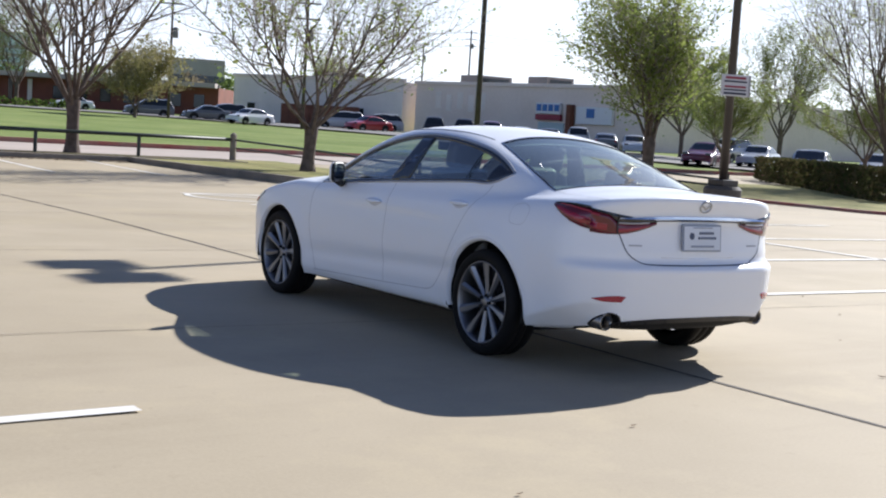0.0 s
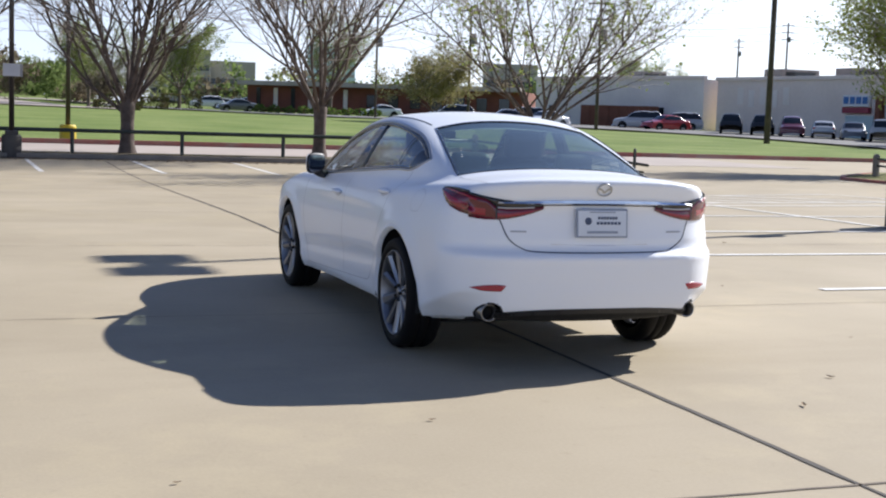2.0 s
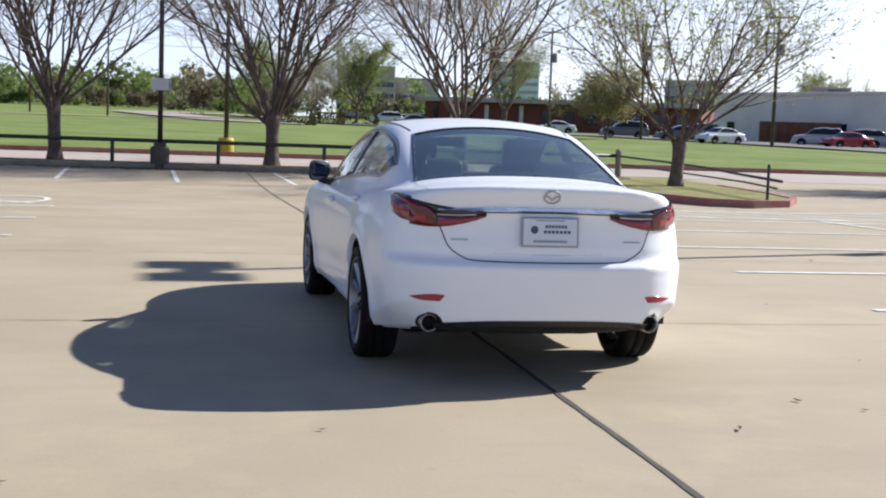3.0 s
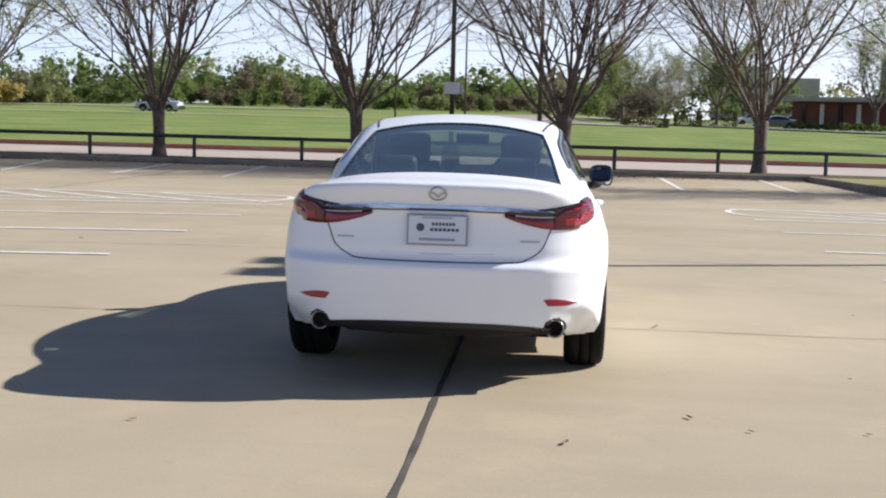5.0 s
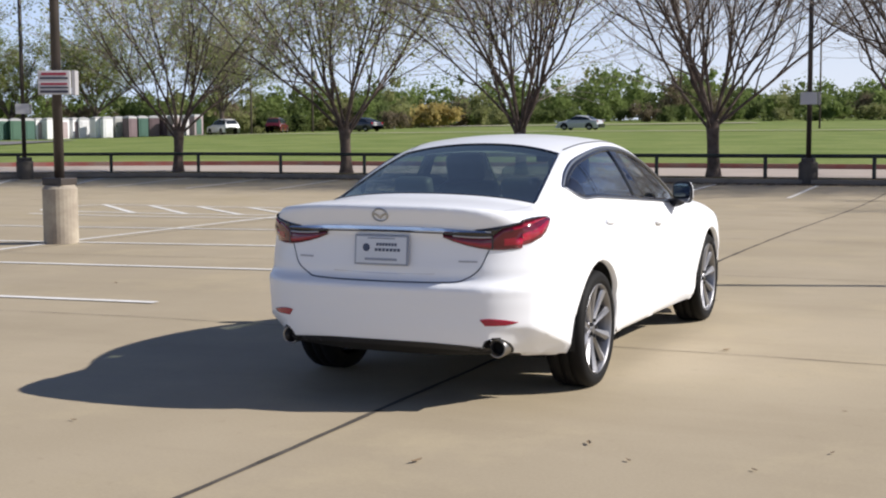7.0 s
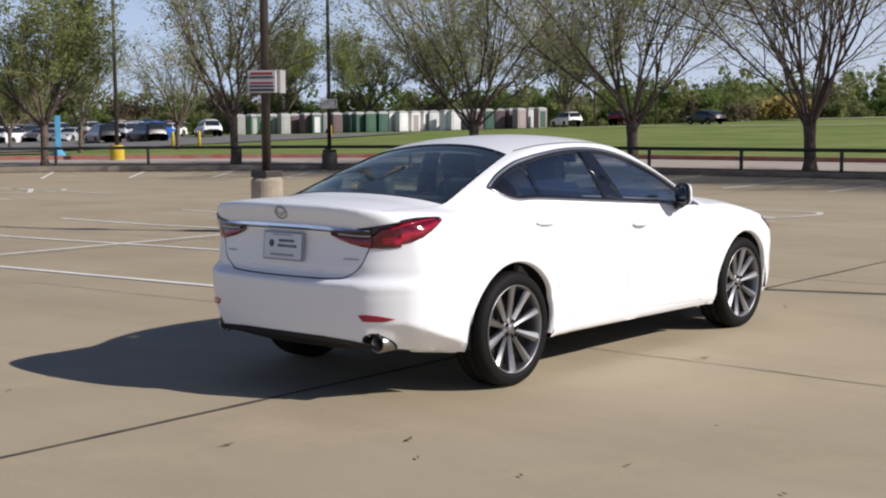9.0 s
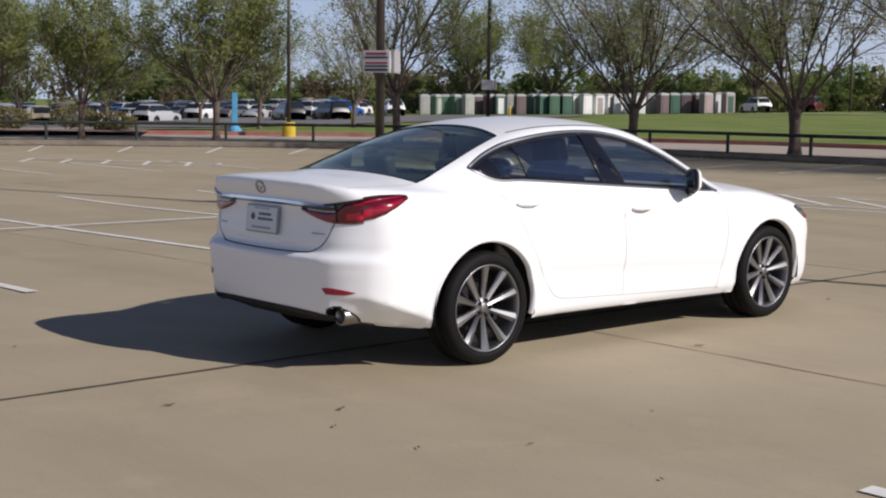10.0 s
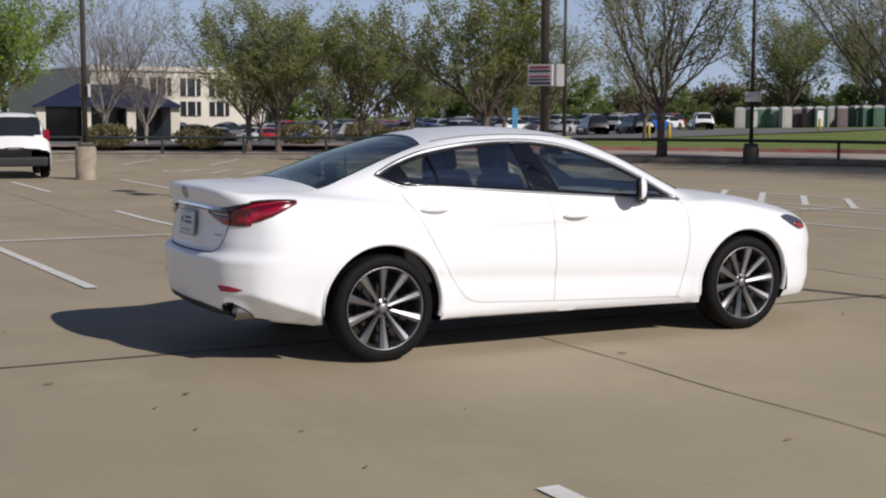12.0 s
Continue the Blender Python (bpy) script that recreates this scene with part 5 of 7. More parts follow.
def cabin(car):
    part("cabin_floor", bm_box(1.45, 2.3, 0.04, (0, 1.2, 0.33)), M_INNER, car)
    part("parcel_shelf", bm_box(1.22, 0.52, 0.03, (0, -0.06, 1.00), 0.01), M_INNER, car, "dark rear parcel shelf")
    part("dashboard", soft_block(1.44, 0.50, 0.34, (0, 2.28, 0.80), 0.10), M_INNER, car, "dark dashboard")
    part("steering_wheel", (*tube([(-0.37 + 0.185 * math.cos(a), 1.98 - 0.05 * math.sin(a), 0.90 + 0.175 * math.sin(a)) for a in np.linspace(0, 2 * math.pi, 25)], 0.016, 8), True), M_SEAT, car)
    part("inner_mirror", soft_block(0.24, 0.03, 0.07, (0, 1.78, 1.28), 0.015), M_BLACKTRIM, car)
    for s in (-1, 1):
        x = 0.37 * s
        seat = part("front_seat", soft_block(0.50, 0.52, 0.20, (x, 1.50, 0.52), 0.08), M_SEAT, car, "black leather front seat")
        part("seat_back", soft_block(0.50, 0.17, 0.62, (0, 0, 0), 0.075, 0.16), M_SEAT, seat, m=pose(x, 1.17, 0.83, 14, 0, 0))
        part("headrest", soft_block(0.27, 0.11, 0.19, (0, 0, 0), 0.05), M_SEAT, seat, m=pose(x, 1.055, 1.225, 12, 0, 0))
        part("rear_headrest", soft_block(0.25, 0.10, 0.15, (0, 0, 0), 0.05), M_SEAT, car, m=pose(0.36 * s, 0.20, 1.12, 18, 0, 0))
    bench = part("rear_bench", soft_block(1.34, 0.50, 0.20, (0, 0.62, 0.55), 0.08), M_SEAT, car, "black leather rear bench")
    part("bench_back", soft_block(1.32, 0.18, 0.56, (0, 0, 0), 0.07), M_SEAT, bench, m=pose(0, 0.30, 0.80, 22, 0, 0))
    for s in (-1, 1):
        part("door_lining", bm_box(0.05, 1.9, 0.48, (s * 0.755, 1.15, 0.70), 0.02), M_INNER, car)
    part("headliner", headliner_mesh(), M_LIGHTTRIM, car, "pale grey headliner")


def headliner_mesh():
    v, f = [], []
    xs, ys = np.linspace(-0.52, 0.52, 9), np.linspace(0.42, 1.64, 9)
    for y in ys:
        for x in xs:
            v.append((x, y, float(interp(ROOF, np.array(y))) - 0.05 * (x / 0.6) ** 2 - 0.035))
    for j in range(8):
        for i in range(8):
            a = j * 9 + i
            f.append((a, a + 1, a + 10, a + 9))
    return v, f, True


build_saloon()


# ---- trees ----
def grow(seed, height, spread, limbs, trunk_h, trunk_r, leaves, leaf_size, levels=3, upright=0.55):
    """A vase-shaped tree: a short trunk, many rising limbs that fork again and again. Branch and leaf arrays."""
    rnd = random.Random(seed)
    bv, bf, lv, lf, wv, wf = [], [], [], [], [], []
    tips = []

    def stick(path, radii, sides, tv=bv, tf=bf):
        v, f = tube(path, radii, sides)
        f = f[:-2]
        o = len(tv)
        tv.extend(v)
        tf.extend(tuple(i + o for i in q) for q in f)

    def branch(p, d, length, r, level):
        n = 5 if level < 2 else (3 if level < 3 else 1)
        path, radii = [p], [r]
        q = p.copy()
        for k in range(n):
            d = (d + Vector((rnd.gauss(0, 0.17), rnd.gauss(0, 0.17), (0.05, 0.075, 0.04, 0.0)[min(level, 3)] * upright / 0.55 + rnd.gauss(0, 0.07)))).normalized()
            q = q + d * length / n
            path.append(q.copy())
            radii.append(max(0.0042 if limbs > 12 else 0.004, r * (1 - (0.68 if level == 0 else 0.72) * (k + 1) / n)))
        if level >= 1:
            tips.extend((s, d) for s in path[2:-1])
        if level < 2:
            stick(path, radii, 6 if level < 1 else 5)
        else:
            stick(path, radii, 3, wv, wf)
        if level >= levels:
            tips.append((q, d))
            return
        kids = rnd.randint(8, 10) if level == 0 else rnd.randint(5, 7) if level == 1 else rnd.randint(3, 4) + (1 if limbs > 12 else 0)
        for k in range(kids):
            t = 0.16 + 0.84 * (k + rnd.random()) / kids
            i = min(n - 1, int(t * n))
            s = path[i].lerp(path[i + 1], t * n - i)
            side = Vector((rnd.gauss(0, 1), rnd.gauss(0, 1), rnd.gauss(0.1, 0.6)))
            side = (side - d * side.dot(d)).normalized()
            ang = rnd.uniform(0.35, 0.85)
            nd = (d * math.cos(ang) + side * math.sin(ang)).normalized()
            branch(s, nd, length * rnd.uniform(0.36, 0.62) * (1.2 - 0.4 * t), max(0.0072 if limbs > 12 else 0.007, radii[i] * 0.60), level + 1)
        if level >= 2:
            tips.append((q, d))

    base = Vector((0, 0, -0.25))
    top = Vector((rnd.gauss(0, 0.04), rnd.gauss(0, 0.04), trunk_h))
    stick([base, Vector((0, 0, 0.05)), Vector((0, 0, 0.3)), top * 0.65, top, top + Vector((0, 0, 0.25))], [trunk_r * 1.7, trunk_r * 1.3, trunk_r * 1.02, trunk_r * 0.95, trunk_r * 1.1, trunk_r * 0.7], 12)
    for k in range(limbs):
        a = 2 * math.pi * (k + rnd.uniform(-0.3, 0.3)) / limbs
        tilt = spread * (0.35 + 0.65 * ((k * 0.618) % 1.0))
        d = Vector((math.cos(a) * math.sin(tilt), math.sin(a) * math.sin(tilt), math.cos(tilt)))
        branch(top + Vector((math.cos(a), math.sin(a), 0)) * trunk_r * 0.45 + Vector((0, 0, rnd.uniform(-0.25, 0.2))), d,
               (height - trunk_h) * rnd.uniform(0.78, 1.0) / (0.55 + 0.45 * math.cos(tilt)), trunk_r * rnd.uniform(0.36, 0.52) * (1 if limbs < 10 else 0.60), 0)
    for k in range(leaves):
        p, d = tips[rnd.randrange(len(tips))]
        c = p - d * rnd.uniform(-0.15, 0.9) + Vector((rnd.gauss(0, 0.12), rnd.gauss(0, 0.12), rnd.gauss(0, 0.12)))
        u = Vector((rnd.gauss(0, 1), rnd.gauss(0, 1), rnd.gauss(0, 0.6))).normalized() * leaf_size * rnd.uniform(0.5, 1.2)
        w = u.orthogonal().normalized() * u.length * rnd.uniform(0.5, 0.8)
        w.rotate(Matrix.Rotation(rnd.uniform(0, 6.28), 3, u))
        o = len(lv)
        lv.extend([c - u, c + w, c + u, c - w])
        lf.append((o, o + 1, o + 2, o + 3))
    return (bv, bf, True), (wv, wf, True), (lv, lf)


TREE_KINDS = {}


def tree_kind(key, *args, leaf=None, bark=None, twig=None, **kw):
    w, fine, l = grow(*args, **kw)
    a, c = mesh_of("branches", *w), mesh_of("twigs", *fine)
    a.materials.append(bark or M_BARK)
    c.materials.append(twig or M_TWIG)
    b = None
    if l[0]:
        b = mesh_of("leaves", *l)
        b.materials.append(leaf)
    TREE_KINDS[key] = (a, c, b)


def plant(key, x, y, z, turn, s, label, group="trees along the rail"):
    t = empty("tree", pose(x, y, z, 0, 0, turn), label, "tree", group)
    t.scale = (s, s, s)
    a, c, b = TREE_KINDS[key]
    part("branch_frame", a, None, t)
    part("twig_crown", c, None, t)
    if b:
        part("foliage", b, None, t)
    return t


# (seed, height, spread, limbs, trunk height, trunk radius, leaves, leaf size)
tree_kind("bare", 3, 8.6, 0.80, 17, 1.55, 0.185, 700, 0.045, leaf=M_LEAF_PALE)
tree_kind("bare_red", 8, 8.8, 0.78, 19, 1.35, 0.20, 350, 0.045, leaf=M_LEAF_DRY)
tree_kind("bare_wide", 15, 8.4, 0.92, 15, 1.45, 0.19, 900, 0.05, leaf=M_LEAF_PALE)
tree_kind("budding", 21, 7.6, 0.9, 13, 1.3, 0.165, 13500, 0.060, leaf=M_LEAF_PALE)
tree_kind("island_bud", 27, 6.6, 1.12, 11, 1.25, 0.20, 3400, 0.07, leaf=M_LEAF_LIME)
tree_kind("leafing", 33, 7.8, 0.80, 7, 1.9, 0.17, 14000, 0.062, leaf=M_LEAF)
tree_kind("leafing_thin", 41, 7.4, 0.85, 7, 1.8, 0.16, 9500, 0.058, leaf=M_LEAF)
tree_kind("full", 52, 7.5, 0.95, 8, 1.9, 0.18, 24000, 0.078, leaf=M_LEAF)
tree_kind("big_leafy", 61, 5.3, 0.50, 12, 1.2, 0.19, 19000, 0.058, leaf=M_LEAF_LIME)
tree_kind("bare_grey", 83, 6.6, 0.50, 12, 1.3, 0.13, 0, 0.05, bark=M_BARK_GREY, twig=M_BARK_GREY)
tree_kind("fresh_green", 91, 6.4, 0.80, 9, 1.5, 0.15, 19000, 0.085, leaf=M_LEAF_FRESH)
tree_kind("bare_bud", 71, 8.4, 0.82, 16, 1.45, 0.18, 7000, 0.055, leaf=M_LEAF_PALE)
tree_kind("round_pale", 67, 5.6, 1.05, 12, 0.8, 0.15, 14000, 0.11, leaf=M_LEAF_TAN)
BARE = "bare vase-shaped tree with reddish brown upright branches"
for key, x, y, turn, s, label in (
        ("bare_wide", 6.5, 30.95, 40, 1.0, BARE), ("bare_red", 0.86, 30.95, 0, 1.0, BARE), ("bare", -5.23, 30.95, 75, 1.0, BARE),
        ("bare_bud", -11.2, 30.95, 140, 1.0, "vase-shaped tree with fine pale green buds"), ("budding", -17.3, 30.95, 200, 1.1, "vase-shaped tree with many pale green buds"),
        ("budding", -23.6, 30.5, 20, 1.0, "young tree with sparse yellow-green buds"),
        ("leafing_thin", -31.2, 26.1, 90, 0.9, "budding tree with thin yellow-green leaves"),
        ("full", -36.9, 21.9, 60, 0.74, "tree in fresh green leaf beside the rail"),
        ("full", -41.2, 18.5, 10, 0.64, "tree in dense green leaf beside the rail"),
        ("full", -43.5, 15.75, 200, 0.66, "tree in fresh green leaf beside the rail"),
        ("leafing", -44.6, 14.85, 300, 0.69, "tree in fresh green leaf beside the rail"),
        ("island_bud", 10.98, 24.9, 120, 0.86, "small spreading tree with pale buds on the island"),
        ("big_leafy", 24.6, 26.4, 50, 1.1, "large tree in fresh green leaf behind the light pole"),
        ("bare_bud", 36.5, 26.0, 150, 1.05, "tall tree with sparse new leaves above the hedge")):
    plant(key, x, y, 0.05, turn, s, label)


# ---- surroundings ----
M_STORE = mat("painted_block_wall", (0.83, 0.71, 0.63), 0.85, var=0.08, scale=0.2, fine=3, second=(0.75, 0.63, 0.55))
M_STORE_PALE = mat("pale_block_wall", (0.86, 0.77, 0.70), 0.85, var=0.06, scale=0.3, fine=4)
M_BRICK = mat("red_brick", (0.22, 0.075, 0.05), 0.85, var=0.15, scale=0.5, fine=6, second=(0.16, 0.055, 0.04))
M_ROOFGREY = mat("grey_fascia", (0.22, 0.21, 0.20), 0.7, var=0.1, scale=0.5, fine=4)
M_ROOFPALE = mat("pale_grey_fascia", (0.46, 0.40, 0.37), 0.7, var=0.1, scale=0.5, fine=4)
M_TEAL = mat("teal_curtain_wall", (0.55, 0.70, 0.74), 0.25, var=0.12, scale=0.08, fine=0.3)
M_OFFICE = mat("tan_office_wall", (0.40, 0.37, 0.34), 0.8, var=0.1, scale=0.1, fine=1)
M_PANE = plain("dark_pane", (0.02, 0.025, 0.03), 0.08)
M_CREAM = mat("cream_stucco", (0.68, 0.63, 0.54), 0.85, var=0.05, scale=0.2, fine=3)
M_NAVY = mat("navy_metal_roof", (0.024, 0.030, 0.068), 0.5, var=0.1, scale=0.5, fine=4)
M_WOODPOLE = mat("tarred_wood_pole", (0.10, 0.08, 0.06), 0.9, var=0.2, scale=1, fine=10)
M_YELLOW = mat("yellow_paint", (0.62, 0.44, 0.03), 0.6, var=0.12, scale=3, fine=20)
M_BLUE = mat("bright_blue_fabric", (0.10, 0.38, 0.66), 0.6, var=0.1, scale=2, fine=20)
M_HEDGE = leafy("hedge_leaf", (0.06, 0.075, 0.025), (0.12, 0.095, 0.05), 0.3)
M_SHRUB = leafy("dry_olive_shrub_leaf", (0.23, 0.195, 0.105), (0.15, 0.145, 0.065), 0.35)
M_FENCE = mat("rust_brown_wall", (0.20, 0.075, 0.045), 0.85, var=0.12, scale=1, fine=8)
M_SIGNBLUE = plain("sign_blue", (0.05, 0.16, 0.42), 0.5)
M_SIGNWHITE = plain("sign_white_panel", (0.75, 0.75, 0.75), 0.5)
M_GRAVEL = mat("reddish_gravel_bed", (0.44, 0.31, 0.235), 0.95, var=0.2, scale=1, fine=12, bump=0.01)


def far_at(eye, az, d):
    return eye[0] + d * math.cos(radians(az)), eye[1] + d * math.sin(radians(az))


EYE_A, EYE_B, EYE_C, EYE_D = (-5.0, -7.0), (1.2, -7.5), (5.5, -6.1), (8.3, -3.3)


def wall_run(name, pts, z0, z1, thick, material, label, category="building", roof=None, openings=(), deep=14.0):
    """A building whose seen face follows plan points; parts: each wall stretch, roof edge, windows."""
    b = empty(name, pose(pts[0][0], pts[0][1], z0), label, category)
    ox, oy = pts[0]
    for (x0, y0), (x1, y1) in zip(pts, pts[1:]):
        d = Vector((x1 - x0, y1 - y0))
        L = d.length
        ang = math.degrees(math.atan2(d.y, d.x))
        m = pose(x0 - ox, y0 - oy, 0, 0, 0, ang)
        part("wall", bm_box(L, deep, z1 - z0 + 1.5, (L / 2, deep / 2, (z1 - z0 - 1.5) / 2)), material, b, m=m)
        part("roof_edge", bm_box(L + 0.3, 0.5, 0.35, (L / 2, 0.05, z1 - z0 + 0.17), 0.03), roof or material, b, m=m)
    return b


def on_wall(b, pts, k, along, z, w, h, material, name="window", proud=0.06, depth=0.12, label=""):
    """A panel or window on stretch k of a building made by wall_run."""
    (x0, y0), (x1, y1) = pts[k], pts[k + 1]
    ang = math.degrees(math.atan2(y1 - y0, x1 - x0))
    m = pose(x0 - pts[0][0], y0 - pts[0][1], 0, 0, 0, ang)
    return part(name, bm_box(w, depth, h, (along, -proud, z), 0.01), material, b, label, m=m)


def build_buildings():
    # beige store with its long blank side
    st = [(57.2, 131.0), (64.6, 106.8), (65.6, 105.9), (69.5, 76.0), (72.0, 55.0)][:4]
    zb, zt = 0.8, 5.8
    b = wall_run("store_building", st[:2], zb, zt, 0.4, M_STORE_PALE, "long beige block store with a flat roof", roof=M_STORE, deep=40)
    for k in range(4):
        on_wall(b, st, 0, 3.0 + 5.5 * k, 1.4, 1.1, 1.5, M_PANE)
    b2 = wall_run("store_building", st[2:4], zb, zt - 0.15, 0.4, M_STORE, "long beige block store with shop signs", roof=M_STORE, deep=40)
    s2 = st[2:4]
    for k in range(5):
        on_wall(b2, s2, 0, 3.5 + 1.6 * k, 3.4 - 0.25 * (k % 2), 0.8, 1.6, M_STORE_PALE, "wall_patch", 0.02, 0.05)
    on_wall(b2, s2, 0, 19.0, 3.0, 3.0, 0.95, M_SIGNWHITE, "shop_sign", 0.25, 0.3, "white shop sign with blue shapes")
    for k in range(4):
        on_wall(b2, s2, 0, 17.9 + 0.74 * k, 3.05, 0.55, 0.6, M_SIGNBLUE, "sign_shape", 0.42, 0.08)
    on_wall(b2, s2, 0, 19.0, 2.2, 3.1, 0.5, M_SIGN_RED, "shop_sign", 0.25, 0.3, "red shop sign panel")
    on_wall(b2, s2, 0, 19.2, 0.75, 3.2, 2.0, M_TEAL, "shop_window", 0.05, 0.1)
    on_wall(b2, s2, 0, 21.8, 1.7, 0.5, 3.4, M_FENCE, "pier", 0.4, 0.6)
    on_wall(b2, s2, 0, 24.6, 2.5, 4.2, 1.5, M_SIGNWHITE, "shop_sign", 0.25, 0.3, "pale shop sign with a dark roundel")
    on_wall(b2, s2, 0, 24.2, 2.7, 0.9, 0.8, M_SIGNBLUE, "sign_shape", 0.42, 0.08)
    for x, y, sx in ((71.0, 101.5, 4.2), (72.5, 93.0, 3.2), (66.0, 121.0, 3.0)):
        u = empty("roof_unit", pose(x, y, 5.8), "grey air conditioning unit on the store roof", "roof unit", "roof units")
        part("casing", bm_box(sx, 3, 1.1, (0, 0, 0.5), 0.05), M_ROOFGREY, u)
        part("grille", bm_box(sx * 0.8, 0.05, 0.6, (0, -1.52, 0.5)), M_PANE, u)
    # dumpster screen
    f = empty("screen_wall", pose(57.0, 117.5, 1.0), "rust brown screen wall beside the store", "wall")
    for k in range(8):
        part("panel", bm_box(1.15, 0.15, 2.2, (k * 1.2, 0, 0.9), 0.02), M_FENCE, f, m=pose(0, 0, 0, 0, 0, -62))
    # low red brick office
    br = [(31.0, 166.0), (44.0, 157.5), (62.0, 146.0)]
    b = wall_run("brick_building", br, 1.1, 4.65, 0.4, M_BRICK, "low red brick building with a grey roof edge", roof=M_ROOFPALE, deep=25)
    for k in range(6):
        on_wall(b, br, 0, 1.6 + 2.4 * k, 1.9, 0.55, 2.6, M_STORE_PALE if k % 2 else M_PANE, "window")
    for k in range(7):
        on_wall(b, br, 1, 1.6 + 2.9 * k, 1.8, 1.3, 1.6, M_PANE)
    on_wall(b, br, 0, 7.5, 3.75, 16.0, 0.55, M_ROOFPALE, "canopy", 1.2, 2.4)
    on_wall(b, br, 1, 10.5, 3.75, 21.5, 0.55, M_ROOFPALE, "canopy", 1.2, 2.4)
    # distant offices
    for az, d, w, z0, z1, mt, lab in ((75.1, 620, 22, 5, 33, M_TEAL, "distant teal glass office block"), (81.4, 420, 18, 4, 20.5, M_OFFICE, "distant grey-brown office block"), (67.2, 300, 12, 3, 14.5, M_OFFICE, "distant grey-brown upper storey"), (79.2, 430, 14, 4, 17.5, M_OFFICE, "distant low office block")):
        x, y = far_at(EYE_A, az, d)
        t = empty("office_block", pose(x, y, z0 - 3.5, 0, 0, az - 90), lab, "building", "distant offices")
        part("tower", bm_box(w, 20, z1 - z0 + 2, (0, 0, (z1 - z0 + 2) / 2), 0.2), mt, t)
        n = max(2, int((z1 - z0) / 3.6))
        for k in range(n):
            part("window_band", bm_box(w * 0.96, 0.3, 1.5, (0, -10.0, 2 + k * 3.6)), M_PANE if mt is not M_TEAL else M_OFFICE, t)
    # cream shop across the left car park, with a navy porch roof
    c0, c1 = far_at(EYE_D, 167.5, 128), far_at(EYE_D, 160.3, 137)
    ln = math.hypot(c1[0] - c0[0], c1[1] - c0[1])
    b = empty("shop_building", pose(c1[0], c1[1], -0.5), "cream stucco shop building with tall windows", "building")
    ang = math.degrees(math.atan2(c0[1] - c1[1], c0[0] - c1[0]))
    part("wall", bm_box(ln, 20, 8.6, (ln / 2, -10, 2.3)), M_CREAM, b, m=pose(0, 0, 0, 0, 0, ang))
    part("roof_edge", bm_box(ln + 0.4, 0.6, 0.4, (ln / 2, 0, 6.5)), M_STORE_PALE, b, m=pose(0, 0, 0, 0, 0, ang))
    for k in range(4):
        for z, h in ((2.7, 1.4), (4.8, 1.7)):
            wv = part("window", bm_box(2.2, 0.2, h, (ln - 4.0 - k * 3.2, 0.05, z), 0.02), M_PANE, b, m=pose(0, 0, 0, 0, 0, ang))
            for j in (-0.5, 0.5):
                part("mullion", bm_box(0.12, 0.1, h, (ln - 4.0 - k * 3.2 + j, 0.18, z)), M_STORE_PALE, wv)
    px, py = far_at(EYE_D, 166.9, 112)
    p = empty("porch", pose(px, py, -0.65, 0, 0, 79), "navy hipped porch roof on cream columns", "porch")
    bm = bmesh.new()
    bmesh.ops.create_cone(bm, segments=4, radius1=8.2, radius2=3.4, depth=1.8, cap_ends=True, matrix=Matrix.Translation((0, 0, 3.75)) @ Matrix.Rotation(math.pi / 4, 4, "Z"))
    part("porch_roof", bm, M_NAVY, p)
    for k in range(4):
        part("column", bm_box(0.7, 0.7, 3.0, (-5.1 + 3.4 * k, -4.9, 1.4), 0.03), M_CREAM, p)
    part("back_wall", bm_box(11, 0.4, 2.9, (0, 4, 1.4)), M_PANE, p)


# ---- parked cars of the surroundings ----
CAR_SHAPES = {
    "sedan": dict(L=4.6, W=0.90, deck=[(-2.4, 0.86), (-2.2, 0.98), (-1.4, 1.0), (0, 0.95), (0.9, 0.93), (1.7, 0.86), (2.2, 0.72), (2.4, 0.6)],
                  roof=[(-2.4, 0.6), (-1.75, 0.95), (-1.0, 1.35), (-0.3, 1.45), (0.3, 1.42), (0.9, 1.08), (1.3, 0.85), (2.4, 0.4)], belt=0.97),
    "suv": dict(L=4.7, W=0.94, deck=[(-2.4, 0.95), (-2.2, 1.1), (-1.0, 1.08), (0.5, 1.06), (1.0, 1.07), (1.8, 1.0), (2.2, 0.88), (2.4, 0.7)],
                roof=[(-2.5, 0.7), (-2.28, 1.2), (-2.0, 1.58), (-1.2, 1.7), (0.0, 1.70), (0.45, 1.6), (1.0, 1.22), (1.4, 0.9), (2.4, 0.4)], belt=1.10),
    "pickup": dict(L=5.6, W=0.98, deck=[(-2.9, 1.08), (-2.7, 1.14), (-1.0, 1.14), (0.5, 1.12), (1.2, 1.14), (2.2, 1.06), (2.7, 0.95), (2.9, 0.7)],
                   roof=[(-2.9, 0.5), (-1.3, 0.9), (-1.0, 1.5), (-0.7, 1.82), (0.2, 1.84), (0.7, 1.7), (1.3, 1.25), (1.6, 0.9), (2.9, 0.4)], belt=1.2),
}
CAR_MESHES = {}


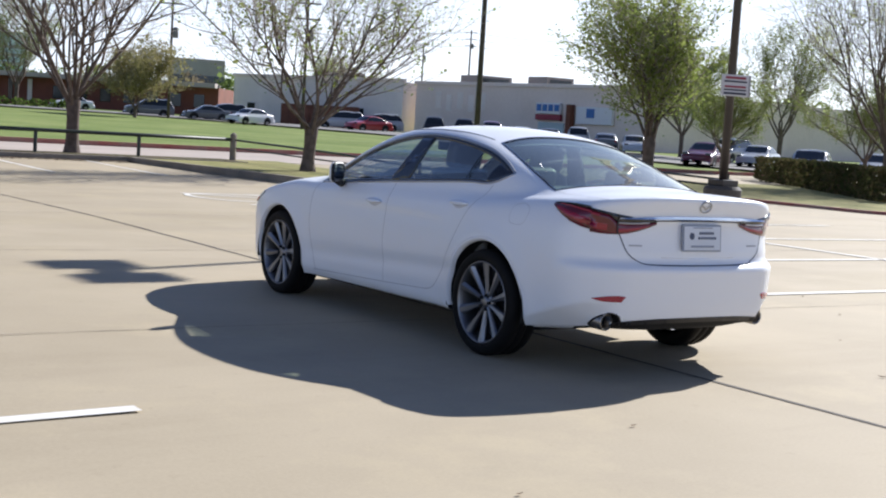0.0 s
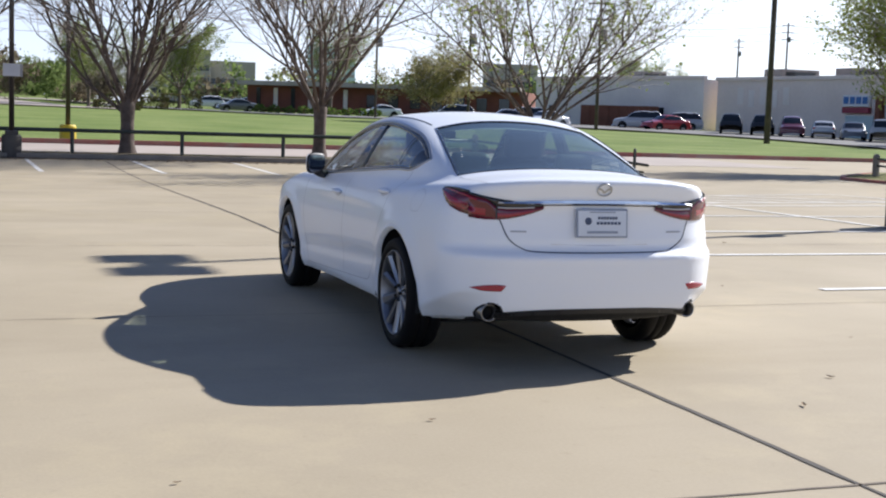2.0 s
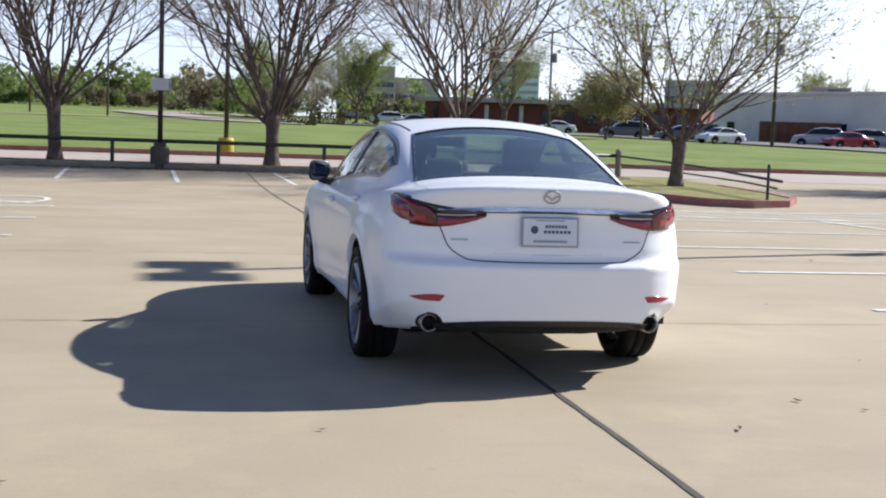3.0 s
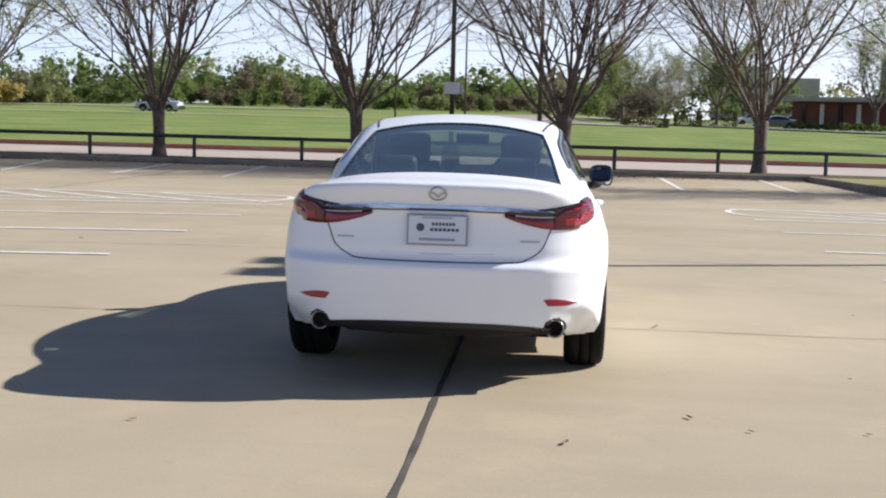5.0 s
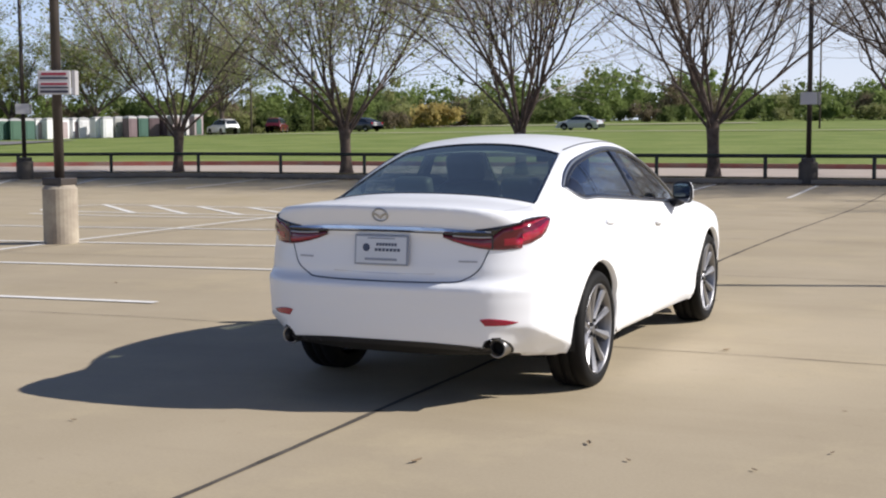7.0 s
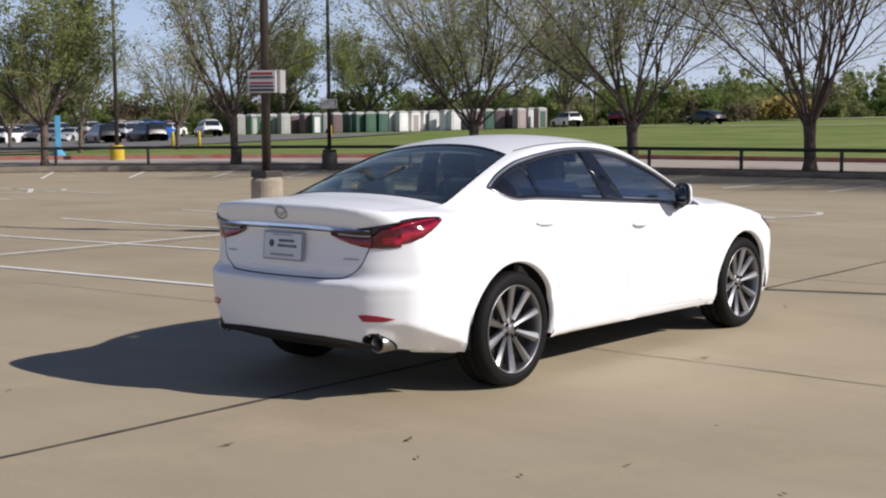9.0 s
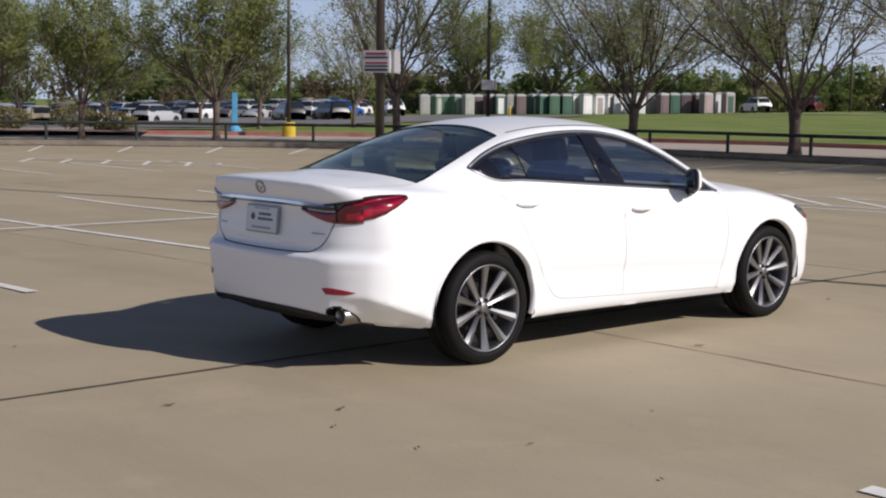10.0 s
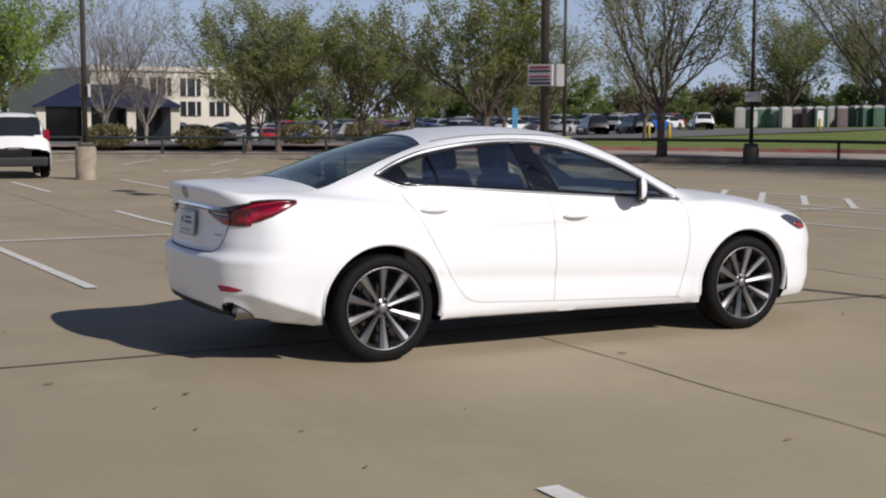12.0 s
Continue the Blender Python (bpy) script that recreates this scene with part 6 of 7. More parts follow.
def shape_car(kind, step):
    c = CAR_SHAPES[kind]
    h = c["L"] / 2

    def field(x, y, z):
        ax = np.abs(x)
        body = smax((ax - c["W"] - interp(SIDE, np.clip(z, 0.1, 1.0)) * 0.8), z - interp(c["deck"], y) + 0.08 * (ax / 0.8) ** 3, 0.10)
        body = smax(body, np.abs(y) - h + 0.12 * (ax / 0.8) ** 2 + 0.25 * np.clip(0.4 - z, 0, 1), 0.12)
        body = smax(body, 0.26 - z, 0.05)
        cab = smax((ax - c["W"] + 0.06 + 0.32 * np.clip(z - 0.95, 0, 1)) / 1.05, (z - interp(c["roof"], y) + 0.06 * (ax / 0.7) ** 2) / 1.25, 0.12)
        k = 0.06
        q = np.clip(0.5 + 0.5 * (cab - body) / k, 0, 1)
        return cab + (body - cab) * q - k * q * (1 - q)

    V, Q = surface_net(field, (-1.1, -h - 0.1, 0.18), (1.1, h + 0.1, 1.95), step)
    C = V[Q].mean(1)
    y, z, ax = C[:, 1], C[:, 2], np.abs(C[:, 0])
    zr = interp(c["roof"], y)
    nrm = np.cross(V[Q[:, 1]] - V[Q[:, 0]], V[Q[:, 2]] - V[Q[:, 0]])
    nrm /= np.linalg.norm(nrm, axis=1, keepdims=True) + 1e-12
    side = (z > c["belt"]) & (z < zr - 0.10) & (np.abs(nrm[:, 0]) > 0.6)
    ends = (z > c["belt"] + 0.03) & (z < zr + 0.1) & (z < max(v for _, v in c["roof"]) - 0.08) & (np.abs(nrm[:, 1]) > 0.35) & (ax < 0.66)
    glass = side | ends
    arch = np.zeros(len(Q), bool)
    for yc in (-0.29 * c["L"], 0.30 * c["L"]):
        arch |= (np.hypot(y - yc, z - 0.34) < 0.40) & (ax > 0.5)
    dark = arch | ((nrm[:, 2] < -0.6) & (z < 0.5))

    def cut(q):
        used = np.unique(q)
        ni = np.full(len(V), -1)
        ni[used] = np.arange(len(used))
        return V[used], ni[q], True

    keep = ~glass | dark
    v, q, _ = cut(Q[keep])
    return (v, q, True), cut(Q[glass & ~dark]), dark[keep]


PAINTS = {}


def paint(col):
    if col not in PAINTS:
        PAINTS[col] = plain("car_paint", col, 0.3, 0.0, coat=0.8)
    return PAINTS[col]


def parked(kind, x, y, z, turn, col, label, group="parked cars", step=0.085):
    key = (kind, step)
    if key not in CAR_MESHES:
        a, g, u = shape_car(kind, step)
        w = mesh_of("wheel", *lathe([(0.10, -0.10), (0.30, -0.11), (0.335, -0.08), (0.34, 0.06), (0.30, 0.11), (0.235, 0.10), (0.22, 0.07), (0.05, 0.075), (0.0005, 0.076)], 14, "x", False), True)
        w.materials.append(M_TYRE)
        r = mesh_of("wheel_rim", *lathe([(0.225, 0.085), (0.19, 0.10), (0.06, 0.105), (0.0005, 0.105)], 14, "x", False), True)
        r.materials.append(M_RIM_BRIGHT)
        CAR_MESHES[key] = (a, g, u, w, r, {})
    a, g, u, w, r, made = CAR_MESHES[key]
    if not made:
        made["g"] = mesh_of("windows", *g)
        made["g"].materials.append(M_PANE)
    if col not in made:
        made[col] = mesh_of("car_body", *a)
        made[col].materials.append(paint(col))
        made[col].materials.append(M_UNDER)
        made[col].polygons.foreach_set("material_index", u.astype(np.int32))
    c = empty("parked_car", pose(x, y, z, 0, 0, turn), label, "car", group)
    L, W = CAR_SHAPES[kind]["L"], CAR_SHAPES[kind]["W"]
    part("body", made[col], None, c)
    part("window_band", made["g"], None, c)
    for s in (-1, 1):
        for yc in (-0.29 * L, 0.30 * L):
            wh = part("wheel", w, None, c, m=pose(s * (W - 0.12), yc, 0.34, 0, 0, 0 if s > 0 else 180))
            part("rim", r, None, wh)
        part("tail_light", bm_box(0.22, 0.10, 0.16, (s * (W - 0.2), -L / 2 + 0.13, 0.95 if kind != "sedan" else 0.86), 0.02), M_RED, c)
        part("headlight", bm_box(0.30, 0.12, 0.12, (s * (W - 0.24), L / 2 - 0.22, 0.76), 0.02), M_LAMP, c)
    return c


WHITE, SILVER, GREY, BLACK, RED, BLUE, GOLD, MAROON = (0.75, 0.75, 0.75), (0.45, 0.46, 0.47), (0.12, 0.125, 0.13), (0.015, 0.015, 0.017), (0.35, 0.02, 0.02), (0.02, 0.10, 0.42), (0.40, 0.33, 0.22), (0.12, 0.012, 0.02)
COLOUR_WORD = {WHITE: "white", SILVER: "silver", GREY: "dark grey", BLACK: "black", RED: "red", BLUE: "bright blue", GOLD: "beige", MAROON: "maroon"}
KIND_WORD = {"sedan": "saloon", "suv": "tall estate car", "pickup": "pickup truck"}


def car_at(eye, az, d, kind, col, turn, where, step=0.085):
    x, y = far_at(eye, az, d)
    parked(kind, x, y, z_field(x, y), turn, col, f"{COLOUR_WORD[col]} {KIND_WORD[kind]} parked {where}", step=step)


def build_cars():
    shop = "beside the beige store"
    for az, d, kind, col, turn in ((69.3, 133, "suv", GREY, 75), (66.9, 128, "sedan", GREY, 80), (66.2, 130, "suv", GREY, 80), (65.1, 118, "sedan", WHITE, 110), (61.2, 126, "suv", SILVER, 60), (60.0, 121, "sedan", RED, 100), (59.6, 126, "suv", SILVER, 70),
                                   (57.2, 112, "suv", BLACK, -32), (55.9, 110, "suv", BLACK, -33), (54.7, 108, "suv", MAROON, 148), (53.4, 106, "sedan", SILVER, -35), (52.2, 104, "sedan", GREY, 146), (51.0, 101, "suv", SILVER, -38), (48.6, 96, "sedan", SILVER, 142), (49.8, 98, "sedan", GREY, -40)):
        car_at(EYE_A, az, d, kind, col, turn, shop)
    for az, d, kind, col, turn in ((72.4, 150, "sedan", WHITE, 85), (78.6, 152, "sedan", GREY, 95), (80.0, 190, "suv", WHITE, 90), (79.3, 200, "sedan", SILVER, 90), (78.4, 205, "suv", GREY, 90)):
        car_at(EYE_A, az, d, kind, col, turn, "on the road behind the field")
    for az, d, kind, col, turn in ((45.6, 78, "sedan", MAROON, 120), (43.4, 82, "sedan", SILVER, 120), (41.4, 62, "sedan", SILVER, 125), (38.6, 75, "sedan", SILVER, 120), (44.6, 92, "suv", GREY, 110)):
        car_at(EYE_A, az, d, kind, col, turn, "beyond the hedge island")
    for az, d, kind, col, turn in ((123.3, 150, "suv", WHITE, 60), (121.0, 152, "suv", MAROON, 20), (117.3, 139, "sedan", BLACK, 70), (107.9, 134, "sedan", SILVER, 85)):
        car_at((2.8, -7.3), az, d, kind, col, turn, "on the road beyond the grass")
    # the crowded car park to the west
    rnd = random.Random(5)
    cols = [WHITE, SILVER, GREY, BLACK, GREY, SILVER, GREY, BLUE, RED, GOLD, BLACK, SILVER]
    rows = ((118, 151.5, 171.5, 1.3), (128, 143.5, 172.5, 1.2), (138, 143.0, 173, 1.1), (149, 143, 170, 1.05))
    for d, a0, a1, da in rows:
        az = a0
        while az < a1:
            if rnd.random() < 0.86:
                kind = rnd.choice(["sedan", "sedan", "suv", "suv", "pickup"])
                car_at(EYE_D, az + rnd.uniform(-0.15, 0.15), d + rnd.uniform(-1, 1), kind, rnd.choice(cols), rnd.choice([20, 25, 205, 200]) + rnd.uniform(-4, 4), "in the crowded far car park", 0.16)
            az += da
    for az, d, kind, col, turn in ((144.4, 112, "suv", BLACK, 75), (146.2, 112, "suv", BLACK, 70), (141.6, 126, "suv", WHITE, 60), (156.6, 106, "suv", GOLD, 75), (158.9, 110, "sedan", BLUE, 75), (160.1, 112, "sedan", RED, 75), (162.4, 108, "sedan", GOLD, 95)):
        car_at(EYE_D, az, d, kind, col, turn, "near the planted beds")
    c = parked("suv", -29.6, 2.75, z_lot(-29, 2.7), 84, WHITE, "white tall estate car with red rear lamps parked in a stall", step=0.045)
    part("rear_bumper", bm_box(1.70, 0.20, 0.26, (0, -2.26, 0.46), 0.06, 3), M_BLACKTRIM, c, "dark grey lower bumper")
    part("plate", bm_box(0.32, 0.03, 0.15, (0, -2.37, 0.86), 0.01), M_PLATE, c)
    for s in (-1, 1):
        part("brake_light", bm_box(0.17, 0.22, 0.34, (s * 0.80, -2.20, 1.12), 0.05, 3), M_RED, c, "tall red rear lamp")


def build_toilets():
    rnd = random.Random(9)
    tone = [((0.10, 0.19, 0.13), "green"), ((0.05, 0.12, 0.09), "dark green"), ((0.40, 0.40, 0.38), "grey"), ((0.82, 0.82, 0.82), "white"), ((0.16, 0.11, 0.12), "dark maroon"), ((0.40, 0.32, 0.32), "dull pink")]
    mats = [mat("cabin_plastic", c, 0.6, var=0.08, scale=1, fine=6) for c, _ in tone]
    roof = mat("cabin_roof", (0.45, 0.45, 0.45), 0.6, var=0.08, scale=1, fine=6)
    order = [2, 0, 0, 0, 2, 4, 4, 1, 2, 4, 1, 1, 0, 1, 3, 3, 3, 3, 3, 3, 3, 2, 4, 1, 4, 4, 5, 3, 5]
    body = bm_box(1.12, 1.12, 2.05, (0, 0, 1.05), 0.04)
    bme = bpy.data.meshes.new("cabin")
    body.to_mesh(bme)
    body.free()
    for k, o in enumerate(order):
        az = 138.7 - k * (13.0 / (len(order) - 1)) + rnd.uniform(-0.06, 0.06)
        d = 150 + rnd.uniform(-1.5, 1.5)
        x, y = far_at((5.9, -5.7), az, d)
        t = empty("portable_cabin", pose(x, y, z_field(x, y), 0, 0, az - 65 + rnd.uniform(-20, 20)), f"{tone[o][1]} plastic portable cabin in a stored row", "cabin", "stored portable cabins")
        me = bme.copy()
        me.materials.append(mats[o])
        part("shell", me, None, t)
        part("roof", (*lathe([(0.80, 2.05), (0.76, 2.2), (0.4, 2.32), (0.0005, 2.34)], 4, "z", False), False), roof, t, m=pose(0, 0, 0, 0, 0, 45))
        part("door", bm_box(0.66, 0.05, 1.75, (0, -0.57, 0.98), 0.01), mats[(o + 2) % 6] if rnd.random() < 0.3 else mats[o], t)


def blob_tree(P, centre, rad, n, size, rnd):
    """Leaf quads gathered in a lumpy crown."""
    lumps = [(rnd.normal(0, 0.5, 3) * rad, rnd.uniform(0.35, 0.62) * rad.mean()) for _ in range(9)]
    pick = rnd.integers(0, len(lumps), n)
    off = rnd.normal(0, 1, (n, 3))
    off /= np.linalg.norm(off, axis=1, keepdims=True)
    c = np.array(centre) + np.array([lumps[i][0] for i in pick]) + off * (np.array([lumps[i][1] for i in pick]) * rnd.uniform(0.6, 1.05, n) ** 0.5)[:, None]
    u = rnd.normal(0, 1, (n, 3))
    u /= np.linalg.norm(u, axis=1, keepdims=True)
    w = np.cross(u, rnd.normal(0, 1, (n, 3)))
    w /= np.linalg.norm(w, axis=1, keepdims=True)
    s = (size * rnd.uniform(0.5, 1.3, n))[:, None]
    s[: n // 4] *= 3.0
    c[: n // 4] = np.array(centre) + (c[: n // 4] - np.array(centre)) * 0.74
    P.append(np.stack([c - u * s, c + w * s * 0.7, c + u * s, c - w * s * 0.7], 1).reshape(-1, 3))


def quads_of(P):
    v = np.concatenate(P)
    return v, np.arange(len(v)).reshape(-1, 4)


def build_woods():
    rnd = np.random.default_rng(4)
    tones = {"green": (M_HAZED_WOODS[0], []), "olive": (M_HAZED_WOODS[1], []), "pale": (M_HAZED_WOODS[2], []), "brown": (M_HAZED_WOODS[3], [])}
    # (azimuth range, distance, height, step, eye, share of each tone)
    north = ((86.5, 102, 215, 5.0, 0.8, EYE_B, (0.4, 0.25, 0.2, 0.15)), (86, 102, 235, 6.6, 0.9, EYE_B, (0.45, 0.4, 0.1, 0.05)), (102, 116, 215, 6.5, 0.8, EYE_B, (0.35, 0.3, 0.2, 0.15)), (102, 118, 235, 9.0, 0.9, EYE_B, (0.4, 0.45, 0.1, 0.05)),
             (116, 127, 225, 7.0, 0.9, EYE_B, (0.4, 0.35, 0.1, 0.15)), (86, 127, 204, 2.4, 0.55, EYE_B, (0.35, 0.2, 0.2, 0.25)), (86, 127, 245, 3.4, 0.7, EYE_B, (0.3, 0.6, 0.05, 0.05)),
             (66, 87, 235, 6.6, 1.1, EYE_A, (0.5, 0.35, 0.1, 0.05)))
    sides = ((84, 88, 150, 5.0, 1.2, EYE_A, (0.3, 0.2, 0.1, 0.4)),
             (117, 151, 170, 5.4, 0.8, EYE_C, (0.3, 0.2, 0.25, 0.25)), (117, 152, 190, 6.9, 0.9, EYE_C, (0.4, 0.45, 0.1, 0.05)), (117, 150, 160, 2.6, 0.7, EYE_C, (0.35, 0.3, 0.15, 0.2)),
             (149, 176, 165, 6.6, 1.0, EYE_D, (0.4, 0.2, 0.2, 0.2)), (24, 50, 150, 6.5, 1.4, EYE_A, (0.5, 0.3, 0.2, 0.0)))
    for a0, a1, d, h, da, eye, share in north + sides:
        a = a0
        while a < a1:
            dd = d * rnd.uniform(0.94, 1.06)
            x, y = far_at(eye, a, dd)
            hh = h * rnd.uniform(0.7, 1.2)
            tone = list(tones)[rnd.choice(4, p=share)]
            r = np.array([dd * radians(da) * 0.95, dd * radians(da) * 0.95, hh * 0.46])
            blob_tree(tones[tone][1], (x, y, z_field(x, y) + hh * 0.52), r, 1500 if d < 230 else 650, 0.085 + hh * 0.004 if d < 230 else 0.2, rnd)
            a += da * rnd.uniform(0.75, 1.25)
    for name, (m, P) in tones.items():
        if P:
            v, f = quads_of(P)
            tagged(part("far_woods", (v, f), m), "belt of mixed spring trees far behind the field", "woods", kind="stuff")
    # golden shrubs
    P = []
    for a in np.arange(113.2, 115.4, 0.45):
        x, y = far_at(EYE_B, a, 195)
        blob_tree(P, (x, y, z_field(x, y) + 1.9), np.array([2.0, 2.0, 1.5]), 420, 0.2, rnd)
    v, f = quads_of(P)
    tagged(part("golden_shrubs", (v, f), M_LEAF_GOLD), "golden dry shrubs before the woods", "shrub", kind="stuff")


def bush(x, y, rx, ry, h, material, label, name="shrub", n=900, size=0.10, z=0.06, turn=0.0, boxy=False):
    rnd = np.random.default_rng(int(abs(x * 13 + y * 7)) + 3)
    b = empty(name, pose(x, y, z, 0, 0, turn), label, name.replace("_", " "))
    if boxy:
        c = rnd.uniform(-1, 1, (n, 3))
        k = rnd.integers(0, 3, n)
        c[np.arange(n), k] = np.sign(c[np.arange(n), k]) * rnd.uniform(0.86, 1.04, n)
        c = c * [rx, ry, h / 2] + [0, 0, h / 2]
    else:
        c = rnd.normal(0, 1, (n, 3))
        c /= np.linalg.norm(c, axis=1, keepdims=True)
        c = c * [rx, ry, h / 2] * rnd.uniform(0.7, 1.05, (n, 1)) + [0, 0, h / 2]
    u = rnd.normal(0, 1, (n, 3))
    u /= np.linalg.norm(u, axis=1, keepdims=True)
    w = np.cross(u, rnd.normal(0, 1, (n, 3)))
    w /= np.linalg.norm(w, axis=1, keepdims=True)
    s = (size * rnd.uniform(0.5, 1.3, n))[:, None]
    v = np.stack([c - u * s, c + w * s * 0.7, c + u * s, c - w * s * 0.7], 1).reshape(-1, 3)
    part("foliage", (v, np.arange(len(v)).reshape(-1, 4)), material, b)
    for k in range(3):
        part("stem", (*tube([(rnd.normal(0, rx * 0.3), rnd.normal(0, ry * 0.3), -0.1), (rnd.normal(0, rx * 0.4), rnd.normal(0, ry * 0.4), h * 0.7)], [0.03, 0.012], 5), True), M_BARK, b)
    return b


def build_plants():
    # clipped hedge on the island, in three lengths
    for k in range(4):
        t = k / 3
        bush(28.2 + 9.0 * t, 19.6 + 12.2 * t, 2.2, 0.75, 0.95, M_HEDGE, "clipped dark brownish hedge on the grass island", "hedge", 2600, 0.085, 0.08, 54, True)
    # round tree by the brick building and others, far off
    far = (("round_pale", EYE_A, 69.9, 118, 1.0, "round tan-green tree before the brick building"), ("full", EYE_A, 81.0, 150, 1.1, "dark rounded tree across the field"), ("leafing", EYE_A, 74.6, 150, 1.25, "tree behind the brick building"),
           ("full", EYE_A, 61.3, 165, 0.92, "green tree behind the store roof"), ("full", EYE_B, 87.4, 128, 0.88, "dark green tree by the bend of the drive"), ("bare", EYE_B, 85.6, 126, 0.62, "brownish bare tree by the drive"),
           ("full", EYE_A, 45.0, 70, 0.55, "small bright green tree beyond the island"), ("full", EYE_A, 39.2, 66, 0.55, "small bright green tree beyond the island"), ("full", EYE_A, 46.6, 95, 0.9, "green tree beside the far shops"), ("leafing", EYE_A, 42.5, 100, 1.1, "tree beside the far houses"),
           ("fresh_green", EYE_D, 171.6, 58, 0.9, "bright green tree at the car park edge"), ("bare_grey", EYE_D, 167.0, 62, 0.95, "bare grey tree at the car park edge"), ("bare_grey", EYE_D, 165.35, 66, 0.74, "bare grey tree at the car park edge"),
           ("leafing", EYE_D, 148.2, 72, 0.7, "tree in new leaf behind the rail"), ("leafing_thin", EYE_D, 144.0, 78, 0.75, "tree in new leaf behind the rail"), ("full", EYE_D, 154.0, 95, 0.75, "green tree in the far car park"), ("full", EYE_D, 150.0, 105, 0.8, "green tree in the far car park"), ("leafing", EYE_D, 157.5, 92, 0.75, "green tree in the far car park"), ("full", EYE_D, 160.5, 100, 0.7, "green tree in the far car park"),
           ("full", EYE_C, 136.5, 158, 1.45, "olive tree behind the stored cabins"), ("full", EYE_C, 133.0, 158, 1.35, "olive tree behind the stored cabins"), ("full", EYE_C, 129.6, 158, 1.4, "olive tree behind the stored cabins"), ("full", EYE_C, 124.4, 156, 1.4, "olive tree beside the stored cabins"))
    for i, (key, eye, az, d, s, label) in enumerate(far):
        x, y = far_at(eye, az, d)
        plant(key, x, y, z_field(x, y) - 0.05, 47 * i, s, label, "trees of the surroundings")
    for az, d, h, rx in ((86.4, 118, 0.75, 1.9), (84.6, 135, 1.15, 1.3), (83.4, 140, 1.6, 2.0)):
        x, y = far_at(EYE_B, az, d)
        bush(x, y, rx, 1.0, h, M_HEDGE, "low clipped dark hedge across the field", "hedge", 1100, 0.11, z_field(x, y), 0, True)
    for k in range(9):
        x, y = far_at(EYE_A, 77.6 - 0.62 * k, 146)
        bush(x, y, 0.75, 0.75, 0.95, M_LEAF_DARK, "small round shrub before the brick building", "shrub", 90, 0.2, z_field(x, y))
    for x, y, h in ((-46.0, 13.2, 1.1), (-48.5, 10.0, 1.2), (-50.5, 19.5, 1.2), (-53.0, 24.0, 1.3), (-47.0, 22.8, 1.0)):
        bush(x, y, 1.3, 1.1, h * 0.85, M_SHRUB, "low brownish olive shrub in the planted bed", "shrub", 1500, 0.07, z_field(x, y) + 0.1)


def utility_pole(eye, az, d, h, label, arms=2, r=0.16):
    x, y = far_at(eye, az, d)
    p = empty("utility_pole", pose(x, y, z_field(x, y), 0, 0, az - 90), label, "pole", "utility poles")
    part("pole", (*lathe([(r, -0.4), (r * 0.7, h)], 8), True), M_WOODPOLE, p)
    for k in range(arms):
        part("crossarm", bm_box(2.2, 0.12, 0.14, (0, -0.15, h - 0.5 - 1.3 * k), 0.02), M_WOODPOLE, p)
    if arms:
        part("transformer", (*lathe([(0.24, h - 3.6), (0.26, h - 3.5), (0.26, h - 2.7), (0.1, h - 2.6)], 12), True), M_ROOFGREY, p, m=pose(0.35, -0.1, 0))
    return p


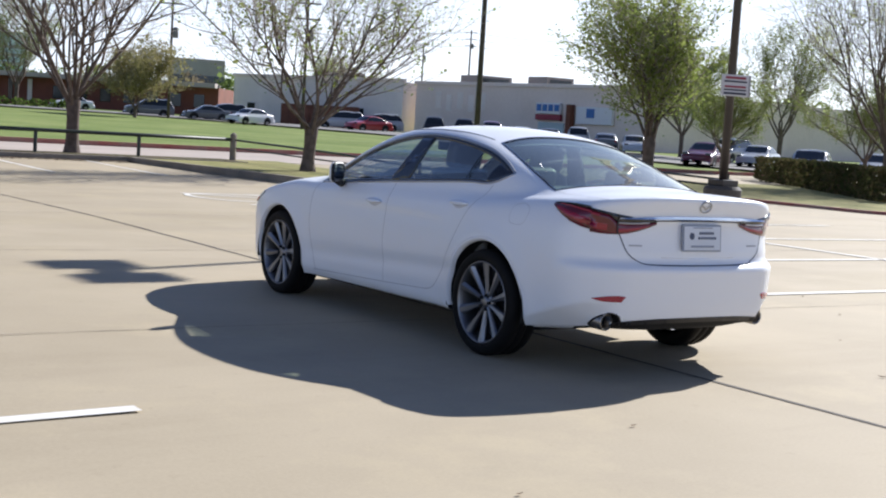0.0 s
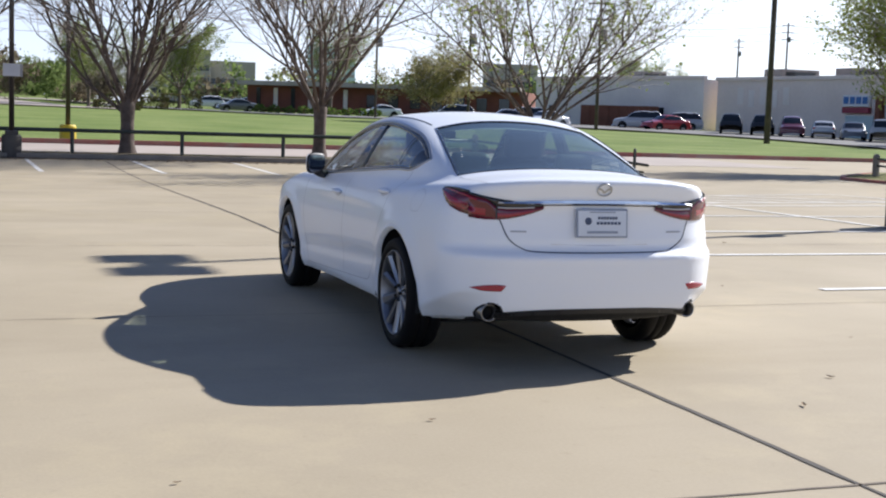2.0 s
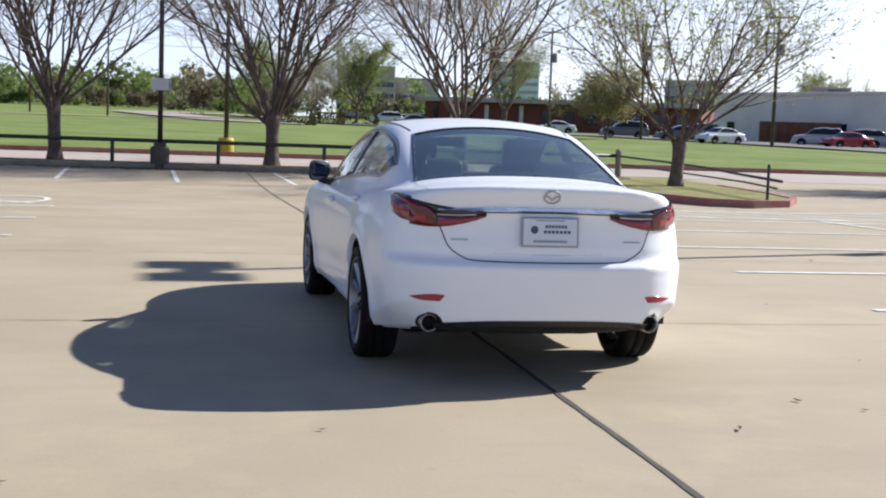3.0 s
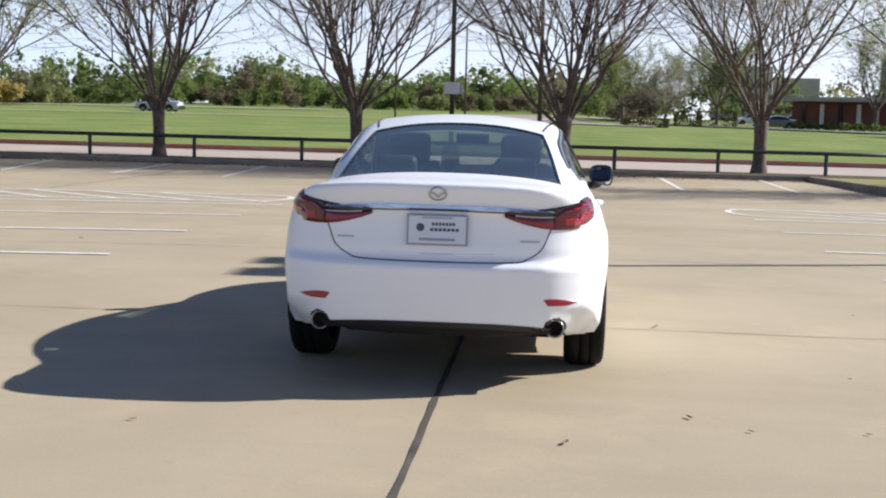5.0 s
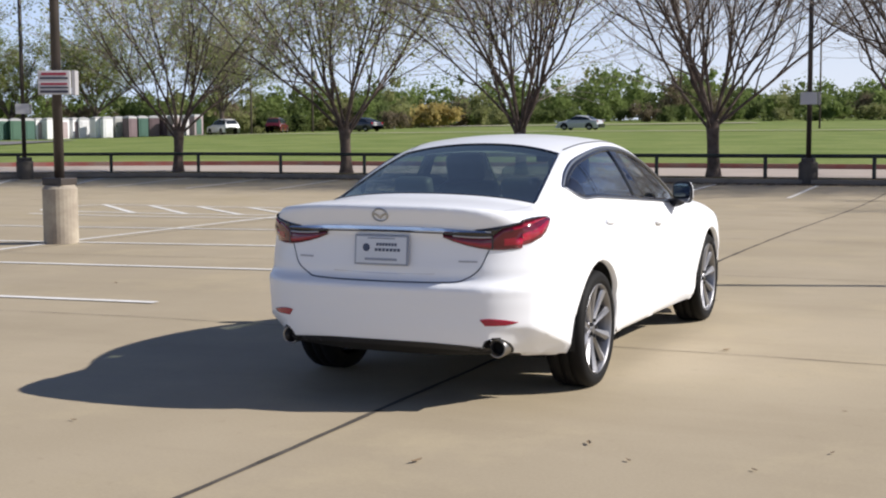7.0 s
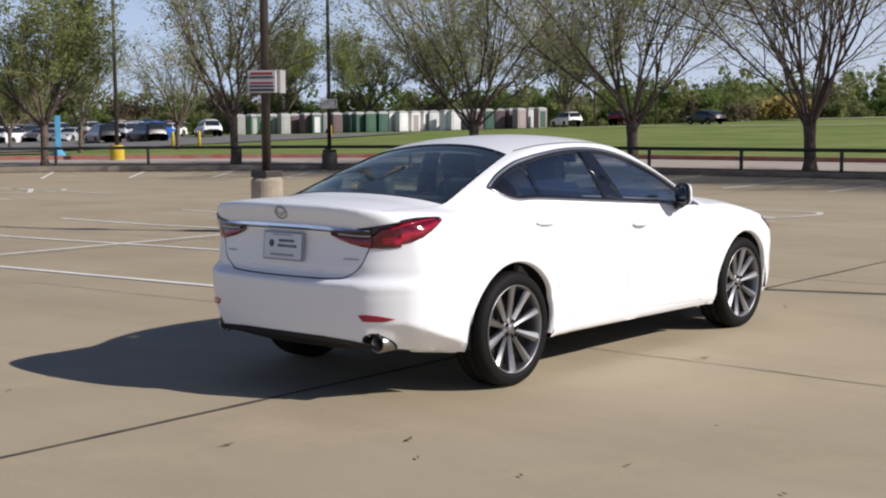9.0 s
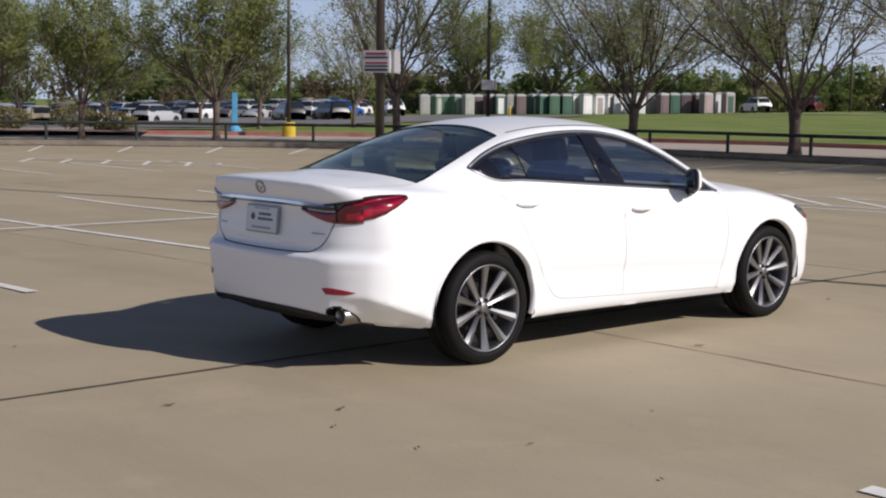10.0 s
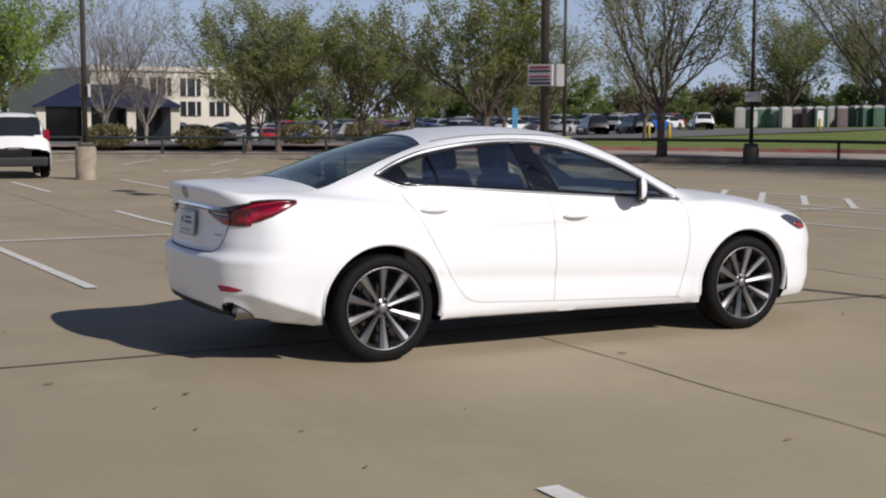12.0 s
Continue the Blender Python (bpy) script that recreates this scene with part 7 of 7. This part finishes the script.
def build_poles():
    utility_pole((44.1, 64.3), 55.9, 0, 15, "tall dark light pole at the edge of the grass", 0, 0.2)
    utility_pole((-2.65, -7.66), 64.1, 112, 11, "wooden utility pole beside the store", 2)
    utility_pole((-2.65, -7.66), 73.6, 138, 11, "wooden utility pole by the brick building", 1, 0.14)
    utility_pole(EYE_A, 68.5, 125, 11, "wooden utility pole by the brick building", 1, 0.14)
    p = utility_pole(EYE_A, 55.6, 260, 19, "distant wooden utility pole carrying overhead wires", 3, 0.22)
    # wires run from its arms to both sides
    (x0, y0), (x1, y1), (x2, y2) = far_at(EYE_A, 49.0, 262), far_at(EYE_A, 55.6, 260), far_at(EYE_A, 63.0, 270)
    back = pose(x1, y1, z_field(x1, y1), 0, 0, 55.6 - 90).inverted()
    zp = z_field(x1, y1)
    for drop in (0.5, 1.8, 3.1):
        pts = [back @ Vector((x0 + (x1 - x0) * t, y0 + (y1 - y0) * t, zp + 19 - drop - 3.0 * t * (1 - t))) for t in np.linspace(0, 1, 9)]
        pts += [back @ Vector((x1 + (x2 - x1) * t, y1 + (y2 - y1) * t, zp + 19 - drop - 3.0 * t * (1 - t))) for t in np.linspace(0.1, 1, 9)]
        part("wire", (*tube(pts, 0.035, 4), True), M_POLE, p)
    utility_pole(EYE_A, 57.6, 280, 17, "distant wooden utility pole", 2, 0.22)
    utility_pole(EYE_B, 97.2, 130, 9.5, "slim pole standing in the field", 0, 0.1)
    utility_pole(EYE_B, 94.2, 120, 8.5, "slim pole standing in the field", 0, 0.1)
    utility_pole(EYE_C, 123.2, 150, 8.0, "slim pale pole at the far road", 0, 0.12)
    utility_pole(EYE_B, 118.9, 150, 9.5, "wooden utility pole at the far road", 1, 0.14)
    # lamps on yellow bases beyond the rail
    for x, y in ((0.0, 42.6), (-41.2, 28.3)):
        p = empty("light_pole", pose(x, y, 0.05), "tall dark light pole on a yellow painted base", "light pole", "car park light poles")
        part("base", (*lathe([(0.30, -0.2), (0.30, 0.52), (0.26, 0.58)], 20), False), M_YELLOW, p)
        part("shaft", (*lathe([(0.09, 0.5), (0.065, 8.2)], 10), True), M_POLE, p)
        for s in (-1, 1):
            part("lamp_head", bm_box(0.6, 0.4, 0.16, (s * 0.6, 0, 8.1), 0.03), M_POLE, p)
    # blue banner stand and yellow posts
    b = empty("banner_stand", pose(-45.5, 28.3, 0.06, 0, 0, 55), "bright blue upright banner stand by the rail", "banner")
    part("banner", bm_box(0.25, 0.06, 1.5, (0, 0, 1.1), 0.02), M_BLUE, b)
    part("foot", (*lathe([(0.34, 0.0), (0.30, 0.18), (0.10, 0.40)], 12), False), M_BLUE, b)
    for az, d in ((140.2, 82), (134.6, 106), (141.3, 90)):
        x, y = far_at(EYE_C, az, d)
        p = empty("bollard", pose(x, y, z_field(x, y)), "short yellow steel bollard post", "bollard", "bollards")
        part("post", (*lathe([(0.10, -0.1), (0.10, 1.0), (0.06, 1.06)], 10), True), M_YELLOW, p)


def ribbon(name, pts, w, lift, material, label, category="road"):
    line = fine_line(pts, 6.0)
    v, f = [], []
    a, b = side_of(line, w / 2), side_of(line, -w / 2)
    for p, q in zip(a, b):
        v += [(p[0], p[1], z_field(*p) + lift), (q[0], q[1], z_field(*q) + lift)]
    f = [(2 * k, 2 * k + 1, 2 * k + 3, 2 * k + 2) for k in range(len(a) - 1)]
    tagged(part(name, (v, f), material), label, category, kind="structure")


def build_roads():
    ribbon("road", [far_at(EYE_B, 86.0, 118), far_at(EYE_B, 89.3, 118), far_at(EYE_B, 92.5, 150), far_at(EYE_B, 89.0, 165), far_at(EYE_B, 86.0, 150)], 7, 0.12, M_ROAD, "pale concrete drive bending through the grass")
    ribbon("path", [far_at(EYE_B, 124, 128), far_at(EYE_B, 108, 122), far_at(EYE_B, 96, 118), far_at(EYE_B, 90, 118)], 1.6, 0.10, M_ROAD, "pale worn path across the grass", "path")
    ribbon("road", [far_at(EYE_B, 128, 168), far_at(EYE_B, 112, 165), far_at(EYE_B, 100, 172)], 5, 0.12, M_ROAD, "pale road strip across the grass")
    ribbon("road", [far_at(EYE_A, 84, 140), far_at(EYE_A, 77, 140), far_at(EYE_A, 70, 138), far_at(EYE_A, 64, 126), far_at(EYE_A, 58, 112), far_at(EYE_A, 52, 98), far_at(EYE_A, 46, 84), far_at(EYE_A, 38, 76)], 12, 0.12, M_ASPHALT, "grey access road in front of the shops")
    ribbon("road", [far_at(EYE_D, 143.5, 132), far_at(EYE_D, 146, 126), far_at(EYE_D, 152, 118), far_at(EYE_D, 165, 112), far_at(EYE_D, 178, 112)], 58, 0.08, M_ASPHALT, "grey asphalt of the crowded car park")
    ribbon("road", [far_at(EYE_D, 152.5, 80), far_at(EYE_D, 158, 77), far_at(EYE_D, 166, 75), far_at(EYE_D, 178, 75)], 24, 0.07, M_ROAD, "pale concrete drive before the far car park")
    ribbon("planted_bed", [(-45.0, 23.5), (-49.5, 16.5), (-52.0, 8.0), (-54.0, 0.0)], 4.0, 0.13, M_GRAVEL, "reddish gravel planted bed beyond the rail", "ground")


build_buildings()
build_roads()
build_cars()
build_toilets()
build_woods()
build_plants()
build_poles()


# ---- small litter on the slab ----
def build_litter():
    rnd = random.Random(12)
    m = mat("dead_leaf", (0.24, 0.17, 0.10), 0.9, var=0.2, scale=20, fine=80, piece=0.3)
    for x, y, s in ((0.68, -2.0, 0.055), (1.29, -1.38, 0.05), (-1.31, -1.92, 0.035), (1.34, 1.47, 0.06), (1.55, -1.62, 0.035), (3.57, 0.85, 0.035), (3.11, -1.12, 0.03),
                    (2.37, -1.13, 0.03), (2.31, -0.2, 0.025), (2.1, -1.57, 0.03), (0.72, 3.97, 0.04), (-2.6, -2.7, 0.03), (2.9, 2.4, 0.03), (4.3, 1.9, 0.04), (-5.1, 3.3, 0.04), (5.2, 6.1, 0.05), (-4.6, 6.4, 0.05)):
        v, f = [], []
        s *= 0.62
        n = 7
        for k in range(n + 1):
            t = k / n
            w = s * 0.42 * math.sin(math.pi * (0.06 + 0.9 * t)) * rnd.uniform(0.75, 1.2)
            lift = 0.006 + 0.25 * s * (2 * t - 1) ** 2
            for q in (-1, 0, 1):
                v.append(((2 * t - 1) * s, q * w, lift + abs(q) * w * 0.45))
        for k in range(n):
            for q in range(2):
                a = 3 * k + q
                f.append((a, a + 1, a + 4, a + 3))
        tagged(part("dead_leaf", (v, f), m, m=pose(x, y, z_lot(x, y) + 0.001, 0, 0, rnd.uniform(0, 360))), "curled dry brown leaf lying on the concrete", "leaf", "dead leaves")



def build_verge_litter():
    """Dry leaves and twigs blown against the far kerb."""
    rnd = np.random.default_rng(31)
    line = fine_line(KERB_LINE)
    v, f = [], []
    for k in range(len(line) - 1):
        (x0, y0), (x1, y1) = line[k][:2], line[k + 1][:2]
        if min(x0, x1) < -40:
            continue
        d = math.hypot(x1 - x0, y1 - y0)
        n = int(d * (150 + 110 * noise.noise((x0 * 0.3, y0 * 0.3, 2.0))))
        for j in range(n):
            t = rnd.random()
            px, py = x0 + (x1 - x0) * t, y0 + (y1 - y0) * t
            off = abs(rnd.normal(0, 0.34)) + 0.09
            px, py = px - (y1 - y0) / d * off, py + (x1 - x0) / d * off
            a, s, w = rnd.uniform(0, math.pi), rnd.uniform(0.025, 0.075), rnd.uniform(0.3, 0.7)
            z = z_lot(px, py) + 0.008 + 0.03 * rnd.random() * max(0.0, 1 - off / 0.3)
            c, q = math.cos(a) * s, math.sin(a) * s
            o = len(v)
            v += [(px - c, py - q, z + rnd.uniform(0, 0.02)), (px + q * w, py - c * w, z), (px + c, py + q, z + rnd.uniform(0, 0.03)), (px - q * w, py + c * w, z + 0.006)]
            f.append((o, o + 1, o + 2, o + 3))
    m = mat("leaf_litter", (0.15, 0.105, 0.065), 0.9, var=0.3, scale=3, fine=40, second=(0.06, 0.042, 0.028))
    tagged(part("leaf_litter", (v, f), m), "dry brown leaves and twigs blown along the kerb", "leaf litter", kind="stuff")


build_litter()
build_verge_litter()
